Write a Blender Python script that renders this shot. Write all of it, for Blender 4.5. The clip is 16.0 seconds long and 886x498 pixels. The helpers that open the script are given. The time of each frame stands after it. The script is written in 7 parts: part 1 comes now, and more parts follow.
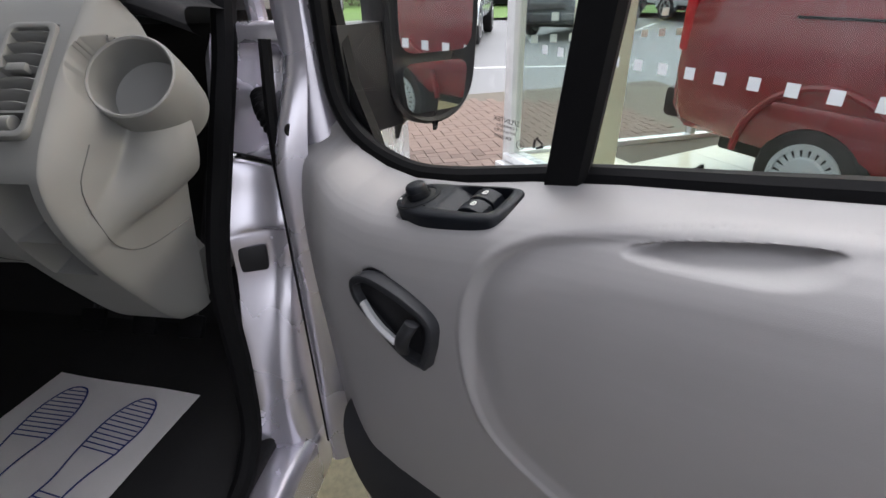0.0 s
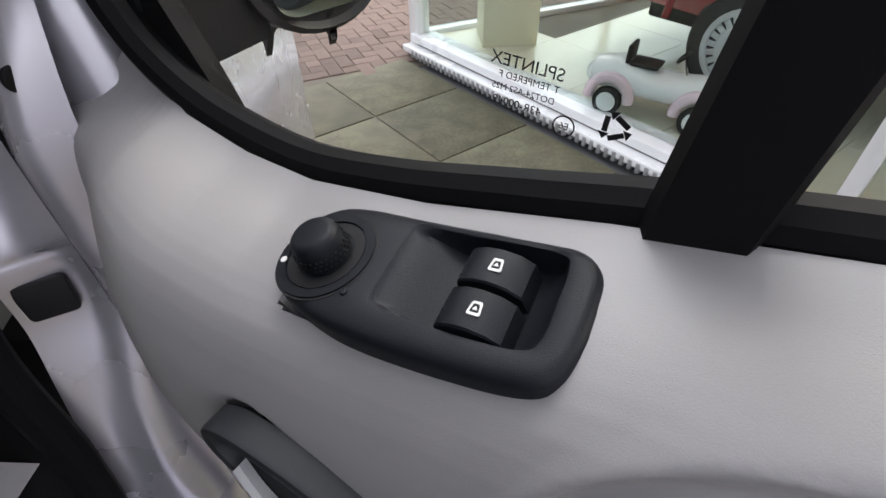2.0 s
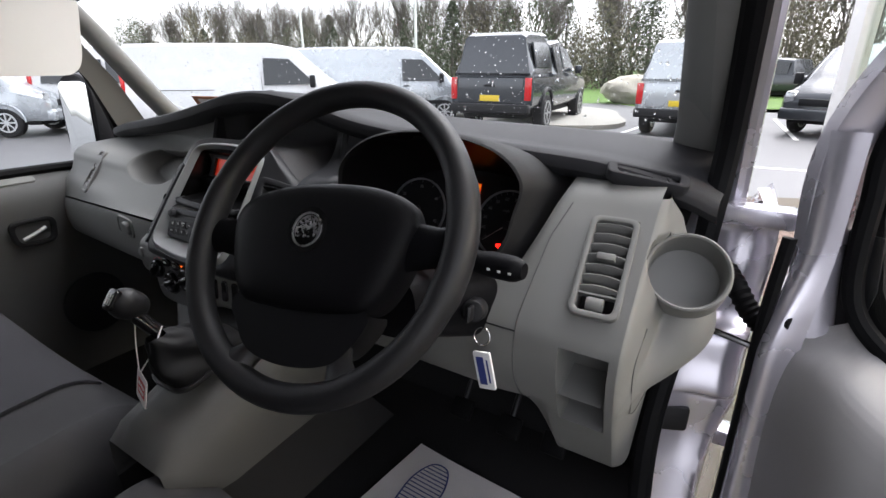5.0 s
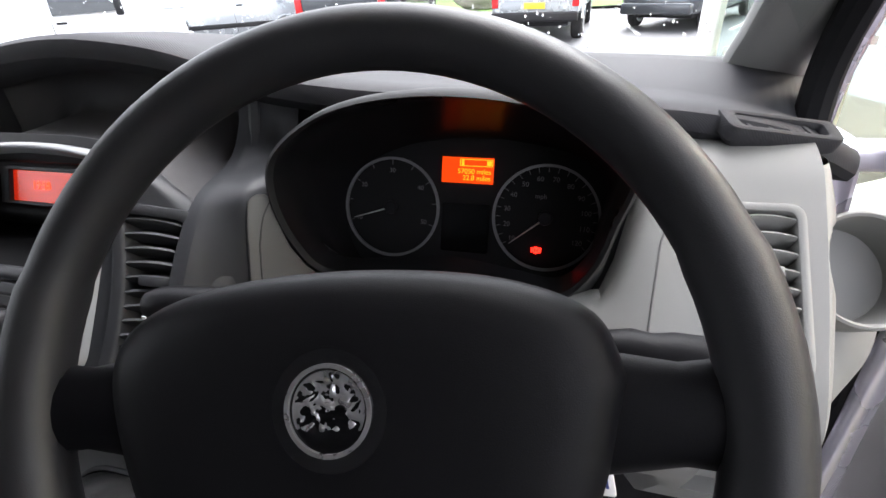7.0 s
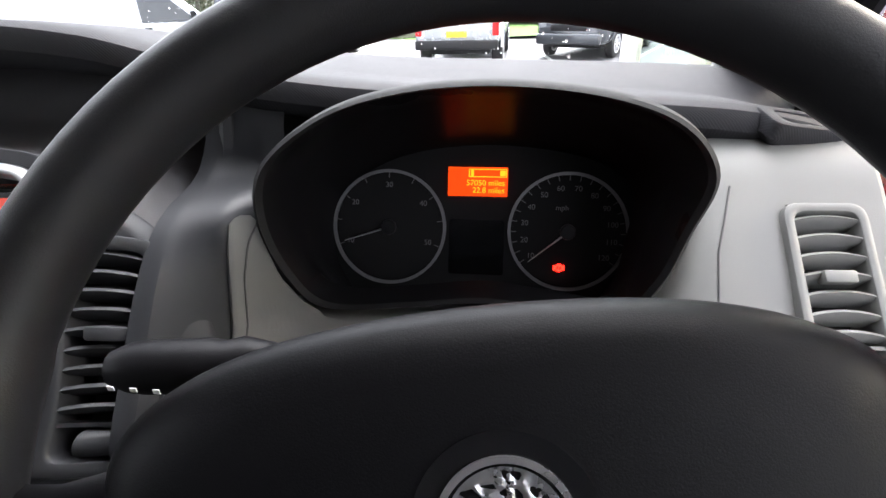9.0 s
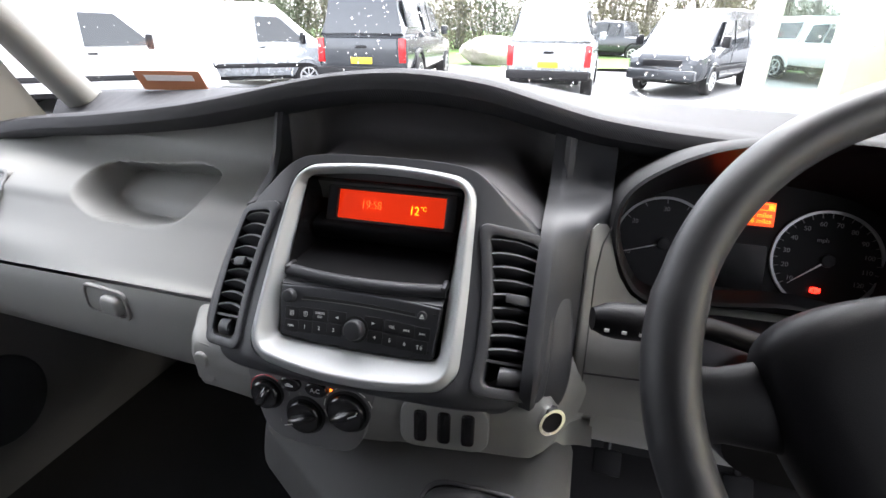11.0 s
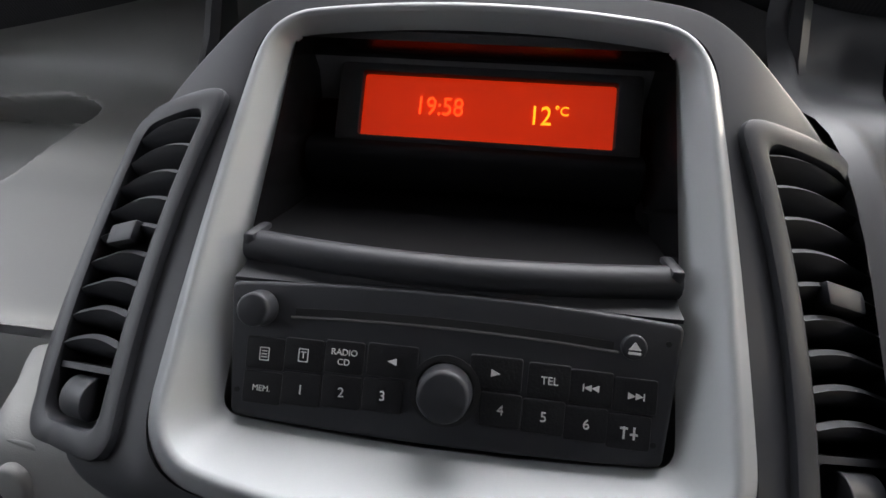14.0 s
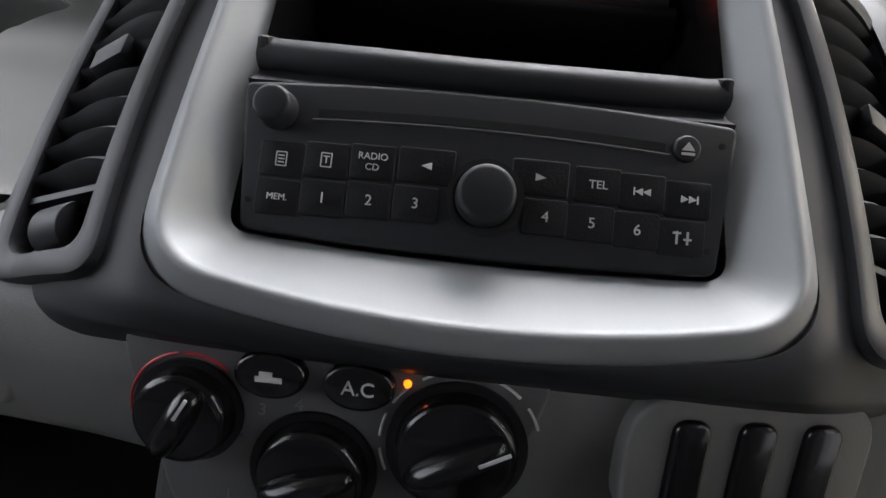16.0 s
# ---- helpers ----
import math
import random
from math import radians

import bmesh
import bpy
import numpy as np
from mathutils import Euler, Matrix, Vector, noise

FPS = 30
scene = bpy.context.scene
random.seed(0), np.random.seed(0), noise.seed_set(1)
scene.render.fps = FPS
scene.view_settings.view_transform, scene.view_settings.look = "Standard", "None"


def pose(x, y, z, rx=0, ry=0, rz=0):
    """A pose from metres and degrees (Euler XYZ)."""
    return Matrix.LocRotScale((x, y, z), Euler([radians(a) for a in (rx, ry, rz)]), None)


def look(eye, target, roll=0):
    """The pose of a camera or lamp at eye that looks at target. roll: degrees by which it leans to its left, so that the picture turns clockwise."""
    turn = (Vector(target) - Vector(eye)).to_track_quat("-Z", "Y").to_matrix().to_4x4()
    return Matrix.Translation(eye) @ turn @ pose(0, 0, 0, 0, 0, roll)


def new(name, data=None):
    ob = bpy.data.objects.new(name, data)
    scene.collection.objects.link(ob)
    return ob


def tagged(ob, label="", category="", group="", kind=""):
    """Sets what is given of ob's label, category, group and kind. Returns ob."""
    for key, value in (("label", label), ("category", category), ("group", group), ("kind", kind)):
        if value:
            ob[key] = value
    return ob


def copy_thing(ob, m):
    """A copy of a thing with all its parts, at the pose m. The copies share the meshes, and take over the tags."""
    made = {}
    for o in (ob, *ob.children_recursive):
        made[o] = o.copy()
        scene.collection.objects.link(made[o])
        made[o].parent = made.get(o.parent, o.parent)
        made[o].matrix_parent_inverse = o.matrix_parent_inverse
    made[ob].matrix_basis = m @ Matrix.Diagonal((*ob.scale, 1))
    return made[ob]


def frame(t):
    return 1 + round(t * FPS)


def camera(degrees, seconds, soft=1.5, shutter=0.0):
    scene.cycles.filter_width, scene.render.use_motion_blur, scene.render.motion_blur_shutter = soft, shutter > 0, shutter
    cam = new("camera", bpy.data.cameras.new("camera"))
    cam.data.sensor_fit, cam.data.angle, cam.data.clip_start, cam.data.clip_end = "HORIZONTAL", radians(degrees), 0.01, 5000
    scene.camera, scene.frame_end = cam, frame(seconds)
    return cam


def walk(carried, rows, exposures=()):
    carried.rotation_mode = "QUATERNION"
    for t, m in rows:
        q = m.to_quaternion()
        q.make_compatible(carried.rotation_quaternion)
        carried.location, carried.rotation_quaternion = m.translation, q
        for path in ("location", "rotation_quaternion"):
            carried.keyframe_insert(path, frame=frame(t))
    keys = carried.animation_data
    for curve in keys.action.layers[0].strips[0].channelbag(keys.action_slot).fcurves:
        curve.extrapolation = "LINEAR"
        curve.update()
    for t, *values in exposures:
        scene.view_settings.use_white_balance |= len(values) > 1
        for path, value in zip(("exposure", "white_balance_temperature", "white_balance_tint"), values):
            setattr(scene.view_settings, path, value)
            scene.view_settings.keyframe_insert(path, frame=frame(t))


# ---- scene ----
cam = camera(84.0, 16.0)
PATH = [
    (0, (1.354, -0.400, 1.370), (1.105, 1.160, 0.507), -1.6),
    (0.5, (1.283, -0.227, 1.348), (1.153, 1.272, 0.361), -3.2),
    (1, (1.268, -0.109, 1.330), (1.275, 1.326, 0.244), -2.8),
    (1.5, (1.290, -0.051, 1.317), (1.342, 1.303, 0.132), -1.5),
    (2, (1.291, -0.039, 1.313), (1.348, 1.293, 0.103), -1.1),
    (2.5, (1.278, -0.070, 1.338), (1.322, 1.314, 0.189), -0.4),
    (3, (1.214, -0.179, 1.415), (1.166, 1.314, 0.410), 0.1),
    (3.5, (1.138, -0.333, 1.473), (0.780, 1.267, 0.731), -0.7),
    (4, (1.061, -0.398, 1.500), (0.343, 1.133, 0.884), -1.3),
    (4.5, (0.958, -0.497, 1.533), (0.102, 0.974, 0.946), -0.3),
    (4.7, (0.935, -0.535, 1.546), (0.031, 0.903, 0.949), 0.2),
    (6.8, (0.641, -0.344, 1.551), (0.064, 1.111, 0.661), -4.2),
    (7, (0.582, -0.294, 1.543), (0.127, 1.201, 0.651), -3.2),
    (7.5, (0.464, -0.199, 1.502), (0.321, 1.391, 0.670), -0.9),
    (8, (0.467, -0.139, 1.478), (0.411, 1.466, 0.667), -0.0),
    (8.2, (0.477, -0.134, 1.476), (0.394, 1.471, 0.666), -0.6),
    (10.3, (0.450, -0.505, 1.567), (-0.012, 1.011, 0.712), -0.7),
    (10.5, (0.421, -0.509, 1.563), (-0.082, 1.005, 0.730), -0.8),
    (11, (0.217, -0.436, 1.549), (-0.215, 1.143, 0.802), 0.5),
    (11.5, (0.119, -0.313, 1.507), (-0.376, 1.310, 0.906), -1.5),
    (12, (0.021, -0.229, 1.453), (-0.267, 1.496, 1.029), 1.2),
    (12.5, (0.010, -0.155, 1.446), (-0.244, 1.549, 0.926), 0.4),
    (13, (0.018, -0.137, 1.440), (-0.227, 1.544, 0.843), 0.5),
    (13.5, (0.016, -0.159, 1.397), (-0.170, 1.562, 0.905), 2.7),
    (14, (0.017, -0.189, 1.367), (-0.167, 1.489, 0.740), 2.9),
    (14.5, (0.001, -0.192, 1.315), (-0.108, 1.499, 0.710), 3.5),
    (15, (-0.006, -0.179, 1.293), (-0.045, 1.550, 0.793), 3.9),
    (15.5, (-0.006, -0.179, 1.294), (0.006, 1.545, 0.776), 5.0),
    (16, (-0.007, -0.203, 1.278), (-0.054, 1.506, 0.716), 5.5),
]
walk(cam, [(t, look(eye, target, roll)) for t, eye, target, roll in PATH],
     [(0, 1.7, 6330, 14), (2.5, 1.6, 6330, 14), (3.5, 1.55, 6330, 14), (4.5, 1.75, 6330, 14), (6.8, 2.85, 6330, 14), (7.5, 3.3, 6330, 14), (8.2, 3.18, 6330, 14), (10.3, 3.42, 6330, 14), (11, 3.5, 6330, 14), (12, 3.35, 6330, 14), (13.5, 3.12, 6330, 14), (14.5, 2.68, 6330, 14), (15.5, 2.78, 6330, 14), (16, 2.82, 6330, 14)])

# ---- world, sun and exposure ----
world = bpy.data.worlds.new("overcast_world")
scene.world = world
world.use_nodes = True
wn = world.node_tree
wn.nodes.clear()
w_out = wn.nodes.new("ShaderNodeOutputWorld")
w_bg = wn.nodes.new("ShaderNodeBackground")
w_sky = wn.nodes.new("ShaderNodeTexSky")
w_sky.sky_type = "NISHITA"
w_sky.sun_disc = False
w_sky.sun_elevation = radians(60)
w_sky.sun_rotation = radians(18)
w_sky.dust_density = 2.5
w_sky.air_density = 1.0
w_hsv = wn.nodes.new("ShaderNodeHueSaturation")
w_hsv.inputs["Saturation"].default_value = 0.15
w_bg.inputs["Strength"].default_value = 0.15
wn.links.new(w_sky.outputs[0], w_hsv.inputs["Color"])
wn.links.new(w_hsv.outputs[0], w_bg.inputs["Color"])
wn.links.new(w_bg.outputs[0], w_out.inputs["Surface"])

sun = new("sun", bpy.data.lights.new("sun", "SUN"))
sun.data.energy = 0.8
sun.data.angle = radians(60)
sun.data.color = (1.0, 0.98, 0.95)
sun.matrix_world = look((0, 0, 30), (-3, -9, 14))



# ---- materials ----
def material(name, color, rough=0.5, metal=0.0, grain=0.0, scale=200.0, bump=0.0, stains=0.0, stain_scale=6.0,
             spec=0.5, emit=0.0, vary=0.0, coat=0.0, detail=3.0):
    m = bpy.data.materials.new(name)
    m.use_nodes = True
    nt = m.node_tree
    b = nt.nodes["Principled BSDF"]
    b.inputs["Base Color"].default_value = (*color, 1)
    b.inputs["Roughness"].default_value = rough
    b.inputs["Metallic"].default_value = metal
    b.inputs["Specular IOR Level"].default_value = spec
    b.inputs["Coat Weight"].default_value = coat
    if emit:
        b.inputs["Emission Color"].default_value = (*color, 1)
        b.inputs["Emission Strength"].default_value = emit
    if grain or stains or bump or vary:
        tc = nt.nodes.new("ShaderNodeTexCoord")
        col = None
        rgb = nt.nodes.new("ShaderNodeRGB")
        rgb.outputs[0].default_value = (*color, 1)
        col = rgb.outputs[0]

        def times(src, fac_src, lo, hi):
            mr = nt.nodes.new("ShaderNodeMapRange")
            mr.inputs["To Min"].default_value, mr.inputs["To Max"].default_value = lo, hi
            nt.links.new(fac_src, mr.inputs["Value"])
            mx = nt.nodes.new("ShaderNodeMix")
            mx.data_type, mx.blend_type = "RGBA", "MULTIPLY"
            mx.inputs["Factor"].default_value = 1.0
            nt.links.new(src, mx.inputs["A"])
            nt.links.new(mr.outputs[0], mx.inputs["B"])
            return mx.outputs["Result"]

        fine = nt.nodes.new("ShaderNodeTexNoise")
        fine.inputs["Scale"].default_value = scale
        fine.inputs["Detail"].default_value = detail
        nt.links.new(tc.outputs["Object"], fine.inputs["Vector"])
        if grain:
            col = times(col, fine.outputs["Fac"], 1 - grain, 1 + grain)
        if stains:
            big = nt.nodes.new("ShaderNodeTexNoise")
            big.inputs["Scale"].default_value = stain_scale
            big.inputs["Detail"].default_value = 5
            nt.links.new(tc.outputs["Object"], big.inputs["Vector"])
            col = times(col, big.outputs["Fac"], 1 - stains, 1 + stains)
            mr = nt.nodes.new("ShaderNodeMapRange")
            mr.inputs["To Min"].default_value, mr.inputs["To Max"].default_value = max(rough - 0.1, 0.02), min(rough + 0.12, 1)
            nt.links.new(big.outputs["Fac"], mr.inputs["Value"])
            nt.links.new(mr.outputs[0], b.inputs["Roughness"])
        if vary:
            oi = nt.nodes.new("ShaderNodeObjectInfo")
            col = times(col, oi.outputs["Random"], 1 - vary, 1 + vary)
        nt.links.new(col, b.inputs["Base Color"])
        if bump:
            bp = nt.nodes.new("ShaderNodeBump")
            bp.inputs["Strength"].default_value = bump
            bp.inputs["Distance"].default_value = 0.002
            nt.links.new(fine.outputs["Fac"], bp.inputs["Height"])
            nt.links.new(bp.outputs[0], b.inputs["Normal"])
    return m


def glass(name, tint=(0.93, 0.95, 0.95), gloss=1.0, rough=0.0):
    """Thin pane: clear, with a reflection that grows at grazing angles."""
    m = bpy.data.materials.new(name)
    m.use_nodes = True
    nt = m.node_tree
    nt.nodes.clear()
    out = nt.nodes.new("ShaderNodeOutputMaterial")
    mix = nt.nodes.new("ShaderNodeMixShader")
    tr = nt.nodes.new("ShaderNodeBsdfTransparent")
    gl = nt.nodes.new("ShaderNodeBsdfGlossy")
    lw = nt.nodes.new("ShaderNodeLayerWeight")
    lw.inputs["Blend"].default_value = 0.5
    pw = nt.nodes.new("ShaderNodeMath")
    pw.operation = "POWER"
    pw.inputs[1].default_value = 4.0
    fr = nt.nodes.new("ShaderNodeMath")
    fr.operation = "MULTIPLY_ADD"
    fr.inputs[1].default_value, fr.inputs[2].default_value = 0.55 * gloss, 0.03 * gloss
    nt.links.new(lw.outputs["Facing"], pw.inputs[0])
    nt.links.new(pw.outputs[0], fr.inputs[0])
    tr.inputs["Color"].default_value = (*tint, 1)
    gl.inputs["Roughness"].default_value = rough
    nt.links.new(fr.outputs[0], mix.inputs["Fac"])
    nt.links.new(tr.outputs[0], mix.inputs[1])
    nt.links.new(gl.outputs[0], mix.inputs[2])
    nt.links.new(mix.outputs[0], out.inputs["Surface"])
    return m


M_GREY = material("grey_plastic", (0.165, 0.165, 0.158), 0.55, grain=0.06, scale=1300, bump=0.10, stains=0.05)
M_DOORGREY = material("door_grey_plastic", (0.265, 0.256, 0.256), 0.5, grain=0.05, scale=1300, bump=0.09, stains=0.05, stain_scale=9)
M_DARK = material("dark_dash_plastic", (0.050, 0.049, 0.051), 0.72, spec=0.3, grain=0.12, scale=1100, bump=0.35, stains=0.12)
M_STACK = material("charcoal_plastic", (0.019, 0.020, 0.023), 0.5, spec=0.32, grain=0.1, scale=2600, bump=0.05, stains=0.12)
M_BLACK = material("black_plastic", (0.010, 0.010, 0.0115), 0.45, spec=0.3, grain=0.15, scale=900, bump=0.12, stains=0.15)
M_HOOD = material("matt_black_hood", (0.017, 0.017, 0.018), 0.72, spec=0.22, grain=0.15, scale=900, bump=0.15, stains=0.1)
M_HOODLINE = material("black_hood_lining", (0.010, 0.010, 0.011), 0.30, spec=0.03, stains=0.04)
M_LINER = material("satin_black_lining", (0.004, 0.004, 0.0045), 0.24, spec=0.45, stains=0.04)
M_HEATPLATE = material("mid_grey_heater_plate", (0.105, 0.105, 0.107), 0.5, grain=0.05, scale=1500, stains=0.05)
M_CUBBY = material("matt_black_liner", (0.0035, 0.0035, 0.004), 0.62, spec=0.05, grain=0.2, scale=900, stains=0.1)
M_GLOSSBLACK = material("gloss_black", (0.006, 0.006, 0.007), 0.16, stains=0.1)
M_SWITCH = material("bluish_black_plastic", (0.008, 0.0095, 0.0125), 0.45, spec=0.17, grain=0.12, scale=1500, bump=0.15, stains=0.1)
M_HOLE = material("black_recess", (0.004, 0.004, 0.005), 0.8, stains=0.1)
M_SILVER = material("satin_silver", (0.25, 0.26, 0.265), 0.46, 0.08, grain=0.03, scale=1500, stains=0.04)
# Chrome with the sky's bright reflection put into a pale base colour
M_RELEASE = material("brightened_chrome", (0.72, 0.73, 0.74), 0.25, 0.35, stains=0.03)
# Tone of the unseen bulkhead, kept pale to bounce light forward
M_BULKHEAD = material("grey_bulkhead_trim", (0.30, 0.30, 0.30), 0.85, grain=0.2, scale=500, stains=0.1)
# Grey plastic darkened in colour for the shade on the passenger door
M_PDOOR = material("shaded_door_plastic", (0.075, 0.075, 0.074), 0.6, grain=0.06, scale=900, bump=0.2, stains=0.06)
# Dash grey taken darker, with the console's shade put into the colour
M_CONSOLE = material("darkened_console_plastic", (0.066, 0.066, 0.065), 0.65, spec=0.3, grain=0.06, scale=900, bump=0.2, stains=0.08)
M_BADGE = material("worn_chrome", (0.42, 0.42, 0.43), 0.28, 0.85, stains=0.12, stain_scale=120)
M_CHROME = material("chrome", (0.8, 0.8, 0.8), 0.12, 1.0, stains=0.03)
M_WHEEL = material("worn_black_leather", (0.012, 0.012, 0.0135), 0.47, spec=0.34, grain=0.25, scale=1500, bump=0.10, stains=0.3, stain_scale=14)
M_GAITER = material("black_leatherette", (0.008, 0.008, 0.0085), 0.55, spec=0.16, grain=0.2, scale=1200, bump=0.12, stains=0.15)
M_AIRBAG = material("airbag_vinyl", (0.0042, 0.0041, 0.005), 0.48, spec=0.10, grain=0.15, scale=1500, bump=0.10, stains=0.15)
M_LOWCOVER = material("dark_grey_vinyl", (0.0062, 0.0062, 0.0072), 0.5, spec=0.15, grain=0.15, scale=1500, bump=0.10, stains=0.12)
M_PAINT = material("lilac_silver_paint", (0.60, 0.58, 0.64), 0.26, 0.7, grain=0.05, scale=2500, stains=0.06, coat=0.5)
M_RUBBER = material("black_rubber", (0.005, 0.005, 0.0056), 0.6, spec=0.11, grain=0.2, scale=300, stains=0.2)
M_CARPET = material("dark_carpet", (0.008, 0.008, 0.009), 0.95, grain=0.5, scale=900, bump=0.6, stains=0.25)
M_FABRIC = material("grey_seat_fabric", (0.026, 0.026, 0.029), 0.9, grain=0.35, scale=1400, bump=0.5, stains=0.1)
M_FABRIC2 = material("black_seat_fabric", (0.025, 0.025, 0.03), 0.92, grain=0.5, scale=700, bump=0.6, stains=0.1)
M_HEADLINER = material("headliner", (0.55, 0.54, 0.52), 0.9, grain=0.1, scale=900, stains=0.05)


def ribbed(m, scale, strength):
    """Adds fine slanting ribs to the relief of a material."""
    nt = m.node_tree
    b = nt.nodes["Principled BSDF"]
    tc, wv, bp = nt.nodes.new("ShaderNodeTexCoord"), nt.nodes.new("ShaderNodeTexWave"), nt.nodes.new("ShaderNodeBump")
    wv.wave_type, wv.bands_direction = "BANDS", "DIAGONAL"
    wv.inputs["Scale"].default_value = scale
    bp.inputs["Strength"].default_value, bp.inputs["Distance"].default_value = strength, 0.0012
    nt.links.new(tc.outputs["Object"], wv.inputs["Vector"])
    nt.links.new(wv.outputs["Fac"], bp.inputs["Height"])
    for l in list(b.inputs["Normal"].links):
        nt.links.new(l.from_socket, bp.inputs["Normal"])
    nt.links.new(bp.outputs[0], b.inputs["Normal"])
    return m


M_PAD = ribbed(material("ribbed_dash_top", (0.024, 0.024, 0.027), 0.70, spec=0.25, grain=0.12, scale=900, bump=0.15, stains=0.15), 190.0, 0.16)
M_GLASS = glass("clear_glass")
M_DROP = material("water_drop", (1.0, 1.0, 1.0), 0.0)
M_DROP.node_tree.nodes["Principled BSDF"].inputs["Transmission Weight"].default_value = 1.0
M_DROP.node_tree.nodes["Principled BSDF"].inputs["IOR"].default_value = 1.33
M_SHOPGLASS = glass("shop_glass", (0.86, 0.9, 0.89))
M_LCD = material("orange_lcd", (1.0, 0.062, 0.002), 0.3, emit=0.125)
M_LCDRED = material("red_lcd", (0.9, 0.036, 0.003), 0.3, emit=0.046)
M_LCDTXT = material("yellow_lcd_text", (1.0, 0.50, 0.015), 0.3, emit=0.15)
M_LCDDIM = material("faint_lcd_text", (1.0, 0.09, 0.01), 0.3, emit=0.16)
M_WARN = material("red_warning_lamp", (1.0, 0.010, 0.004), 0.3, emit=1.6)
M_AMBER = material("amber_lamp", (1.0, 0.14, 0.004), 0.3, emit=0.6)
M_MARK = material("white_print", (0.62, 0.62, 0.6), 0.5)
M_DIALMARK = material("dim_dial_print", (0.20, 0.20, 0.20), 0.6)
M_RING = material("dial_ring_silver", (0.34, 0.34, 0.35), 0.35, 0.5)
M_REDPLASTIC = material("red_button", (0.55, 0.03, 0.04), 0.35)
M_PAPER = material("paper", (0.72, 0.69, 0.68), 0.8, grain=0.03, scale=300, stains=0.08, stain_scale=14)
M_INK = material("navy_ink", (0.03, 0.045, 0.2), 0.7)
M_WHITE = material("white_gloss_paint", (0.8, 0.8, 0.8), 0.25, stains=0.05, coat=0.4)
M_CARGREY = material("gunmetal_car_paint", (0.055, 0.06, 0.068), 0.22, 0.4, stains=0.08, coat=0.5)
M_CARSILVER = material("silver_car_paint", (0.50, 0.53, 0.56), 0.25, 0.5, stains=0.06, coat=0.5)
M_CARWHITE = material("white_car_paint", (0.78, 0.79, 0.8), 0.25, stains=0.05, coat=0.5)
M_CARRED = material("red_car_paint", (0.25, 0.008, 0.014), 0.2, 0.1, stains=0.08, coat=0.6)
M_CARGLASS = material("dark_car_glass", (0.02, 0.024, 0.027), 0.06, spec=0.8, stains=0.05)
M_TYRE = material("tyre_rubber", (0.014, 0.014, 0.015), 0.8, grain=0.2, scale=90, stains=0.2)
M_RIM = material("alloy_rim", (0.5, 0.5, 0.51), 0.35, 0.8, stains=0.06)
M_HUBCAP = material("plastic_wheel_trim", (0.6, 0.61, 0.62), 0.35, 0.3, stains=0.06)
M_TAIL = material("red_tail_lens", (0.55, 0.01, 0.012), 0.15, spec=0.7)
M_PLATE = material("yellow_plate", (0.75, 0.55, 0.03), 0.4)
M_PINK = material("pale_pink_paint", (0.8, 0.62, 0.68), 0.25, stains=0.05, coat=0.4)
M_ASPHALT = material("wet_asphalt", (0.10, 0.10, 0.105), 0.5, grain=0.35, scale=70, bump=0.5, stains=0.25, stain_scale=0.7)
M_LINE = material("road_line_paint", (0.7, 0.7, 0.68), 0.6, grain=0.15, scale=60, stains=0.2)
M_SLAB = material("mossy_slab", (0.100, 0.094, 0.060), 0.75, spec=0.3, grain=0.45, scale=60, bump=0.5, stains=0.7, stain_scale=7, vary=0.28)
M_BRICK = material("block_paving", (0.125, 0.088, 0.072), 0.8, spec=0.25, grain=0.25, scale=60, bump=0.4, stains=0.2, vary=0.28)
M_JOINT = material("sandy_joint", (0.10, 0.085, 0.065), 0.9, grain=0.3, scale=80, stains=0.2)
M_TILE = material("cream_floor_tile", (0.72, 0.69, 0.56), 0.16, stains=0.06, vary=0.03)
M_GRASS = material("wet_grass", (0.09, 0.17, 0.03), 0.9, grain=0.5, scale=8, stains=0.3, stain_scale=0.5)
M_ROCK = material("pale_rock", (0.45, 0.42, 0.35), 0.85, grain=0.3, scale=8, bump=0.6, stains=0.3, stain_scale=1.5)
M_BARK = material("bark", (0.14, 0.125, 0.11), 0.9, grain=0.4, scale=12, stains=0.2)
# Leaf colours lightened, with the haze of distance mixed in
M_LEAF = material("hazed_green_foliage", (0.085, 0.10, 0.062), 0.8, grain=0.4, scale=2, stains=0.35, stain_scale=0.3)
M_LEAF2 = material("brown_foliage", (0.15, 0.135, 0.095), 0.85, grain=0.4, scale=2, stains=0.3, stain_scale=0.3)
M_KERB = material("concrete_kerb", (0.32, 0.31, 0.28), 0.8, grain=0.2, scale=30, stains=0.2, stain_scale=2)
M_SHOPWALL = material("cream_wall", (0.76, 0.72, 0.55), 0.6, stains=0.04)
M_STUD = material("galvanised_vent", (0.35, 0.35, 0.36), 0.5, 0.4, stains=0.2)
M_ORANGESTICKER = material("orange_sticker", (0.45, 0.19, 0.1), 0.6, stains=0.1)
M_FROST = material("frosted_square", (0.75, 0.78, 0.8), 0.7, stains=0.04)


# ---- building helpers ----
def thing(name, label, category, group="", kind="", at=(0, 0, 0)):
    ob = new(name)
    ob.empty_display_size = 0.05
    ob.location = at
    tagged(ob, label, category, group, kind)
    return ob


def smooth(me, angle=35):
    for p in me.polygons:
        p.use_smooth = True
    me.set_sharp_from_angle(angle=radians(angle))


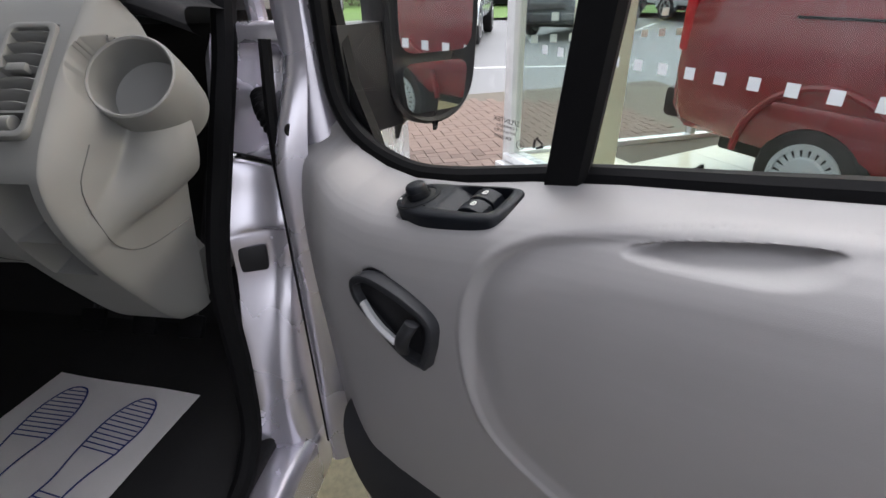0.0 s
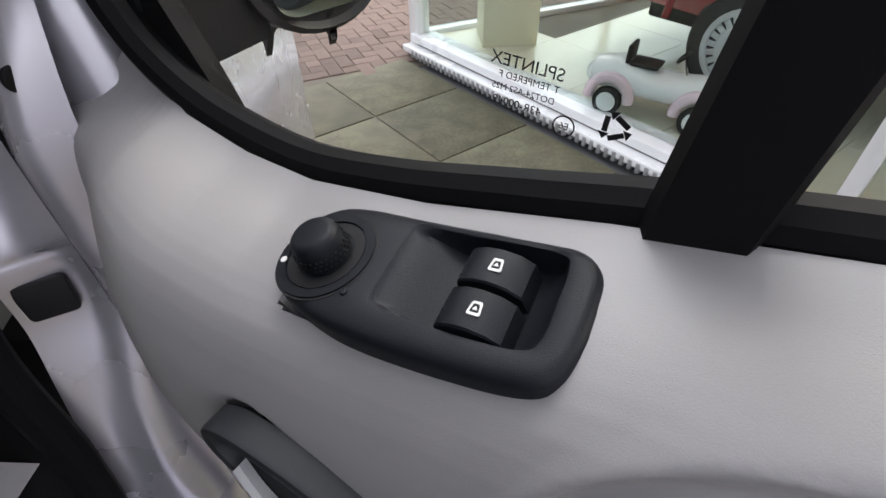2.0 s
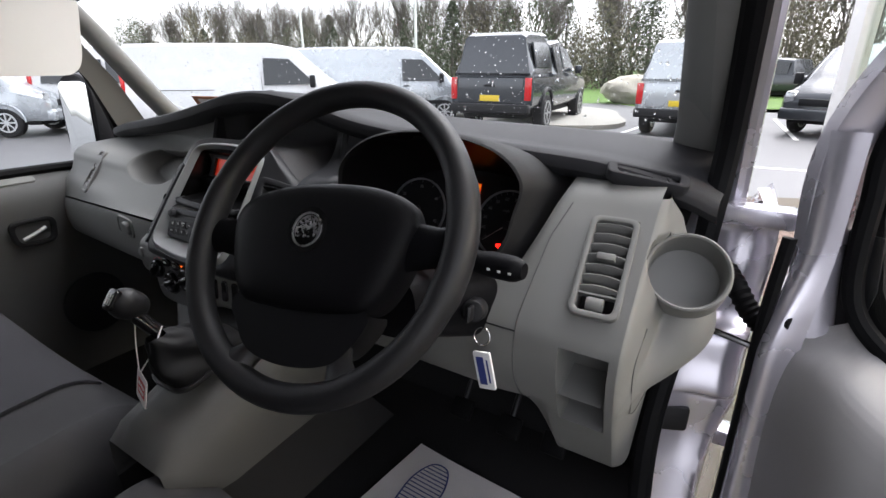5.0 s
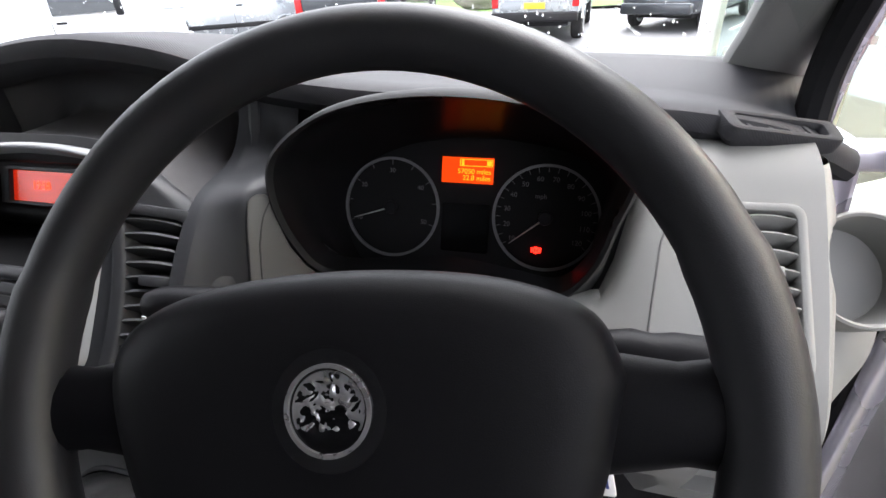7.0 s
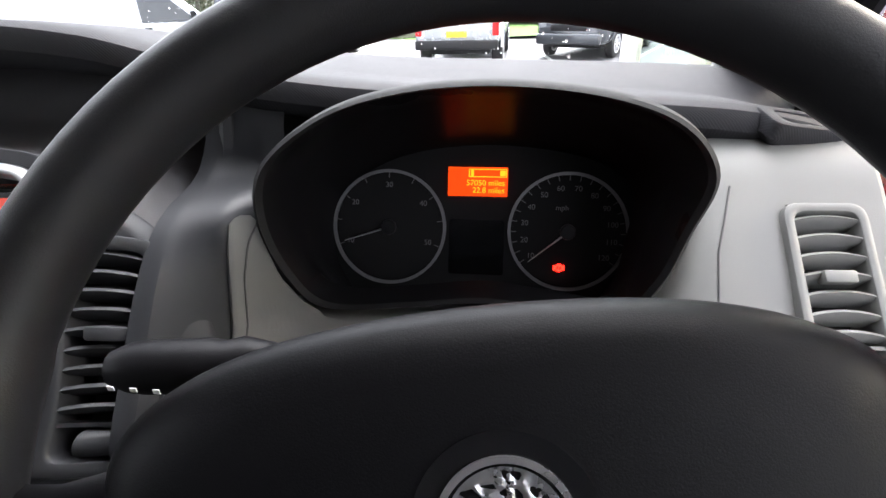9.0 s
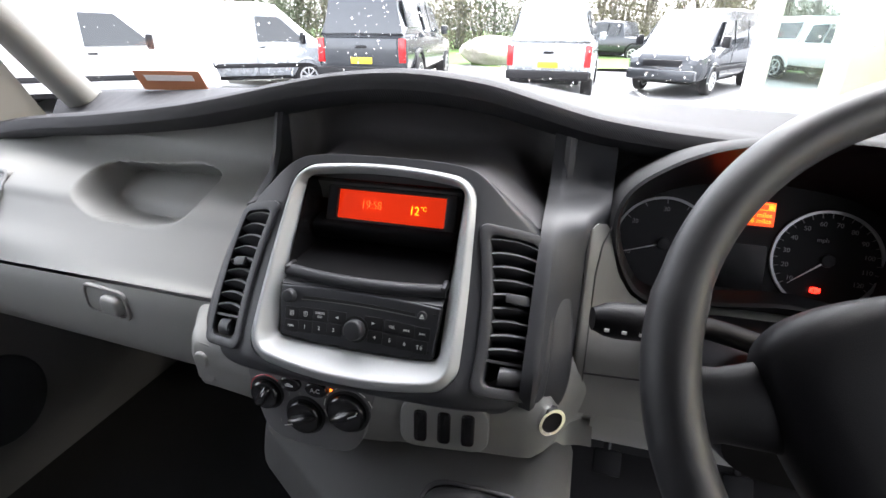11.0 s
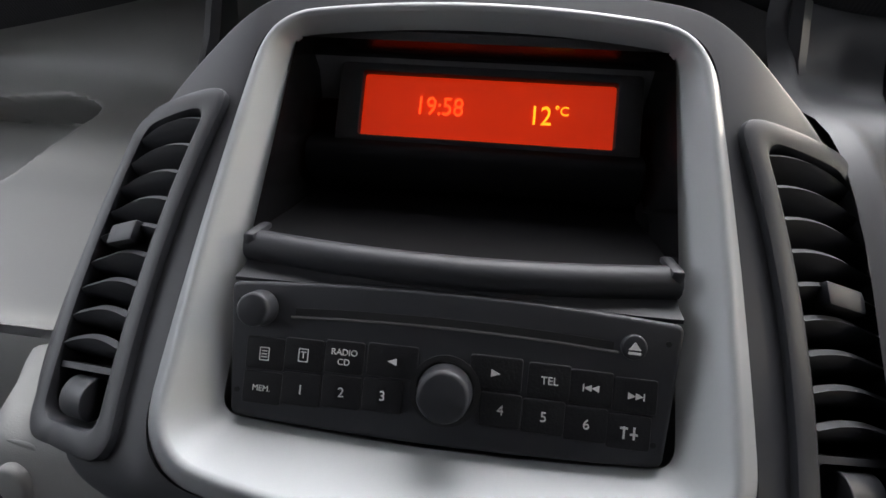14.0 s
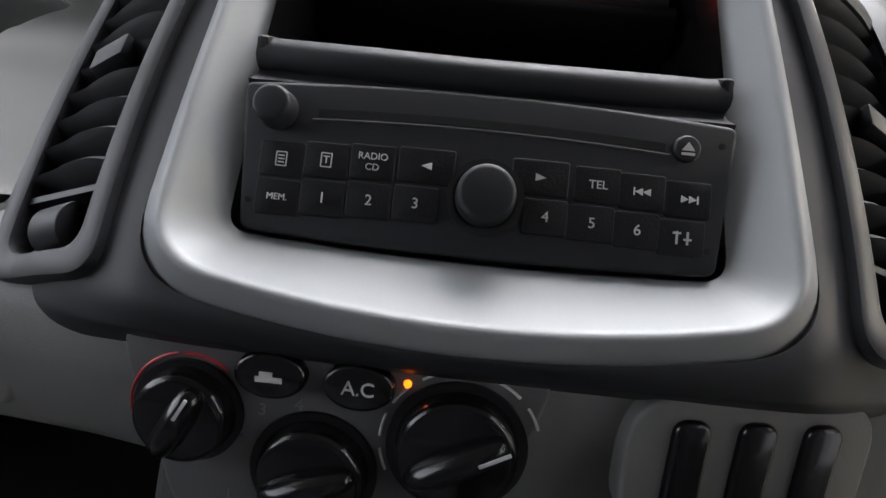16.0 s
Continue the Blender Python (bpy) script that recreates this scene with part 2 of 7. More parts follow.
def part(name, bm, mat, parent=None, label="", m=None, sharp=35):
    """Links a bmesh as one mesh object; built in world places, or moved by m."""
    if m is not None:
        bmesh.ops.transform(bm, matrix=m, verts=bm.verts)
    bmesh.ops.recalc_face_normals(bm, faces=bm.faces)
    me = bpy.data.meshes.new(name)
    bm.to_mesh(me)
    bm.free()
    smooth(me, sharp)
    me.materials.append(mat)
    ob = new(name, me)
    if parent is not None:
        root = Matrix.Identity(4)
        chain = parent
        mats = []
        while chain is not None:
            mats.append(chain.matrix_basis.copy())
            chain = chain.parent
        for mm in reversed(mats):
            root = root @ mm
        ob.parent = parent
        me.transform(root.inverted())
    if label:
        ob["label"] = label
    return ob


def frame_of(origin, right, up):
    """A local frame: x to the right, y up along the surface, z out of it."""
    x = Vector(right).normalized()
    y = Vector(up).normalized()
    z = x.cross(y).normalized()
    y = z.cross(x)
    m = Matrix.Identity(4)
    for i, v in enumerate((x, y, z)):
        for j in range(3):
            m[j][i] = v[j]
    m.translation = Vector(origin)
    return m


def box(size, at=(0, 0, 0), bevel=0.0, segs=2, m=None):
    bm = bmesh.new()
    bmesh.ops.create_cube(bm, size=1)
    bmesh.ops.scale(bm, vec=size, verts=bm.verts)
    if bevel:
        bmesh.ops.bevel(bm, geom=bm.edges[:], offset=bevel, segments=segs, affect="EDGES", profile=0.5)
    bmesh.ops.translate(bm, vec=at, verts=bm.verts)
    if m is not None:
        bmesh.ops.transform(bm, matrix=m, verts=bm.verts)
    return bm


def merge(*bms):
    out = bmesh.new()
    for b in bms:
        me = bpy.data.meshes.new("tmp")
        b.to_mesh(me)
        b.free()
        out.from_mesh(me)
        bpy.data.meshes.remove(me)
    return out


def cyl(r1, r2, h, seg=32, at=(0, 0, 0), bevel=0.0, m=None):
    """A cylinder or cone from z=0 to z=h of its frame."""
    bm = bmesh.new()
    bmesh.ops.create_cone(bm, cap_ends=True, segments=seg, radius1=r1, radius2=r2, depth=h)
    if bevel:
        es = [e for e in bm.edges if abs(e.verts[0].co.z - e.verts[1].co.z) < 1e-6]
        bmesh.ops.bevel(bm, geom=es, offset=bevel, segments=3, affect="EDGES", profile=0.5)
    bmesh.ops.translate(bm, vec=(at[0], at[1], at[2] + h / 2), verts=bm.verts)
    if m is not None:
        bmesh.ops.transform(bm, matrix=m, verts=bm.verts)
    return bm


def loft(rows, closed=False, caps=False, thick=0.0):
    """A surface through rows of points, all of one length."""
    bm = bmesh.new()
    vs = [[bm.verts.new(p) for p in r] for r in rows]
    n = len(rows[0])
    for a, b in zip(vs, vs[1:]):
        for i in range(n if closed else n - 1):
            j = (i + 1) % n
            bm.faces.new((a[i], a[j], b[j], b[i]))
    if caps:
        bm.faces.new(vs[0])
        bm.faces.new(vs[-1])
    if thick:
        bmesh.ops.recalc_face_normals(bm, faces=bm.faces)
        bmesh.ops.solidify(bm, geom=bm.faces[:], thickness=thick)
    return bm


def spline(pts, n):
    """Catmull-Rom through points, n samples."""
    p = [np.array(q, float) for q in pts]
    p = [2 * p[0] - p[1]] + p + [2 * p[-1] - p[-2]]
    out = []
    for s in np.linspace(0, len(p) - 3 - 1e-9, n):
        i = int(s)
        t = s - i
        a, b, c, d = p[i:i + 4]
        out.append(tuple(0.5 * (2 * b + (c - a) * t + (2 * a - 5 * b + 4 * c - d) * t * t + (3 * b - a - 3 * c + d) * t ** 3)))
    return out


def tube(pts, r, seg=10, closed=False):
    """A round bar along points; r a number or one a point."""
    pts = [Vector(p) for p in pts]
    n = len(pts)
    rs = r if isinstance(r, (list, tuple)) else [r] * n
    rows = []
    last = None
    for i, p in enumerate(pts):
        a = pts[(i - 1) % n] if closed or i > 0 else pts[0]
        b = pts[(i + 1) % n] if closed or i < n - 1 else pts[-1]
        d = (b - a).normalized()
        if last is None:
            last = d.orthogonal().normalized()
        u = (last - d * last.dot(d)).normalized()
        last = u
        v = d.cross(u)
        rows.append([p + rs[i] * (math.cos(k * 2 * math.pi / seg) * u + math.sin(k * 2 * math.pi / seg) * v) for k in range(seg)])
    if closed:
        rows.append(rows[0])
    bm = loft(rows, closed=True, caps=not closed)
    if closed:
        bmesh.ops.remove_doubles(bm, verts=bm.verts, dist=1e-6)
    return bm


def outline(w_top, w_bot, h, r, bulge_top=0.0, bulge_bot=0.0, bulge_side=0.0, n=8):
    """A rounded trapezium as 2D points, anticlockwise from the lower right."""
    t, b = h / 2, -h / 2
    corners = [(w_bot / 2, b), (w_top / 2, t), (-w_top / 2, t), (-w_bot / 2, b)]
    edges = [bulge_side, bulge_top, bulge_side, bulge_bot]
    pts = []
    for k in range(4):
        p0, p1, p2 = Vector(corners[k - 1]), Vector(corners[k]), Vector(corners[(k + 1) % 4])
        d0, d1 = (p0 - p1).normalized(), (p2 - p1).normalized()
        for s in range(n + 1):
            f = s / n
            a, c = p1 + d0 * r * (1 - f), p1 + d1 * r * f
            pts.append(a.lerp(c, f))
        l = (p2 - p1).length
        for s in range(1, 2 * n):
            f = s / (2 * n)
            g = r / l + f * (1 - 2 * r / l)
            pts.append(p1.lerp(p2, g))
    out = []
    for p in pts:
        q = p.copy()
        fx, fy = p.x / (max(w_top, w_bot) / 2), p.y / (h / 2)
        if p.y > 0:
            q.y += bulge_top * (1 - fx * fx) * max(0, fy)
        else:
            q.y -= bulge_bot * (1 - fx * fx) * max(0, -fy)
        q.x += math.copysign(1, p.x) * bulge_side * (1 - fy * fy) * abs(fx)
        out.append((q.x, q.y))
    return out


def inset(pts, d):
    """The outline moved inwards by d, about its middle."""
    n = len(pts)
    out = []
    for i in range(n):
        a, b = Vector(pts[i - 1]), Vector(pts[(i + 1) % n])
        t = (b - a)
        t = t.normalized() if t.length > 1e-9 else Vector((1, 0))
        out.append((pts[i][0] - t.y * d, pts[i][1] + t.x * d))
    return out


def plate(pts, z0, z1, bevel=0.0):
    """A flat body of the outline, from z0 to z1, with a softened front edge."""
    rows = [[(x, y, z0) for x, y in pts]]
    if bevel:
        for a in (0, 30, 60, 90):
            s, c = math.sin(radians(a)), math.cos(radians(a))
            rows.append([(x, y, z1 - bevel + bevel * s) for x, y in inset(pts, bevel * (1 - c))])
    else:
        rows.append([(x, y, z1) for x, y in pts])
    return loft(rows, closed=True, caps=True)


def ring(outer, inner, z0, z1, bevel=0.0, depth_in=0.0):
    """A frame between two outlines of equal length; depth_in: how far its inner wall goes back."""
    rows = [[(x, y, z0) for x, y in outer]]
    for a in ((0, 45, 90) if bevel else (90,)):
        s, c = math.sin(radians(a)), math.cos(radians(a))
        rows.append([(x, y, z1 - bevel + bevel * s) for x, y in inset(outer, bevel * (1 - c))])
    for a in ((90, 45, 0) if bevel else (90,)):
        s, c = math.sin(radians(a)), math.cos(radians(a))
        rows.append([(x, y, z1 - bevel + bevel * s) for x, y in inset(inner, -bevel * (1 - c))])
    rows.append([(x, y, (z0 if not depth_in else z1 - depth_in)) for x, y in inner])
    rows.append(rows[0])
    bm = loft(rows, closed=True)
    bmesh.ops.remove_doubles(bm, verts=bm.verts, dist=1e-6)
    return bm


def lettering(body, size, m, mat, parent, name="lettering", align="CENTER", depth=0.0004, width=1.0):
    cu = bpy.data.curves.new(name, "FONT")
    cu.body, cu.size, cu.align_x, cu.align_y, cu.extrude = body, size, align, "CENTER", depth
    tmp = bpy.data.objects.new(name, cu)
    me = bpy.data.meshes.new_from_object(tmp)
    bpy.data.objects.remove(tmp)
    bm = bmesh.new()
    bm.from_mesh(me)
    bpy.data.meshes.remove(me)
    if width != 1.0:
        bmesh.ops.scale(bm, vec=(width, 1, 1), verts=bm.verts)
    return part(name, bm, mat, parent, m=m)


def poly(pts, z0, z1):
    return loft([[(x, y, z0) for x, y in pts], [(x, y, z1) for x, y in pts]], closed=True, caps=True)


def disc_ring(r_out, r_in, z0, z1, seg=48, at=(0, 0)):
    o = [(at[0] + r_out * math.cos(2 * math.pi * k / seg), at[1] + r_out * math.sin(2 * math.pi * k / seg)) for k in range(seg)]
    i = [(at[0] + r_in * math.cos(2 * math.pi * k / seg), at[1] + r_in * math.sin(2 * math.pi * k / seg)) for k in range(seg)]
    return ring(o, i, z0, z1)


# ---- ground ----
def flat(name, x0, x1, y0, y1, z, mat, label, category, thick=0.1):
    ob = part(name, box((x1 - x0, y1 - y0, thick), ((x0 + x1) / 2, (y0 + y1) / 2, z - thick / 2)), mat)
    return tagged(ob, label, category, kind="structure")


flat("ground", -300, 300, -150, 450, 0.0, M_ASPHALT, "wet grey asphalt of the car park", "ground")

# ---- van shell: the setting ----
floor = part("floor", box((2.0, 1.95, 0.06), (-0.13, -0.32, 0.49), 0.01), M_CARPET)
tagged(floor, "black ribbed rubber cab floor covering", "floor", kind="structure")
# headliner and bulkhead are unseen, added to enclose the cab and bounce light
ceiling = part("ceiling", loft([spline([(-0.95, y, 1.86 + dz), (-0.8, y, 1.95 + dz), (0, y, 1.99 + dz), (0.7, y, 1.95 + dz), (0.86, y, 1.86 + dz)], 21)
                               for y, dz in ((0.0, -0.06), (-0.2, 0.0), (-0.8, 0.03), (-1.25, 0.0))], thick=0.03), M_HEADLINER)
tagged(ceiling, "unseen pale grey cab headliner, added to bounce light", "ceiling", kind="structure")
wall_back = part("wall_back", box((1.9, 0.04, 1.5), (-0.05, -1.27, 1.2), 0.01), M_BULKHEAD)
tagged(wall_back, "unseen grey bulkhead behind the seats, added to bounce light", "wall", kind="structure")
wall_front = part("wall_front", loft([[(x, 0.62, 0.45), (x, 0.62, 0.9), (x, 0.7, 1.3), (x, 0.84, 1.36)] for x in (-1.15, -0.5, 0, 0.5, 0.86)], thick=0.03), M_CARPET)
tagged(wall_front, "black carpeted footwell bulkhead", "wall", kind="structure")


# load sides and roof stay out of view; added to block light from behind
side_r = part("wall_load_right", loft([spline([(0.93, y, 0.35), (0.96, y, 0.8), (0.955, y, 1.25), (0.90, y, 1.75), (0.80, y, 1.97)], 14) for y in (-0.72, -1.2, -2.5, -3.9)], thick=0.04), M_PAINT)
tagged(side_r, "unseen silver van side behind the door, added to block light", "van side", kind="structure")
side_l = part("wall_load_left", loft([spline([(-1.05, y, 0.35), (-1.08, y, 0.8), (-1.07, y, 1.25), (-1.01, y, 1.75), (-0.9, y, 1.97)], 14) for y in (-0.72, -1.2, -2.5, -3.9)], thick=0.04), M_PAINT)
tagged(side_l, "unseen silver van side behind the passenger, added to block light", "van side", kind="structure")
roof_back = part("roof", box((1.9, 4.2, 0.04), (-0.05, -1.95, 2.02), 0.015), M_PAINT)
tagged(roof_back, "unseen silver van roof, added to block light", "roof", kind="structure")


def pillar(name, pts, label, mat, w=0.05, d=0.035):
    rows = []
    for p, s in pts:
        ring_pts = [(w * s * math.copysign(abs(math.cos(a)) ** 0.7, math.cos(a)), d * s * math.copysign(abs(math.sin(a)) ** 0.7, math.sin(a))) for a in np.linspace(0, 2 * math.pi, 17)[:-1]]
        rows.append([(p[0] + a, p[1] + b, p[2]) for a, b in ring_pts])
    ob = part(name, loft(rows, closed=True, caps=True), mat)
    return tagged(ob, label, "pillar", kind="structure")


pillar("pillar_right", [((0.815, 0.60, 1.33), 1.2), ((0.825, 0.50, 1.45), 1.05), ((0.83, 0.33, 1.65), 0.95), ((0.83, 0.08, 1.9), 1.0)], "grey trimmed windscreen pillar beside the open door", M_GREY, 0.050)
pillar("pillar_left", [((-0.93, 0.55, 1.33), 1.2), ((-0.93, 0.45, 1.45), 1.05), ((-0.92, 0.30, 1.65), 0.95), ((-0.9, 0.08, 1.9), 1.0)], "grey trimmed windscreen pillar on the passenger side", M_GREY, 0.042)

seal_pts = spline([(0.872, 0.05, 1.9), (0.872, 0.30, 1.66), (0.868, 0.44, 1.45), (0.862, 0.43, 1.3), (0.852, 0.36, 1.13), (0.835, 0.29, 0.92), (0.845, 0.26, 0.7), (0.855, 0.20, 0.55), (0.86, 0.0, 0.5), (0.86, -0.8, 0.5)], 60)
tagged(part("trim", tube(seal_pts, 0.021, 10), M_RUBBER), "black rubber seal round the driver's door opening", "door seal", kind="structure")

# painted hinge pillar with its pressed steps
hp = []
for z, y0, dx, sink in ((1.302, 0.455, 0.075, 0.0), (1.285, 0.445, 0.08, 0.02), (1.26, 0.435, 0.085, 0.05), (1.20, 0.42, 0.085, 0.055), (1.13, 0.41, 0.08, 0.05), (1.10, 0.405, 0.08, 0.03), (1.085, 0.40, 0.078, 0.0), (1.03, 0.388, 0.075, -0.004), (0.98, 0.372, 0.075, -0.004), (0.965, 0.368, 0.075, 0.006), (0.95, 0.365, 0.075, 0.008), (0.88, 0.36, 0.06, 0.008), (0.80, 0.34, 0.05, 0), (0.7, 0.315, 0.05, -0.008), (0.6, 0.29, 0.055, -0.008), (0.5, 0.28, 0.06, -0.008), (0.42, 0.28, 0.06, -0.008)):
    hp.append([(0.84, y0 - 0.03, z), (0.865, y0 - 0.012 + 0.3 * sink, z), (0.875 + dx * 0.3, y0 + sink, z), (0.875 + dx * 0.7, y0 + 0.004 + sink, z), (0.88 + dx, y0 + 0.02 + max(0, sink), z), (0.885 + dx, y0 + 0.09, z), (0.87 + dx, y0 + 0.25, z)])
hinge_pillar = part("wall_side", loft([spline(r, 16) for r in zip(*[spline(c, 90) for c in zip(*hp)])], thick=0.02), M_PAINT)
tagged(hinge_pillar, "silver lilac painted steel hinge pillar", "pillar", kind="structure")
wing = part("wall_wing", loft([spline([(0.93, 0.52, z), (0.965, 0.62, z), (0.985, 0.9, z), (0.97, 1.3, z)], 14) for z in (0.35, 0.8, 1.0, 1.12, 1.2)] + [spline([(0.90, 0.55, 1.27), (0.93, 0.64, 1.28), (0.93, 0.9, 1.24), (0.9, 1.3, 1.12)], 14)], thick=0.01), M_PAINT)
tagged(wing, "silver lilac painted front wing of the van", "wing", kind="structure")
strip = part("wall_pillar", tube(spline([(0.893, 0.50, 1.30), (0.893, 0.47, 1.44), (0.893, 0.34, 1.65), (0.89, 0.09, 1.90)], 24), 0.017, 10), M_PAINT)
tagged(strip, "silver lilac painted outer edge of the windscreen pillar", "pillar", kind="structure")
sill = part("wall_sill", box((0.10, 1.6, 0.16), (0.90, -0.42, 0.42), 0.03, 3), M_PAINT)
tagged(sill, "silver painted door sill", "sill", kind="structure")

# windscreen
ws = thing("window_1", "rain-spotted laminated windscreen", "windscreen", kind="structure")
ws_rows = []
for f in np.linspace(0, 1, 9):
    y, z = 0.86 - 0.80 * f, 1.34 + 0.60 * f
    ws_rows.append([(x, y - 0.28 * ((x + 0.04) / 0.9) ** 2 * (1 - 0.25 * f), z) for x in np.linspace(-0.92, 0.83, 17)])
pane = part("pane", loft(ws_rows), M_GLASS, ws)
pane.visible_shadow = False

# ---- dashboard ----
dash = thing("dashboard", "grey and charcoal moulded plastic van dashboard", "dashboard", at=(0, 0.2, 1.2))
CROWN = [(-1.02, .34, 1.345), (-.85, .30, 1.374), (-.62, .245, 1.402), (-.42, .205, 1.430), (-.30, .190, 1.451), (-.20, .180, 1.472), (-.10, .170, 1.490), (0.0, .167, 1.497),
         (.10, .172, 1.487), (.17, .182, 1.468), (.24, .195, 1.449), (.33, .21, 1.435), (.45, .24, 1.422), (.62, .25, 1.412), (.72, .255, 1.402), (.82, .28, 1.375), (.875, .315, 1.345)]
crown = spline(CROWN, 90)


def crown_at(x):
    xs_ = [p[0] for p in crown]
    return float(np.interp(x, xs_, [p[1] for p in crown])), float(np.interp(x, xs_, [p[2] for p in crown]))


def step_(a, b, x):
    t = max(0.0, min(1.0, (x - a) / (b - a)))
    return t * t * (3 - 2 * t)


rows = []
for x, y, z in crown:
    rows.append([(x, y + 0.045, z - 0.045), (x, y + 0.012, z - 0.034), (x, y + 0.001, z - 0.022), (x, y, z - 0.012), (x, y + 0.004, z - 0.003), (x, y + 0.014, z + 0.001),
                 (x, y + 0.05, z - 0.001), (x, y + 0.14, z - 0.010), (x, 0.45 + 0.2 * (y), 0.5 * z + 0.5 * 1.425), (x, 0.62, 1.418 - 0.03 * x * x), (x, 0.70, 1.405 - 0.05 * x * x), (x, 0.8, 1.35)])
part("top_pad", loft(rows), M_PAD, dash, "charcoal ribbed soft dash top")

# dark hollow under the crown
FIN_L, FIN_R = -0.208, 0.206
rows = []
for x in np.linspace(FIN_L, FIN_R, 56):
    y, z = crown_at(x)
    e = min(1.0, min(x - FIN_L, FIN_R - x) / 0.05)
    e = math.sqrt(max(e, 0.0) * (2 - max(e, 0.0)))
    sh = step_(0.10, 0.22, abs(x))
    zs, ys = 1.386 - 0.060 * sh, 0.100 + 0.006 * sh
    rows.append(spline([(x, y + 0.010, z - 0.024), (x, 0.205 + 0.045 * e, z - 0.034), (x, 0.202 + 0.07 * e, 0.62 * z + 0.38 * zs), (x, 0.195 + 0.065 * e, zs + 0.012), (x, 0.165 + 0.03 * e, zs + 0.002), (x, ys + 0.004, zs), (x, ys, zs - 0.012), (x, ys + 0.004, zs - 0.040)], 26))
part("centre_hollow", loft(rows), M_DARK, dash, "charcoal hollow above the centre panel")
for x0, s in ((FIN_L, 1), (FIN_R, -1)):
    y, z = crown_at(x0)
    part("fin", loft([[(x0 - 0.016 * s, yy + 0.03, zz), (x0 - 0.009 * s, yy + 0.004, zz), (x0 - 0.002 * s, yy, zz), (x0 + 0.004 * s, yy + 0.004, zz), (x0 + 0.006 * s, yy + 0.10, zz)] for yy, zz in ((y + 0.03, z - 0.024), (0.206, 1.43), (0.198, 1.405), (0.190, 1.38), (0.172, 1.350), (0.14, 1.332), (0.12, 1.318))]), M_STACK, dash)
# cheek between the centre panel and the instruments
EDGE = ((1.345, 0.105), (1.31, 0.060), (1.25, 0.012), (1.205, -0.020), (1.165, -0.018))
FLANK = ((1.345, 0.118), (1.31, 0.102), (1.25, 0.084), (1.205, 0.066), (1.165, 0.060))
rows = []
for f in np.linspace(0, 1, 20):
    x = 0.188 + 0.078 * f
    y, z = crown_at(x)
    k = max(0.0, min(1.0, (x - 0.204) / 0.036)) ** 0.7
    back = max(0.0, x - 0.240) * 1.6
    rows.append(spline([(x, y + 0.02, z - 0.026), (x, 0.205, 1.405), (x, 0.170 + 0.02 * k, 1.362)] + [(x, a * (1 - k) + b * k + back, zz) for (zz, a), (_, b) in zip(EDGE, FLANK)], 26))
part("stack_cheek", loft(rows), M_STACK, dash, "charcoal panel beside the instruments")
# pale flank of the driver's panel, beside the instrument hood
def panel_side(x, z):
    w = max(0.0, min(1.0, (x - 0.238) / 0.107))
    a = float(np.interp(z, [q[0] for q in FLANK][::-1], [q[1] for q in FLANK][::-1])) - 0.006
    b = float(np.interp(z, (1.12, 1.17, 1.20, 1.225, 1.24, 1.25, 1.34), (0.062, 0.061, 0.073, 0.096, 0.108, 0.120, 0.135)))
    return (x, a * (1 - w) + b * w + 0.012 * math.sin(math.pi * w) * (z > 1.22) * min(1, (z - 1.22) / 0.03) + 0.012 * max(0.0, 1 - (x - 0.238) / 0.008) ** 2, z)


rows = []
for x in list(np.linspace(0.238, 0.248, 6)) + list(np.linspace(0.252, 0.345, 26)):
    zt = float(np.interp(x, (0.238, 0.242, 0.250, 0.262, 0.270, 0.280, 0.296, 0.316, 0.345), (1.315, 1.335, 1.343, 1.341, 1.315, 1.284, 1.260, 1.246, 1.242)))
    rows.append([panel_side(x, z) for z in np.linspace(zt, 1.12, 26)])
part("panel_flank", loft(rows, thick=0.003), M_GREY, dash, "pale grey flank beside the instruments")
part("panel_seam", tube([(px, py - 0.0002, pz) for px, py, pz in (panel_side(float(np.interp(z, (1.12, 1.29, 1.32, 1.338), (0.254, 0.254, 0.258, 0.266))), z) for z in np.linspace(1.338, 1.125, 40))], 0.0010, 6), M_PDOOR, dash)
part("panel_seam", tube([(px, py - 0.0002, pz) for px, py, pz in (panel_side(x, 1.178) for x in np.linspace(0.254, 0.335, 12))], 0.0012, 6), M_HOLE, dash)

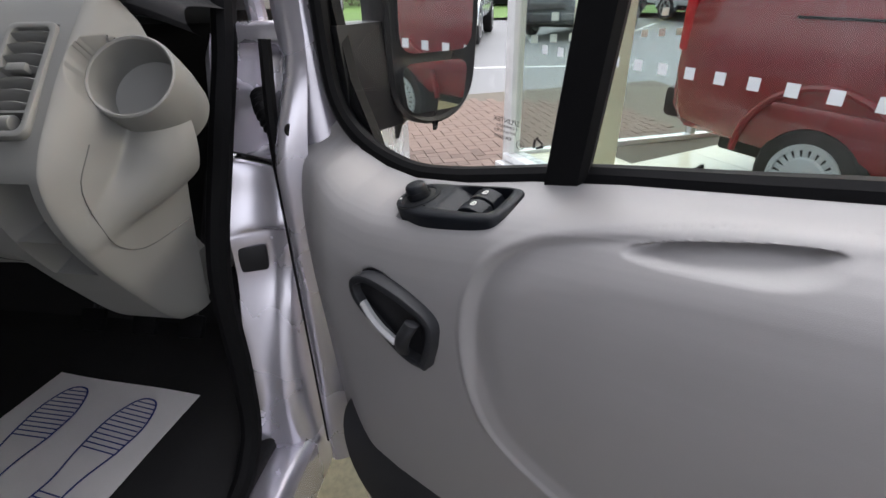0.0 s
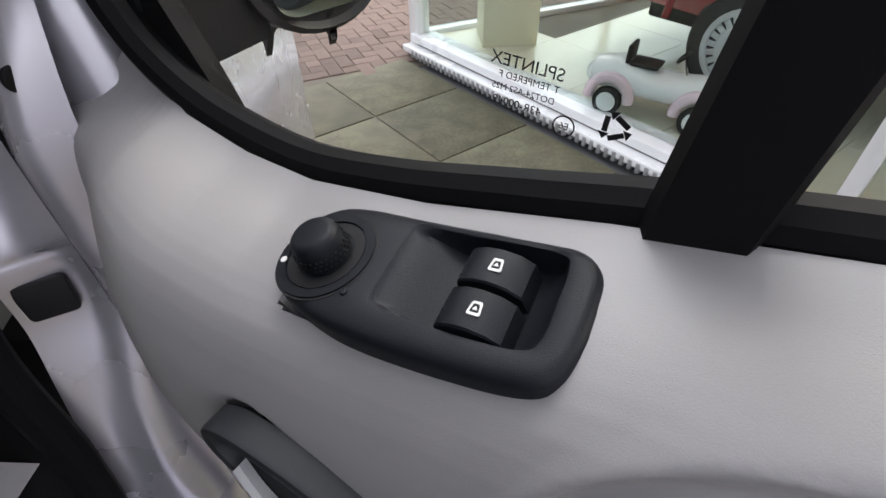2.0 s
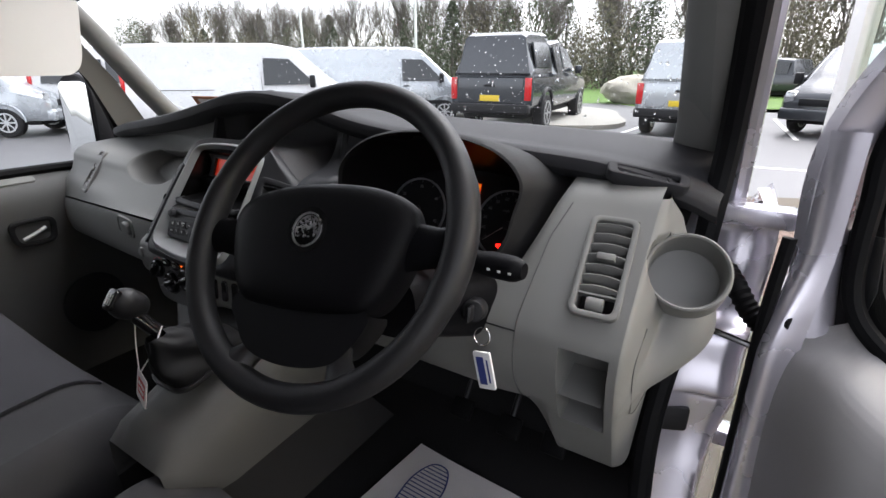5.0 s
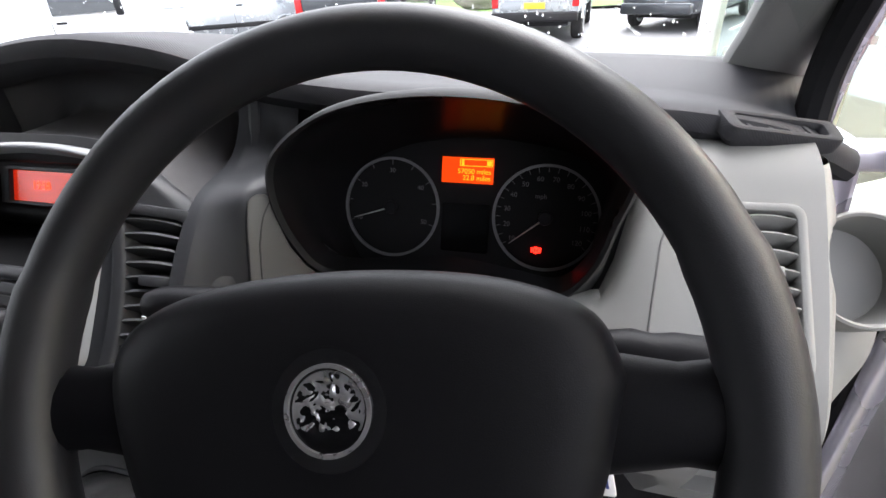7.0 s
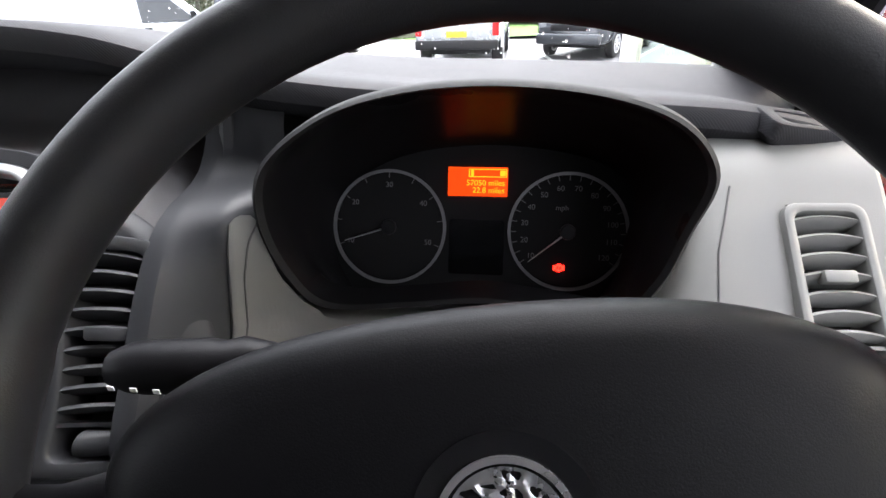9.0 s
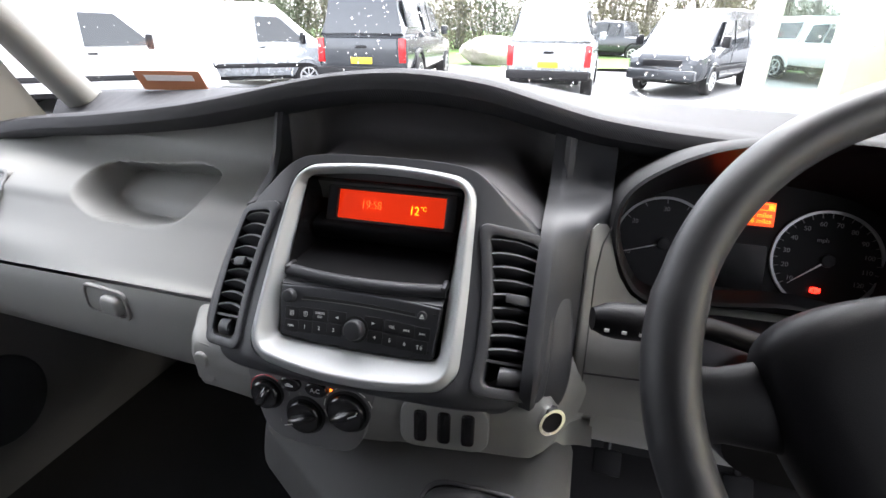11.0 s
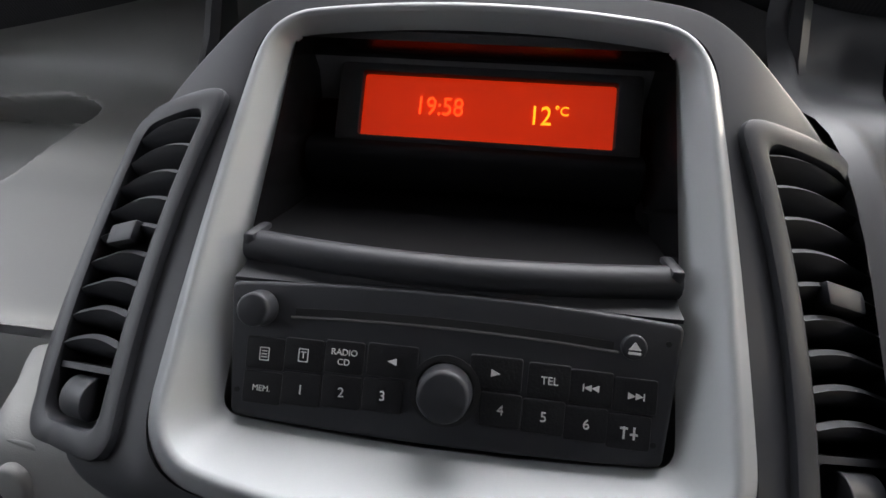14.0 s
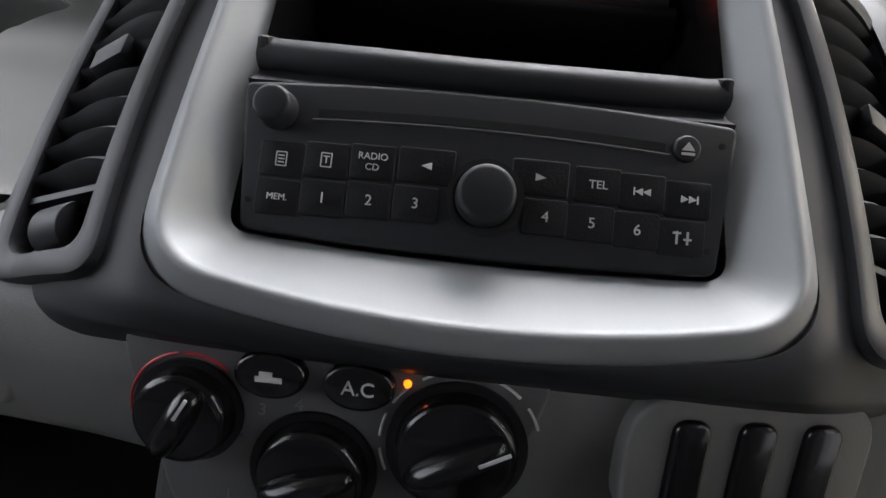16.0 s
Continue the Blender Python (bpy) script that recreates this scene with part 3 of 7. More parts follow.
# passenger side panel, glovebox lid below it
def pass_profile(x):
    y, z = crown_at(x)
    f = (x + 1.02) / 0.80
    bulge = 0.10 * (1 - f)
    line = 1.150 + 0.052 * f
    a = [(x, y + 0.03, z - 0.03), (x, y + 0.075, z - 0.050), (x, max(y + 0.085, 0.275), 1.348), (x, max(y + 0.06, 0.255), 1.320), (x, 0.198 + bulge * .45, 1.304),
         (x, 0.152 + bulge * .5, 1.283), (x, 0.128 + bulge * .65, 1.258), (x, 0.095 + bulge * .85, 1.228), (x, 0.066 + bulge * .9, 1.20), (x, 0.047 + bulge * 0.9, line)]
    b = [(x, 0.043 + bulge * 0.9, line - 0.004), (x, 0.040 + bulge * 0.85, line - 0.03), (x, 0.045 + bulge * 0.8, 1.10 - 0.03 * (1 - f)), (x, 0.06 + bulge * 0.8, 1.06 - 0.03 * (1 - f)), (x, 0.10 + bulge * 0.8, 1.03 - 0.03 * (1 - f)),
         (x, 0.20 + bulge * 0.6, 1.005 - 0.03 * (1 - f)), (x, 0.5, 0.98)]
    out = []
    for px, py, pz in spline(a, 110):
        # open tray sunk into the ledge
        q = abs((px + 0.485) / 0.138) ** 2.6 + (abs((1.306 - pz) / 0.056) ** 2.6 if pz < 1.306 else ((pz - 1.306) / 0.020) ** 2)
        k = step_(1.0, 0.70, q) * step_(0.275, 0.240, py)
        out.append((px, py + 0.080 * k, pz - 0.026 * k))
    return out, spline(b, 18)


xs = list(np.linspace(-1.0, -0.64, 24)) + list(np.linspace(-0.635, -0.33, 110)) + list(np.linspace(-0.325, -0.216, 20))
prof = [pass_profile(x) for x in xs]
part("passenger_panel", loft([p[0] for p in prof]), M_GREY, dash, "light grey panel with open tray", sharp=60)
glove = part("glovebox_lid", loft([p[1] for p in prof]), M_GREY, dash, "light grey glovebox lid")
L = frame_of((-0.465, 0.068, 1.150), (1, -0.12, 0), (0, 0.02, 1))
part("latch_recess", ring(outline(.10, .10, .052, .018), outline(.088, .088, .04, .014), -0.004, 0.005, 0.002, 0.02), M_GREY, glove, m=L)
part("latch_hole", plate(outline(.088, .088, .04, .014), -0.006, 0.001), M_PDOOR, glove, m=L)
part("latch", plate(outline(.042, .042, .034, .015), -0.006, 0.014, 0.008), M_GREY, glove, "grey glovebox catch", m=L @ Matrix.Translation((0.018, 0, 0)))

# driver's side panel
def dent(u, lo, hi, soft):
    """1 inside lo..hi, falling to 0 over soft outside it."""
    return max(0.0, min(1.0, min(u - lo, hi - u) / soft + 1.0))


def drive_profile(x, n=90):
    s = max(0.0, min(1.0, (x - 0.61) / 0.06))
    s = s * s * (3 - 2 * s)
    low = 0.86 if x > 0.70 else 1.0 - 0.14 * max(0, (x - 0.62) / 0.08)
    cup = 0.03 * dent(x, 0.82, 0.9, 0.04)
    top = [(x, 0.30 * s + 0.17 * (1 - s), 1.385 * s + 1.232 * (1 - s)), (x, 0.235 * s + 0.145 * (1 - s), 1.365 * s + 1.241 * (1 - s)), (x, 0.196 * s + 0.125 * (1 - s), 1.334 * s + 1.242 * (1 - s)), (x, 0.146 * s + 0.112 * (1 - s), 1.284 * s + 1.236 * (1 - s))]
    pts = spline(top + [(x, 0.100, 1.232 * s + 1.225 * (1 - s)), (x, 0.076, 1.200), (x, 0.063, 1.17), (x, 0.064, 1.12), (x, 0.085, 1.06), (x, 0.13, 0.98 * (x > .7) + 1.02 * (x <= .7)), (x, 0.20, low + 0.02), (x, 0.26, low), (x, 0.45, low + 0.02)], n)
    out = []
    for px, y, z in pts:
        # openings for the vent and the two pockets
        v = dent(px, 0.728, 0.782, 0.003) * dent(z, 1.225, 1.326, 0.003)
        k = dent(px, 0.726, 0.789, 0.004) * (dent(z, 1.098, 1.168, 0.004) * 0.075 + dent(z, 1.035, 1.078, 0.004) * 0.06)
        out.append((px, y + 0.035 * v + k, z - 0.02 * v))
    return out


rows = []
for x in sorted(list(np.linspace(0.272, 0.715, 36)) + list(np.linspace(0.718, 0.795, 40)) + [0.80, 0.805]):
    rows.append([(0.6 + (x - 0.6) * (1 if x < 0.6 else float(np.interp(p[2], (0.86, 1.0, 1.1, 1.2), (0.95, 0.985, 1.0, 1.0)))), p[1], p[2]) for p in drive_profile(x)])
part("driver_panel", loft(rows), M_GREY, dash, "light grey panel on the driver's side", sharp=50)
def drive_at(x, z):
    """The panel's surface at x and height z, beside the openings."""
    prof_ = sorted((p[2], p[1]) for p in drive_profile(x) if p[1] < 0.26)
    return (x, float(np.interp(z, [q[0] for q in prof_], [q[1] for q in prof_])) - 0.0004, z)


part("panel_seam", tube([drive_at(float(np.interp(z, (1.03, 1.10, 1.20, 1.30, 1.345), (0.664, 0.654, 0.654, 0.664, 0.680))), z) for z in np.linspace(1.345, 1.03, 60)], 0.0010, 6), M_PDOOR, dash)
part("panel_seam", tube([drive_at(x, 1.178) for x in np.linspace(0.60, 0.654, 12)], 0.0014, 6), M_HOLE, dash)


# air vents with louvres
def vent(m, w, h, n, mat_rim, mat_slat, label, rim=0.009, wheel=True, bend=lambda bm: bm):
    v = part("vent", bend(ring(outline(w + 2 * rim, w + 2 * rim, h + 2 * rim, 0.016), outline(w, w, h, 0.010), -0.006, 0.005, 0.003, 0.03)), mat_rim, dash, label, m=m)
    part("duct", bend(plate(outline(w, w, h, 0.010), -0.04, -0.032)), M_HOLE, v, m=m)
    hh = h * (0.82 if wheel else 0.96)
    y0 = h / 2 - hh if wheel else -hh / 2
    for k in range(n):
        yy = y0 + hh * (k + 0.5) / n
        sl = loft([[(sx * w / 2, yy + 0.0030 + 0.0035 * (1 - sx * sx), 0.001), (sx * w / 2, yy + 0.0005 + 0.0035 * (1 - sx * sx), 0.004), (sx * w / 2, yy - 0.002 + 0.002 * (1 - sx * sx), 0.0), (sx * w / 2, yy - 0.0050, -0.018), (sx * w / 2, yy - 0.0030, -0.019)] for sx in np.linspace(-1, 1, 11)], closed=True, caps=True)
        part("slat", bend(sl), mat_slat, v, m=m)
    part("slider", bend(box((w * 0.5, 0.011, 0.012), (0, y0 + hh * (n // 2 + 0.5) / n, 0.002), 0.002)), mat_slat, v, m=m)
    if wheel:
        part("thumbwheel", bend(cyl(0.010, 0.010, w * 0.45, 24, (0, 0, -w * 0.225), 0.001, Matrix.Translation((0, -h / 2 + 0.012, -0.003)) @ Matrix.Rotation(radians(90), 4, "Y"))), mat_slat, v, m=m)
        part("shelf", bend(box((w, 0.003, 0.014), (0, -h / 2 + 0.026, -0.006))), mat_rim, v, m=m)
    return v


vent(frame_of((0.755, 0.138, 1.278), (1, 0.05, 0), (-0.06, 0.70, 0.71)), 0.052, 0.142, 7, M_GREY, M_GREY, "grey louvred air vent")
vent(frame_of((-0.81, 0.166, 1.243), (0.985, -0.17, 0), (0.0, 0.58, 0.81)), 0.035, 0.125, 8, M_GREY, M_GREY, "grey slotted end vent", wheel=False)

# side demister grille
DG = frame_of((0.774, 0.270, 1.387), (0.95, 0.27, -0.17), (-0.28, 0.9, 0.32))
grille = part("demister_grille", ring(outline(.128, .120, .036, .010), outline(.096, .090, .020, .006), -0.012, 0.004, 0.003, 0.030), M_PAD, dash, "charcoal side demister grille", m=DG)
part("duct", plate(outline(.098, .092, .022, .006), -0.034, -0.030), M_HOLE, grille, m=DG)
for k in range(4):
    part("slat", box((0.005, 0.023, 0.022), (0, 0, 0), 0.001, m=Matrix.Translation((-0.034 + 0.0225 * k, 0, -0.012)) @ Matrix.Rotation(0.35, 4, "Z")), M_PAD, grille, m=DG)

# cup holder pod
CU = frame_of((0.857, 0.198, 1.271), (0.97, 0.18, 0.0), (-0.10, 0.62, 0.78))
cup = part("cup_holder", loft([[(r * math.cos(a), r * math.sin(a), z) for a in np.linspace(0, 2 * math.pi, 49)[:-1]] for r, z in
           ((0.046, -0.052), (0.050, -0.050), (0.052, -0.004), (0.0530, 0.001), (0.0555, 0.003), (0.0580, 0.0015), (0.0590, -0.004), (0.0600, -0.03), (0.0600, -0.06), (0.056, -0.10))], closed=True, caps=True), M_GREY, dash, "grey moulded cup holder", m=CU)
ax = CU.to_3x3() @ Vector((0, 0, 1))
c0 = Vector(CU.translation)

# rounded end of the dash behind the panel's corner, swelling into the pod under the cup ring
pod_path = spline([tuple(c0 - ax * 0.060), tuple(c0 - ax * 0.088), (0.852, 0.236, 1.175), (0.832, 0.196, 1.135), (0.806, 0.150, 1.105), (0.790, 0.110, 1.08)], 40)
pod_r = np.interp(np.linspace(0, 1, 40), (0, 0.25, 0.45, 0.7, 1.0), (0.0575, 0.058, 0.052, 0.034, 0.012))
out_dir = Vector((0.8, -0.6, 0.0))
edge = [p for p in rows[-1] if p[1] < 0.31]
edge = edge[:min(range(len(edge)), key=lambda k: edge[k][2]) + 1][::-1]


def flank_point(s, z):
    e = Vector((float(np.interp(z, [p[2] for p in edge], [p[0] for p in edge])), float(np.interp(z, [p[2] for p in edge], [p[1] for p in edge])), z))
    b = Vector((float(np.interp(z, (0.85, 1.0, 1.1, 1.2, 1.29, 1.33, 1.362), (0.810, 0.822, 0.835, 0.845, 0.845, 0.832, 0.808))), max(0.275, e.y + 0.05), z))
    k = e + Vector((0.020, 0.012, 0.0))
    p = e * (1 - s) ** 2 + 2 * k * s * (1 - s) + b * s * s
    h = -1.0
    for c, r in zip(pod_path, pod_r):
        w = Vector(c) - p
        a = w.dot(out_dir)
        off = (w - out_dir * a).length
        h = max(h, a + (math.sqrt(r * r - off * off) if off < r else -3.0 * (off - r)))
    p = p + out_dir * (0.5 * (h + math.sqrt(h * h + 0.018 ** 2)) - 0.0015)
    v = p - c0
    a = v.dot(ax)
    if (v - ax * a).length < 0.0565 and a > -0.056:
        p = p - ax * (a + 0.056)
    return p


part("end_panel", loft([[flank_point(s, z) for s in np.linspace(0, 1, 70)] for z in np.linspace(edge[0][2] + 0.001, 1.362, 150)]), M_GREY, dash, "smooth grey dash end below the cup holder", sharp=70)
part("panel_seam", tube(spline([tuple(flank_point(s, z) + out_dir * 0.0005) for s, z in ((0.50, 1.20), (0.40, 1.15), (0.40, 1.08), (0.46, 1.05), (0.60, 1.035), (0.80, 1.033), (0.98, 1.035))], 30), 0.0008, 6), M_PDOOR, dash)


# instrument binnacle
HOOD = [(0.464, 1.450), (0.388, 1.443), (0.329, 1.423), (0.279, 1.384), (0.268, 1.335), (0.284, 1.284), (0.316, 1.253), (0.392, 1.258), (0.462, 1.266), (0.528, 1.258), (0.577, 1.254), (0.606, 1.290), (0.620, 1.338), (0.630, 1.384), (0.602, 1.421), (0.545, 1.442)]
hood = spline(HOOD[-1:] + HOOD + HOOD[:2], 6 * (len(HOOD) + 2) + 1)[6:6 + 6 * len(HOOD)]
CX, CZ = 0.455, 1.335


def hood_row(scale, y, dz=0.0, tilt=0.0):
    return [(CX + (x - CX) * scale, y + tilt * (z - CZ), CZ + (z - CZ) * scale + dz) for x, z in hood]


def hood_in(scale, y, top, low):
    """Inside of the hood: its roof comes down a little, its floor falls away."""
    return [(CX + (x - CX) * scale, y, CZ + (z - CZ) * scale - (top if z > CZ + 0.03 else low if z < CZ - 0.03 else low + (top - low) * (z - CZ + 0.03) / 0.06)) for x, z in hood]


binnacle = part("binnacle", loft([hood_in(1.03, 0.34, 0.045, 0.13), hood_in(1.03, 0.26, 0.030, 0.115), hood_in(1.025, 0.17, 0.008, 0.045), hood_row(1.018, 0.130), hood_row(1.01, 0.118), hood_row(0.99, 0.115), hood_row(0.972, 0.122)], closed=True), M_HOOD, dash, "black instrument hood")
part("hood_liner", loft([hood_row(0.972, 0.122), hood_row(0.955, 0.15), hood_in(0.95, 0.19, 0.018, 0.042), hood_in(0.93, 0.25, 0.060, 0.080), hood_in(0.90, 0.30, 0.085, 0.095)], closed=True), M_HOODLINE, binnacle, "smooth black hood lining")
part("hood_backing", loft([hood_in(0.91, 0.299, 0.085, 0.095), hood_in(0.91, 0.304, 0.085, 0.095)], closed=True, caps=True), M_HOLE, binnacle)
DP = frame_of((0.447, 0.258, 1.271), (1, 0, 0), (0, 0.36, 0.93))
part("dial_plate", plate(outline(.37, .35, .20, .06), -0.004, 0.0), M_HOLE, dash, "black dial plate", m=DP)
for cx, kind, vals in ((-0.100, "tach", ("10", "20", "30", "40", "50")), (0.100, "speed", ("10", "20", "30", "40", "50", "60", "70", "80", "90", "100", "110", "120"))):
    dial = part("dial", cyl(0.060, 0.060, 0.002, 64, (cx, 0, 0.0005)), M_HOLE, dash, m=DP)
    part("dial_ring", merge(disc_ring(0.0655, 0.0622, 0.0, 0.004, 96, (cx, 0))), M_RING, dial, "dull silver dial ring", m=DP)
    n = len(vals)
    a0, a1 = (200, -20) if kind == "tach" else (215, -35)
    ticks = []
    for k in range(2 * n - 1):
        a = radians(a0 + (a1 - a0) * k / (2 * n - 2))
        part("tick", box((0.006, 0.0009, 0.0006), (0.059, 0, 0.003), m=Matrix.Translation((cx, 0, 0)) @ Matrix.Rotation(a, 4, "Z")), M_DIALMARK, dial, m=DP)
    for k, s in enumerate(vals):
        a = radians(a0 + (a1 - a0) * k / (n - 1))
        rr = 0.048
        lettering(s, 0.0085, DP @ Matrix.Translation((cx + rr * math.cos(a), rr * math.sin(a), 0.0028)), M_DIALMARK, dial, "number")
    na = radians(198 if kind == "tach" else 219)
    part("needle", loft([[(0.0, -0.0013, 0.006), (0.0, 0.0013, 0.006), (0.0, 0.0, 0.0075)], [(0.054, -0.0004, 0.006), (0.054, 0.0004, 0.006), (0.054, 0, 0.0065)]], True, True), M_MARK, dial, "pale needle", m=DP @ Matrix.Translation((cx, 0, 0)) @ Matrix.Rotation(na, 4, "Z"))
    part("hub", cyl(0.009, 0.008, 0.006, 24, (cx, 0, 0.003), 0.001), M_BLACK, dial, m=DP)
lettering("mph", 0.008, DP @ Matrix.Translation((0.093, 0.026, 0.0028)), M_DIALMARK, dash, "lettering")
part("trip_window", plate(outline(.062, .062, .062, .004), 0.0, 0.0012), M_GLOSSBLACK, dash, m=DP @ Matrix.Translation((0, -0.02, 0)))
LC = DP @ Matrix.Translation((0.0, 0.053, 0.002))
lcd = part("trip_display", plate(outline(.066, .066, .032, .001), 0.0, 0.002), M_LCD, dash, "lit orange trip display", m=LC)
lettering("57050 miles", 0.0088, LC @ Matrix.Translation((0.030, -0.0015, 0.0022)), M_LCDTXT, lcd, "lettering", "RIGHT")
lettering("22.8 miles", 0.0088, LC @ Matrix.Translation((0.030, -0.0095, 0.0022)), M_LCDTXT, lcd, "lettering", "RIGHT")
part("fuel_bar", ring(outline(.042, .042, .009, .0006), outline(.040, .040, .0072, .0005), 0.002, 0.0026), M_LCDTXT, lcd, m=LC @ Matrix.Translation((0.011, 0.0095, 0)))
part("fuel_level", box((.003, .007, .0006), (-0.006, 0.0095, 0.0023)), M_LCDTXT, lcd, m=LC)
part("fuel_pump_mark", box((.006, .006, .0006), (0.0275, 0.0095, 0.0023)), M_LCDTXT, lcd, m=LC)
part("brake_warning", merge(disc_ring(0.0042, 0.0026, 0.003, 0.0036, 24, (0.092, -0.040)), box((0.0014, 0.0045, 0.0006), (0.092, -0.040, 0.0034)), box((0.0014, 0.006, 0.0006), (0.0868, -0.040, 0.0034)), box((0.0014, 0.006, 0.0006), (0.0972, -0.040, 0.0034))), M_WARN, dash, "lit red brake warning", m=DP)

# centre stack surround
CS = frame_of((0, 0.017, 1.300), (1, 0, 0), (0, 0.59, 0.807))


def radial(pts, n=288):
    """A closed outline sampled at even angles about its middle."""
    ang = [math.atan2(y, x) for x, y in pts]
    order = sorted(range(len(pts)), key=lambda k: ang[k])
    av, rv = [ang[k] for k in order], [math.hypot(*pts[k]) for k in order]
    av, rv = [av[-1] - 2 * math.pi] + av + [av[0] + 2 * math.pi], [rv[-1]] + rv + [rv[0]]
    return [(r * math.cos(a), r * math.sin(a)) for a, r in ((a, float(np.interp(a, av, rv))) for a in np.linspace(-math.pi, math.pi, n + 1)[:-1])]


half = [(0.0, 0.137), (0.06, 0.1365), (0.104, 0.131), (0.128, 0.118), (0.158, 0.097), (0.190, 0.074), (0.216, 0.044), (0.230, 0.004), (0.237, -0.045), (0.237, -0.088), (0.225, -0.119), (0.182, -0.132), (0.115, -0.1355), (0.055, -0.1365), (0.0, -0.137)]
s_out = radial([(p[0], p[1]) for p in spline([(x, y, 0) for x, y in half + [(-x, y) for x, y in half[-2:0:-1]] + half[:1]], 240)[:-1]])
s_in = radial(outline(.230, .252, .228, .03, 0.012, 0.016, 0.0, 16))


def fall(x):
    """How far the panel falls back beside the frame."""
    return 0.055 * (max(0.0, min(abs(x), 0.190) - 0.118) / 0.10) ** 1.5 + 0.42 * max(0.0, abs(x) - 0.190)


def vent_mid(y):
    return 0.1675 + 0.008 * (1 - (y / 0.085) ** 2) - 0.085 * y


rows = []
for t in np.linspace(0, 1, 60):
    row = []
    for (x0, y0), (x1, y1) in zip(s_in, s_out):
        x, y = x0 + (x1 - x0) * t, y0 + (y1 - y0) * t
        roll = 0.012 * max(0.0, (t - 0.80) / 0.20) ** 2 + 0.012 * t * t * step_(-0.09, -0.13, y)
        dy = y + 0.024
        inside = step_(1.0, 0.72, abs((abs(x) - vent_mid(dy)) / 0.0310) ** 5 + abs(dy / 0.0855) ** 7)
        row.append((x, y, -0.006 - fall(x) - roll - 0.045 * inside))
    rows.append(row)
rows.append([(x * 1.004, y * 1.002, z - 0.012) for x, y, z in rows[-1]])
rows.append([(x * 1.004, y - 0.006 * (y > 0), z - 0.08) for x, y, z in rows[-1]])
rows.insert(0, [(x, y, -0.02) for x, y in s_in])
surround = part("centre_surround", loft(rows, closed=True), M_STACK, dash, "charcoal centre panel surround", m=CS)
f_out = outline(.234, .258, .234, .036, 0.012, 0.016, 0.003)
ridge = outline(.214, .228, .214, .022, 0.012, 0.014, 0.003)
f_end = outline(.199, .197, .196, .010, 0.008, 0.004)
CI = frame_of((0, 0.035, 1.2975), (1, 0, 0), (0, 0.564, 0.826)) 
inner_end = [tuple(CS.inverted() @ (CI @ Vector((x, y, 0)))) for x, y in f_end]
rows = [[(x, y, z) for x, y in o] for o, z in ((f_out, -0.022), (f_out, -0.0115), (inset(f_out, 0.0012), -0.0095), (inset(ridge, -0.0028), -0.0006), (inset(ridge, -0.0010), 0.0006), (inset(ridge, 0.0008), 0.0004), (inset(ridge, 0.0022), -0.0014))]
part("silver_frame", loft(rows + [inner_end], closed=True), M_SILVER, dash, "satin silver radio frame", m=CS, sharp=50)
for sx in (1, -1):
    def bend(bm, sx=sx):
        for v in bm.verts:
            x = sx * vent_mid(v.co.y) + v.co.x
            v.co = Vector((x, v.co.y - 0.024, v.co.z - 0.006 - fall(x)))
        return bm
    vent(CS, 0.052, 0.160, 9, M_STACK, M_STACK, "charcoal louvred air vent", rim=0.012, bend=bend)

# display cubby and lower shelf
cubby = part("cubby", loft([[(-.0985, .0885, 1.3785), (.0985, .0885, 1.3785), (.0975, .018, 1.286), (-.0975, .018, 1.286)], [(-.091, .106, 1.3655), (.091, .106, 1.3655), (.093, .098, 1.290), (-.093, .098, 1.290)], [(-.090, .13, 1.362), (.090, .13, 1.362), (.091, .13, 1.296), (-.091, .13, 1.296)]], closed=True), M_LINER, dash, "black storage cubby", sharp=30)
part("cubby_back", box((.19, .004, .10), (0, .132, 1.335)), M_HOLE, cubby)
part("shelf_lip", tube(spline([(-.0965, .018, 1.2835), (-.05, .011, 1.2830), (0, .009, 1.2825), (.05, .011, 1.2830), (.0965, .018, 1.2835)], 24), 0.0075, 14), M_STACK, cubby, "rounded charcoal shelf lip")
for sx in (-1, 1):
    part("lip_end", box((0.006, 0.020, 0.009), (sx * 0.0948, 0.021, 1.2870), 0.002, 2), M_STACK, cubby)
part("lip_skirt", loft([[(x, 0.010 + 1.06 * x * x - 0.005, 1.2790), (x, 0.004 + 0.5 * x * x, 1.2755), (x, 0.0012, 1.2742)] for x in np.linspace(-0.097, 0.097, 15)], thick=0.002), M_STACK, cubby)
part("shelf", loft([[(x, .014, 1.2885), (x, .06, 1.2900), (x, .13, 1.296)] for x in (-.096, 0, .096)]), M_CUBBY, cubby)
part("pelmet", loft([[(x, .096, 1.3290), (x, .078, 1.3262), (x, .0735, 1.3240), (x, .0715, 1.3190), (x, .0730, 1.3110), (x, .0790, 1.3020), (x, .0900, 1.2970), (x, .11, 1.2965)] for x in (-.0905, -.0885, -.03, .03, .0885, .0905)]), M_CUBBY, cubby, "rounded black panel below the display", sharp=60)

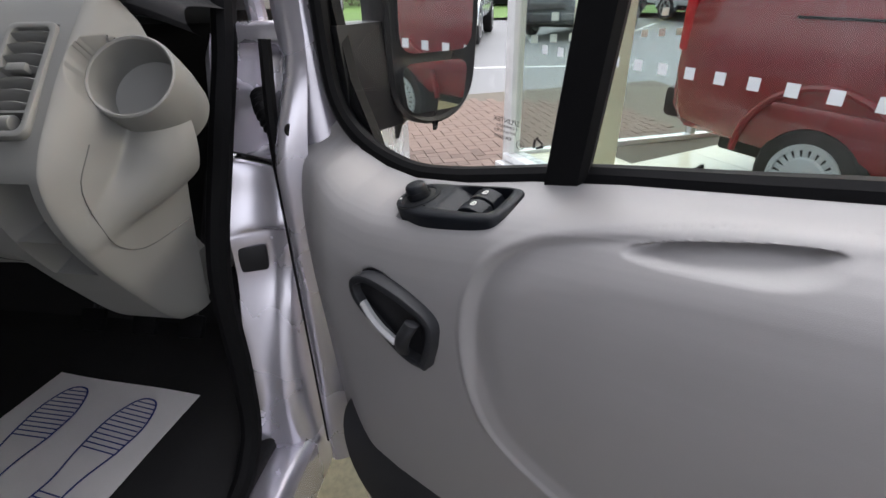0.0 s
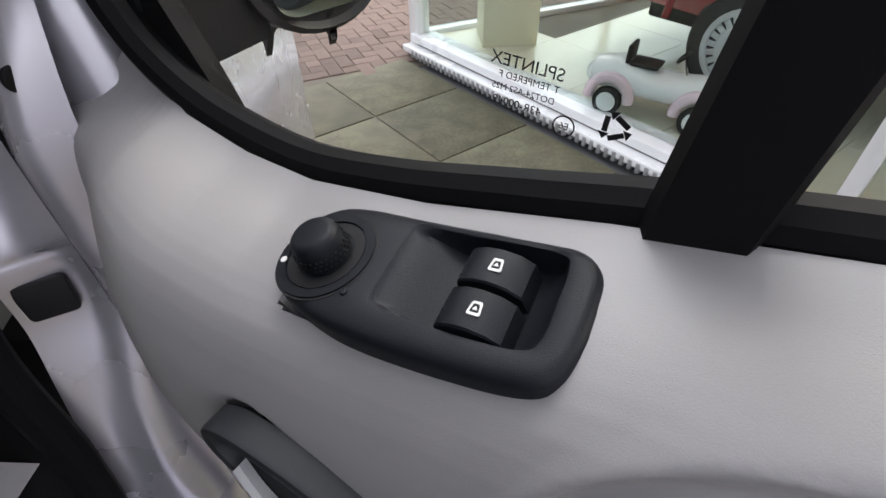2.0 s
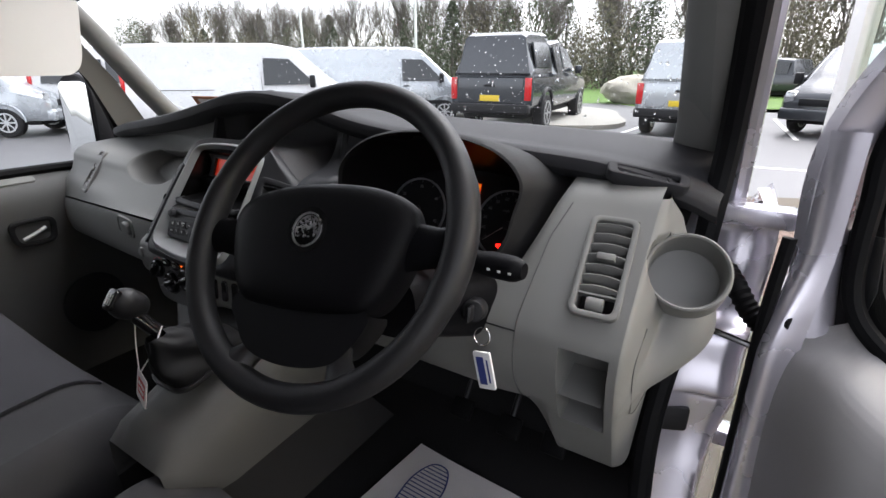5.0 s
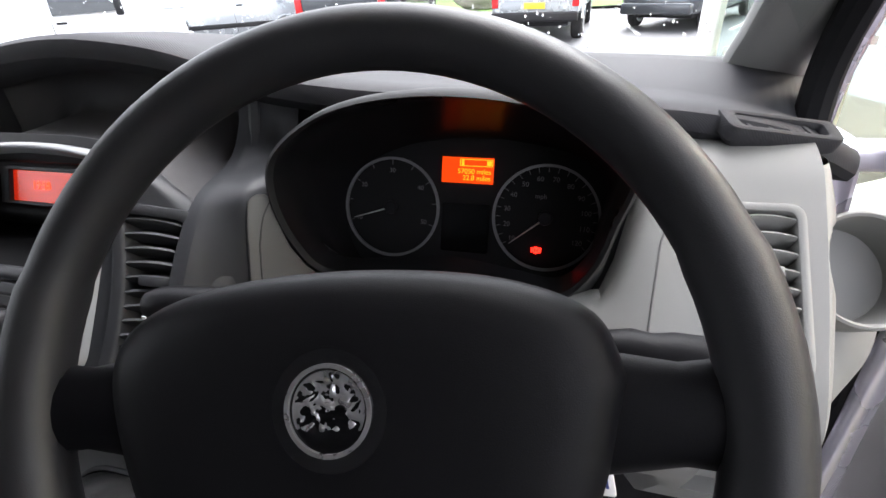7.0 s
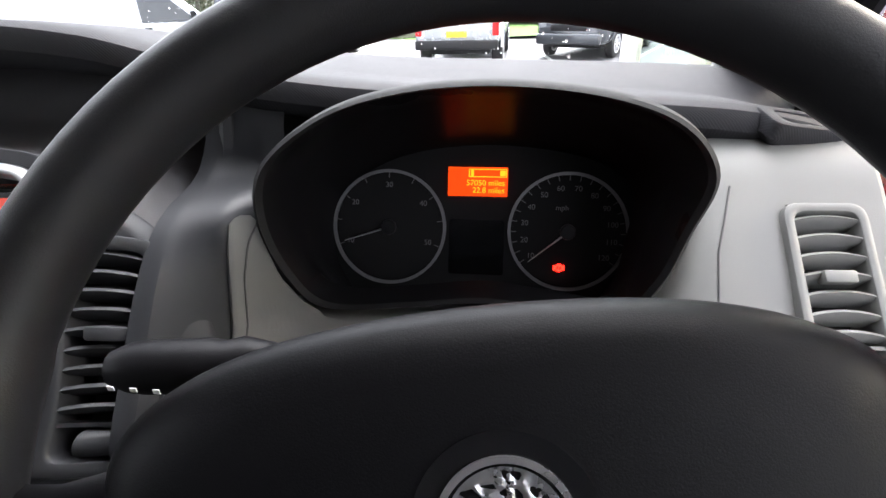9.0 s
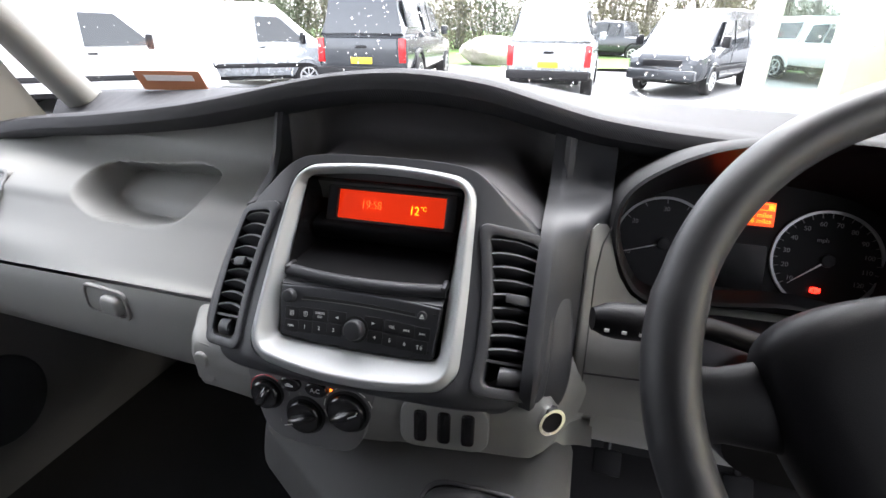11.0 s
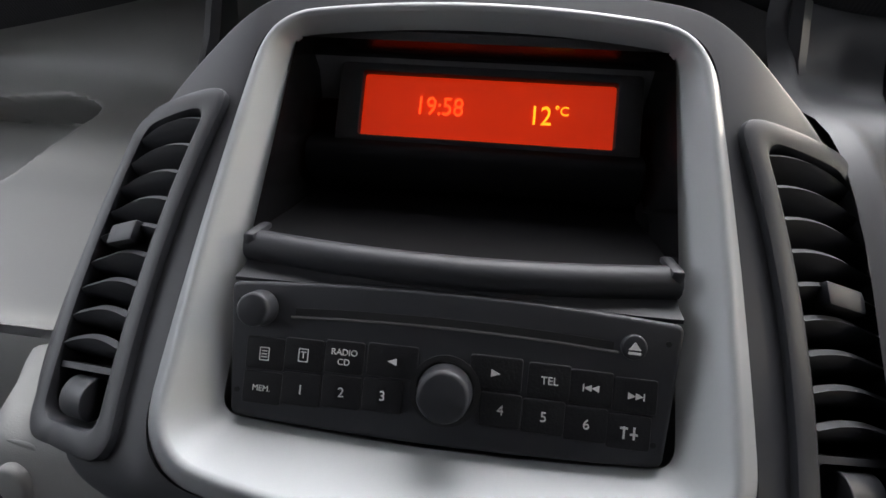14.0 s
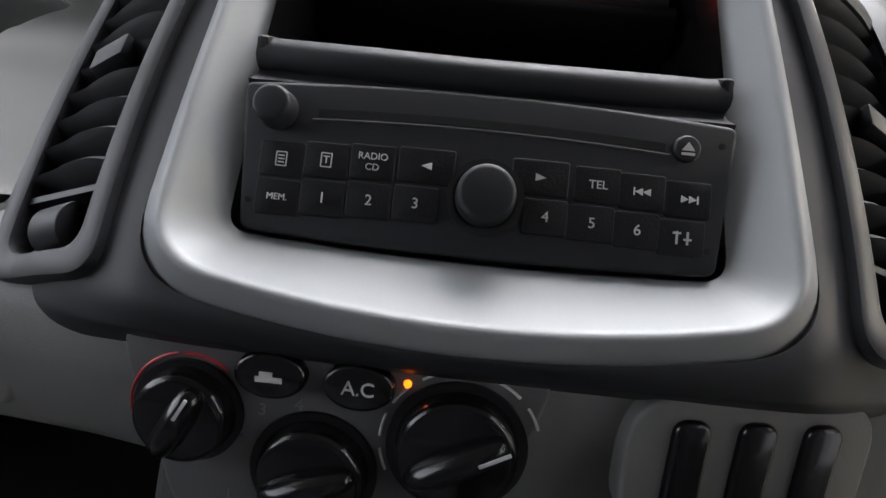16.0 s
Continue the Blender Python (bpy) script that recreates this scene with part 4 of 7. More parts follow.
DS = frame_of((0.0058, 0.0925, 1.345), (1, 0, 0), (0, 0.40, 0.916))
disp = thing("clock_display", "lit red clock and temperature display above the radio", "display", at=(0.0058, 0.0925, 1.345))
housing = part("housing", ring(outline(.166, .166, .046, .004), outline(.1395, .1395, .036, .002), -0.012, 0.003, 0.001, 0.006), M_BLACK, disp, "black display surround", m=DS)
scr = part("screen", plate(outline(.1395, .1395, .036, .002), -0.006, -0.002), M_LCDRED, disp, "glowing red screen", m=DS)
lettering("12", 0.0150, DS @ Matrix.Translation((0.030, -0.001, -0.0016)), M_LCDTXT, scr, "lettering", width=0.86)
lettering("°C", 0.0072, DS @ Matrix.Translation((0.0415, 0.0025, -0.0016)), M_LCDTXT, scr, "lettering")
lettering("19:58", 0.0145, DS @ Matrix.Translation((-0.026, 0.001, -0.0016)), M_LCDDIM, scr, "lettering", width=0.86)

# radio
RD = frame_of((0, -0.012, 1.246), (1, 0, 0), (0, 0.37, 0.93))
radio = thing("car_radio", "black single-slot car radio with round knob and white print", "radio", at=(0, -0.012, 1.246))
face = part("faceplate", plate(outline(.194, .184, .058, .004, 0.004, 0.003), -0.03, 0.001, 0.002), M_STACK, radio, "matt black curved faceplate", m=RD)
part("mounting", plate(outline(.196, .190, .066, .004), -0.035, -0.012), M_CUBBY, radio, "black mounting frame", m=RD @ Matrix.Translation((0, 0.003, 0)))
part("disc_slot", loft([[(x, 0.0185 + 0.002 * (1 - (x / 0.066) ** 2) + dy, z) for dy, z in ((-0.0016, 0.0015), (0.0016, 0.0015), (0.0016, 0.0004), (-0.0016, 0.0004))] for x in np.linspace(-0.066, 0.069, 12)], True, True), M_HOLE, radio, m=RD)
part("slot_lip", tube([(x, 0.0160 + 0.002 * (1 - (x / 0.066) ** 2), 0.0012) for x in np.linspace(-0.068, 0.071, 16)], 0.0006, 6), M_CONSOLE, radio, "paler lower edge of the slot", m=RD)
part("main_knob", cyl(0.0118, 0.0108, 0.013, 40, (0.002, -0.008, 0.0), 0.002), M_STACK, radio, "charcoal round knob", m=RD)
part("knob_ring", disc_ring(0.0150, 0.0127, 0.0, 0.0022, 40, (0.002, -0.008)), M_HOLE, radio, m=RD)
part("power_knob", cyl(0.0082, 0.0072, 0.010, 32, (-0.082, 0.0185, 0.0), 0.0015), M_STACK, radio, "charcoal power knob", m=RD)
part("eject_button", cyl(0.0055, 0.005, 0.003, 28, (0.077, 0.0185, 0.0), 0.0008), M_STACK, radio, "eject button", m=RD)
part("eject_mark", merge(poly([(0.0745, 0.0175), (0.0795, 0.0175), (0.077, 0.0208)], 0.0031, 0.0034), box((0.005, 0.001, 0.0003), (0.077, 0.0162, 0.0032))), M_MARK, radio, m=RD)


def radio_key(cx, cy, w, h):
    return part("key", plate(outline(w + 0.0010, w + 0.0010, h + 0.0016, 0.0016), 0.0, 0.0018, 0.0005), M_BLACK, radio, m=RD @ Matrix.Translation((cx, cy, 0)))


def row_y(x, lower):
    return (-0.0135 if lower else 0.0015) + 0.004 * (1 - (x / 0.09) ** 2) - 0.0035


for x, s in ((-0.078, "MEM."), (-0.0605, "1"), (-0.0425, "2"), (-0.0245, "3"), (0.0255, "4"), (0.0432, "5"), (0.0605, "6"), (0.0775, "I-I")):
    radio_key(x, row_y(x, True), 0.0165, 0.0125)
    if s == "I-I":
        part("tone_mark", merge(box((0.0008, 0.005, 0.0003), (x - 0.002, row_y(x, True), 0.0024)), box((0.0008, 0.005, 0.0003), (x + 0.002, row_y(x, True), 0.0024)), box((0.003, 0.0008, 0.0003), (x - 0.002, row_y(x, True) + 0.0018, 0.0024)), box((0.003, 0.0008, 0.0003), (x + 0.002, row_y(x, True) - 0.0005, 0.0024))), M_MARK, radio, m=RD)
    else:
        lettering(s, 0.0036 if len(s) > 1 else 0.0058, RD @ Matrix.Translation((x, row_y(x, True), 0.0024)), M_MARK, radio, "lettering", depth=0.0002)
for x, w, s in ((-0.078, 0.0165, "="), (-0.0605, 0.0165, "T"), (-0.0425, 0.0165, "RADIO"), (-0.0215, 0.021, "<"), (0.0225, 0.021, ">"), (0.0445, 0.0165, "TEL"), (0.0615, 0.0165, "<<"), (0.079, 0.0165, ">>")):
    cy = row_y(x, False)
    radio_key(x, cy, w, 0.0125)
    if s == "RADIO":
        lettering("RADIO", 0.0038, RD @ Matrix.Translation((x, cy + 0.0022, 0.0024)), M_MARK, radio, "lettering", depth=0.0002)
        lettering("CD", 0.0038, RD @ Matrix.Translation((x, cy - 0.002, 0.0024)), M_MARK, radio, "lettering", depth=0.0002)
    elif s == "TEL":
        lettering("TEL", 0.0045, RD @ Matrix.Translation((x, cy, 0.0024)), M_MARK, radio, "lettering", depth=0.0002)
    elif s in "<>":
        d = 1 if s == ">" else -1
        part("arrow_mark", poly([(x - 0.002 * d, cy - 0.0015), (x - 0.002 * d, cy + 0.0015), (x + 0.002 * d, cy)][::d], 0.0022, 0.0025), M_MARK, radio, m=RD)
    elif s in ("<<", ">>"):
        d = 1 if s == ">>" else -1
        part("skip_mark", merge(poly([(x - 0.003 * d, cy - 0.0014), (x - 0.003 * d, cy + 0.0014), (x, cy)][::d], 0.0022, 0.0025), poly([(x, cy - 0.0014), (x, cy + 0.0014), (x + 0.003 * d, cy)][::d], 0.0022, 0.0025), box((0.0005, 0.003, 0.0003), (x + 0.0033 * d, cy, 0.0024))), M_MARK, radio, m=RD)
    else:
        part("list_mark", ring(outline(.0044, .0044, .0058, .0004), outline(.0036, .0036, .005, .0003), 0.0022, 0.0025), M_MARK, radio, m=RD @ Matrix.Translation((x, cy, 0)))
        if s == "T":
            lettering("T", 0.0042, RD @ Matrix.Translation((x, cy, 0.0024)), M_MARK, radio, "lettering", depth=0.0002)
        else:
            part("list_lines", merge(*[box((0.0024, 0.0005, 0.0003), (x, cy + 0.0013 * k, 0.0024)) for k in (-1, 0, 1)]), M_MARK, radio, m=RD)
for x, y in ((-.092, .021), (.0905, .021), (-.0895, -.018), (.0875, -.020)):
    part("release_hole", cyl(0.0012, 0.0012, 0.0004, 12, (x, y, 0.0009)), M_HOLE, radio, m=RD)

# heater panel and console below
HV = frame_of((0, -0.046, 1.15), (1, 0, 0), (0, 0.10, 0.995))
rows = []
for x in np.linspace(-0.268, 0.276, 40):
    g = (0.022 * max(0, 1 - abs(x) / 0.22) if x < 0.2 else 0) - (0.080 * step_(0.205, 0.262, x) if x > 0 else 0.055 * step_(0.225, 0.275, -x))
    z_b = 1.085 + 0.03 * (x / 0.2) ** 2 if x < 0.05 else 1.09
    tuck = step_(0.085, 0.150, abs(x))
    rows.append(spline([(x, 0.090, 1.198 + 0.004 * tuck), (x, -0.010 - g + 0.008 * tuck, 1.188), (x, -0.024 - g + 0.003 * tuck, 1.176 - 0.012 * tuck), (x, -0.022 - g, 1.14), (x, -0.015 - g, 1.11), (x, 0.0 - g, z_b), (x, 0.06, z_b - 0.02), (x, 0.3, z_b - 0.02)], 22))
part("heater_panel", loft(rows), M_GREY, dash, "grey heater control panel")
heat = thing("heater_controls", "black rotary heater knobs with white marks on a grey panel", "heater control", at=(-0.05, -0.05, 1.15))
part("backplate", plate(outline(.170, .120, .088, .022, 0.0, 0.014), -0.012, 0.002, 0.002), M_HEATPLATE, heat, m=HV @ Matrix.Translation((-0.047, -0.005, 0)))


def heater_knob(x, z, r, ang):
    m = HV @ Matrix.Translation((x, z, 0.0))
    part("knob_seat", disc_ring(r * 1.12, r * 0.98, 0, 0.004, 40), M_BLACK, heat, m=m)
    k = part("knob", cyl(r, r * 0.93, 0.012, 44, (0, 0, 0.0), 0.003), M_GLOSSBLACK, heat, "gloss black rotary knob", m=m)
    part("grip", loft([[(r * 0.86 * math.sin(radians(a)), 0.0062 * math.cos(radians(a)) ** 0.6 * math.cos(b), 0.0105 + 0.0095 * math.cos(radians(a)) ** 0.7 * max(0.0, math.sin(b)) ** 0.8) for b in np.linspace(0, math.pi, 13)] for a in (-89, -75, -60, -40, -20, 0, 20, 40, 60, 75, 89)], True, True), M_GLOSSBLACK, k, m=m @ Matrix.Rotation(radians(ang), 4, "Z"))
    part("pointer", box((r * 0.5, 0.0012, 0.0006), (r * 0.62, 0, 0.0195)), M_MARK, k, m=m @ Matrix.Rotation(radians(ang), 4, "Z"))


heater_knob(-0.102, 0.002, 0.0188, 60)
heater_knob(-0.053, -0.018, 0.0222, 200)
heater_knob(0.001, -0.001, 0.0240, 30)
for x, z, s in ((-0.070, 0.0215, "car"), (-0.037, 0.0205, "A.C")):
    b = part("button", plate([(0.0135 * math.cos(a), 0.0095 * math.sin(a)) for a in np.linspace(0, 2 * math.pi, 33)[:-1]], 0, 0.007, 0.002), M_GLOSSBLACK, heat, "oval black push button", m=HV @ Matrix.Translation((x, z, 0)))
    if s == "A.C":
        lettering("A.C", 0.0078, HV @ Matrix.Translation((x, z, 0.0074)), M_MARK, b, "lettering", depth=0.0002)
    else:
        part("recirculation_mark", merge(box((0.010, 0.0022, 0.0003), (x, z - 0.001, 0.0073)), box((0.005, 0.002, 0.0003), (x - 0.001, z + 0.001, 0.0073))), M_MARK, b, m=HV)
part("indicator_lamp", cyl(0.0018, 0.0014, 0.003, 16, (-0.0195, 0.0225, 0.0)), M_AMBER, heat, "lit amber lamp", m=HV)
for x, z, s in ((-0.083, -0.006, "2"), (-0.074, 0.005, "3"), (-0.060, 0.0085, "4"), (-0.087, -0.034, "1")):
    lettering(s, 0.007, HV @ Matrix.Translation((x, z, 0.0022)), M_DIALMARK, heat, "number", depth=0.0002)
for a0, a1, mt in ((100, 200, M_REDPLASTIC), (50, 95, M_REDPLASTIC), (205, 250, M_INK)):
    part("scale_arc", tube([(-0.102 + 0.0230 * math.cos(radians(a)), 0.002 + 0.0230 * math.sin(radians(a)), 0.0022) for a in np.linspace(a0, a1, 14)], 0.0006, 5), mt, heat, m=HV)
for k in range(7):
    a = np.linspace(20 + 28 * k, 38 + 28 * k, 5)
    part("scale_arc", tube([(0.002 + 0.0305 * math.cos(radians(b)), -0.001 + 0.0305 * math.sin(radians(b)), 0.0022) for b in a], 0.0006, 5), M_MARK, heat, m=HV)

# switch blanks and socket
SW = frame_of((0.112, -0.040, 1.150), (1, 0.12, 0), (0, 0.10, 0.995))
blanks = thing("switch_panel", "grey panel of three black rocker switches", "switch", at=(0.112, -0.04, 1.15))
part("plate", plate(outline(.098, .098, .058, .020), -0.006, 0.004, 0.002), M_GREY, blanks, m=SW)
for k in range(3):
    part("rocker", plate(outline(.0145, .0145, .040, .006), 0.002, 0.007, 0.002), M_GLOSSBLACK, blanks, "black rocker switch", m=SW @ Matrix.Translation((-0.026 + 0.026 * k, 0, 0)))
SO = frame_of((0.223, -0.0095, 1.158), (1, 0.75, 0), (0, 0.1, 0.995))
sock = thing("power_socket", "chrome-ringed round power socket", "socket", at=(0.22, 0, 1.15))
part("ring", disc_ring(0.0165, 0.0125, -0.004, 0.004, 40), M_CHROME, sock, "chrome ring", m=SO)
part("barrel", cyl(0.0125, 0.0125, 0.004, 32, (0, 0, -0.003)), M_HOLE, sock, m=SO)
LK = frame_of((-0.214, -0.017, 1.150), (1, -0.12, 0), (0, 0.1, 0.995))
lock = thing("glove_lock", "grey round lock button beside the glovebox", "lock", at=(-0.235, 0.01, 1.17))
part("bezel", plate(outline(.034, .030, .058, .012), -0.01, 0.003, 0.002), M_GREY, lock, m=LK)
part("button", cyl(0.0125, 0.011, 0.008, 28, (0, 0.006, 0.002), 0.003), M_GREY, lock, m=LK)

# gear console
gear = thing("gear_console", "grey moulded gear lever console with black gaiter", "gear console", at=(0.12, -0.15, 0.95))
rows = []
for f in np.linspace(0, 1, 16):
    y = 0.06 - 0.31 * f
    zt = 1.10 - 0.06 * f - 0.05 * f * f
    xl = float(np.interp(y, (-0.25, -0.18, -0.12, -0.06, 0.0, 0.06), (0.055, 0.045, 0.02, -0.07, -0.17, -0.20)))
    xr = 0.262
    cx, hw = (xl + xr) / 2, (xr - xl) / 2
    zl = zt - 0.05 * (1 - f)
    rows.append(spline([(xl + 0.02, y + 0.22, 0.70), (xl + 0.008, y + 0.10, 0.86), (xl, y + 0.01, zl - 0.10), (xl + 0.012, y, zl - 0.02), (xl + 0.05, y, zl + 0.002), (0.13, y, zt + 0.006), (0.2, y, zt + 0.004), (xr - 0.03, y, zt - 0.012), (xr - 0.004, y + 0.005, zt - 0.06), (xr - 0.01, y + 0.10, 0.86), (xr - 0.02, y + 0.22, 0.70)], 44))
end = [(0.155 + (p[0] - 0.155) * 0.85, -0.275, min(p[2], 0.96)) for p in rows[-1]]
full = rows + [end]
# housing colour carries the shade under the dash
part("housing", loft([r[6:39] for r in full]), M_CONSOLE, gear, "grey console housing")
# lower sides coloured black for the deep shade on the grey console
part("lower_trim", loft([r[:7] for r in full]), M_CARPET, gear, "black lower console side, standing for deep shade")
part("lower_trim", loft([r[38:] for r in full]), M_CARPET, gear, "black lower console side, standing for deep shade")
GT = frame_of((0.155, -0.135, 1.075), (1, 0, 0), (0, 0.96, 0.28))
part("gaiter_frame", ring(outline(.12, .105, .15, .035), outline(.108, .093, .138, .03), -0.004, 0.004, 0.002), M_BLACK, gear, m=GT)
rows = []
g0 = outline(.108, .093, .138, .03)
for f in np.linspace(0, 1, 30):
    s = 1 - 0.80 * f ** 1.35
    fold = 0.16 * math.sin(math.pi * f)
    rows.append([(x * s * (1 + fold * math.sin(4 * k / len(g0) * 6.283 + 5 * f)) - 0.010 * f, y * s * (1 + 0.6 * fold * math.sin(3 * k / len(g0) * 6.283 + 4 * f)) - 0.040 * f, 0.080 * f ** 0.85 + 0.005 * math.sin(f * 9) * math.sin(3 * k / len(g0) * 6.283)) for k, (x, y) in enumerate(g0)])
part("gaiter", loft(rows, closed=True), M_GAITER, gear, "folded black leatherette gaiter", m=GT)
part("lever", tube([(0.145, -0.165, 1.115), (0.128, -0.188, 1.145), (0.112, -0.203, 1.172)], 0.012, 14), M_GLOSSBLACK, gear)
KN = frame_of((0.108, -0.207, 1.192), (1, 0, 0), (0, 0.62, 0.78))
rows = []
for a in np.linspace(-90, 90, 15):
    r = 0.0235 * math.cos(radians(a)) ** 0.75 * (1.0 if a > 0 else 0.95) + 1e-4
    rows.append([(r * math.cos(b) * 0.92, r * math.sin(b) * 1.1, 0.031 * math.sin(radians(a))) for b in np.linspace(0, 2 * math.pi, 29)[:-1]])
knob = part("knob", loft(rows, closed=True, caps=True), M_BLACK, gear, "dark gear knob", m=KN)
part("shift_plate", plate(outline(.026, .022, .034, .010), 0.024, 0.0315, 0.001), M_GLOSSBLACK, knob, m=KN)
part("shift_pattern", merge(*[box((0.0012, 0.018, 0.0004), (-0.006 + 0.006 * k, 0, 0.0317)) for k in range(3)], box((0.0135, 0.0012, 0.0004), (0, 0, 0.0317))), M_MARK, knob, m=KN)
# price tag hanging from the lever
TG = frame_of((0.132, -0.228, 1.055), (0.93, -0.22, -0.2), (0.1, 0.15, 0.97))
tag = thing("hanging_tag", "white card tag with red square hung on the gear lever", "tag", at=(0.132, -0.228, 1.055))
part("card", plate(outline(.046, .046, .056, .006), 0, 0.001), M_PAPER, tag, m=TG)
part("red_square", plate(outline(.030, .030, .030, .001), 0.001, 0.0014), M_REDPLASTIC, tag, m=TG)
lettering("AUTO", 0.0095, TG @ Matrix.Translation((0, 0.006, 0.0016)), M_PAPER, tag)
part("print_bar", box((.022, .006, .0003), (0, -.006, .0016)), M_PAPER, tag, m=TG)
part("string", merge(tube(spline([(0.13, -0.225, 1.085), (0.118, -0.216, 1.12), (0.110, -0.206, 1.16)], 10), 0.0011, 6), tube(spline([(0.134, -0.225, 1.085), (0.148, -0.205, 1.12), (0.140, -0.18, 1.15)], 10), 0.0011, 6)), M_PAPER, tag)

# ---- steering wheel ----
SWM = frame_of((0.479, -0.140, 1.357), (1, 0.05, 0), (0, 0.574, 0.819)) @ Matrix.Rotation(radians(7), 4, "Z")  # turned a little from straight ahead
wheel = thing("steering_wheel", "worn black leather steering wheel with round chrome badge", "steering wheel", at=(0.479, -0.14, 1.357))
rim = []
for k in range(96):
    a = 2 * math.pi * k / 96
    rr = 0.0165 + (0.0015 if abs(math.sin(a)) < 0.35 else 0)
    rim.append([((0.1900 + rr * math.cos(b)) * math.cos(a), (0.1900 + rr * math.cos(b)) * math.sin(a), rr * 1.08 * math.sin(b)) for b in np.linspace(0, 2 * math.pi, 19)[:-1]])
bm = loft(rim + rim[:1], closed=True)
bmesh.ops.remove_doubles(bm, verts=bm.verts, dist=1e-6)
part("rim", bm, M_WHEEL, wheel, "worn black leather rim", m=SWM)
hub_o = spline([(0.137, 0.012), (0.122, 0.042), (0.075, 0.060), (0, 0.066), (-0.075, 0.060), (-0.122, 0.042), (-0.137, 0.012), (-0.121, -0.045), (-0.097, -0.083), (-0.066, -0.092), (0, -0.095), (0.066, -0.092), (0.097, -0.083), (0.121, -0.045), (0.137, 0.012)], 90)[:-1]
hub_o = [(p[0], p[1]) for p in hub_o]
rows = [[(x * s, -0.02 + (y + 0.02) * s, z) for x, y in hub_o] for z, s in ((-0.05, 0.92), (-0.02, 1.0), (-0.006, 1.0), (0.002, 0.985), (0.009, 0.94), (0.014, 0.86), (0.0165, 0.76), (0.018, 0.6), (0.0185, 0.3))]
part("airbag_cover", loft(rows, closed=True, caps=True), M_AIRBAG, wheel, "black vinyl airbag cover", m=SWM)
low_o = [(p[0], p[1]) for p in spline([(0.089, -0.088), (0.079, -0.110), (0.054, -0.136), (0, -0.145), (-0.054, -0.136), (-0.079, -0.110), (-0.089, -0.088), (0, -0.098), (0.089, -0.088)], 70)[:-1]]
part("lower_cover", loft([[(x, y, z) for x, y in inset(low_o, d)] for z, d in ((-0.05, 0.003), (-0.022, 0.0), (-0.010, 0.0005), (-0.003, 0.003), (0.001, 0.007), (0.003, 0.012))], closed=True, caps=True), M_LOWCOVER, wheel, "black vinyl lower cover", m=SWM)
for s in (1, -1):
    rows = []
    for f in np.linspace(0, 1, 8):
        x = s * (0.118 + 0.072 * f)
        h = 0.030 - 0.012 * f + 0.012 * max(0, f - 0.6) * 2
        rows.append([(x, -0.006 + h * math.cos(b), -0.006 + 0.013 * math.sin(b) - 0.006 * (1 - f)) for b in np.linspace(0, 2 * math.pi, 17)[:-1]])
    part("spoke", loft(rows, closed=True, caps=True), M_AIRBAG, wheel, m=SWM)
    rows = []
    for f in np.linspace(0, 1, 17):
        x, y = s * (0.044 + 0.036 * f), -0.118 - 0.050 * f
        h = 0.021 - 0.006 * math.sin(math.pi * f) + 0.006 * f ** 3
        rows.append([(x + 0.857 * s * h * math.cos(b), y + 0.514 * h * math.cos(b), -0.034 + 0.034 * f ** 0.8 + (0.013 - 0.003 * math.cos(2 * b) * math.sin(math.pi * f)) * math.sin(b)) for b in np.linspace(0, 2 * math.pi, 29)[:-1]])
    part("lower_spoke", loft(rows, closed=True, caps=True), M_WHEEL, wheel, m=SWM)
part("badge_ring", disc_ring(0.0215, 0.0195, 0.015, 0.0205, 60), M_BADGE, wheel, "chrome badge ring", m=SWM)
part("badge_well", disc_ring(0.0285, 0.0215, 0.012, 0.0188, 60), M_GLOSSBLACK, wheel, m=SWM)
part("badge_disc", cyl(0.0197, 0.0197, 0.003, 48, (0, 0, 0.0155)), M_GLOSSBLACK, wheel, m=SWM)
rows = []
for k in range(20):
    rr = 0.0004 + 0.0178 * k / 19
    ring_pts = []
    for j in range(72):
        px, py = rr * math.cos(2 * math.pi * j / 72), rr * math.sin(2 * math.pi * j / 72)
        v = Vector((px * 230, py * 230, 0.3))
        w = 1.7 * noise.noise(v + 1.4 * noise.noise_vector(v * 0.7)) + 0.7 * noise.noise(v * 2.3)
        flat = step_(-0.0085, -0.0105, py)
        ring_pts.append((px, py, 0.0186 + (0.0008 * max(-1.0, min(1.0, 1.6 * w))) * (1 - flat) * step_(0.0178, 0.015, rr) - 0.0006 * flat))
    rows.append(ring_pts)
part("badge_relief", loft(rows, closed=True), M_BADGE, wheel, "chrome relief on the badge", m=SWM)

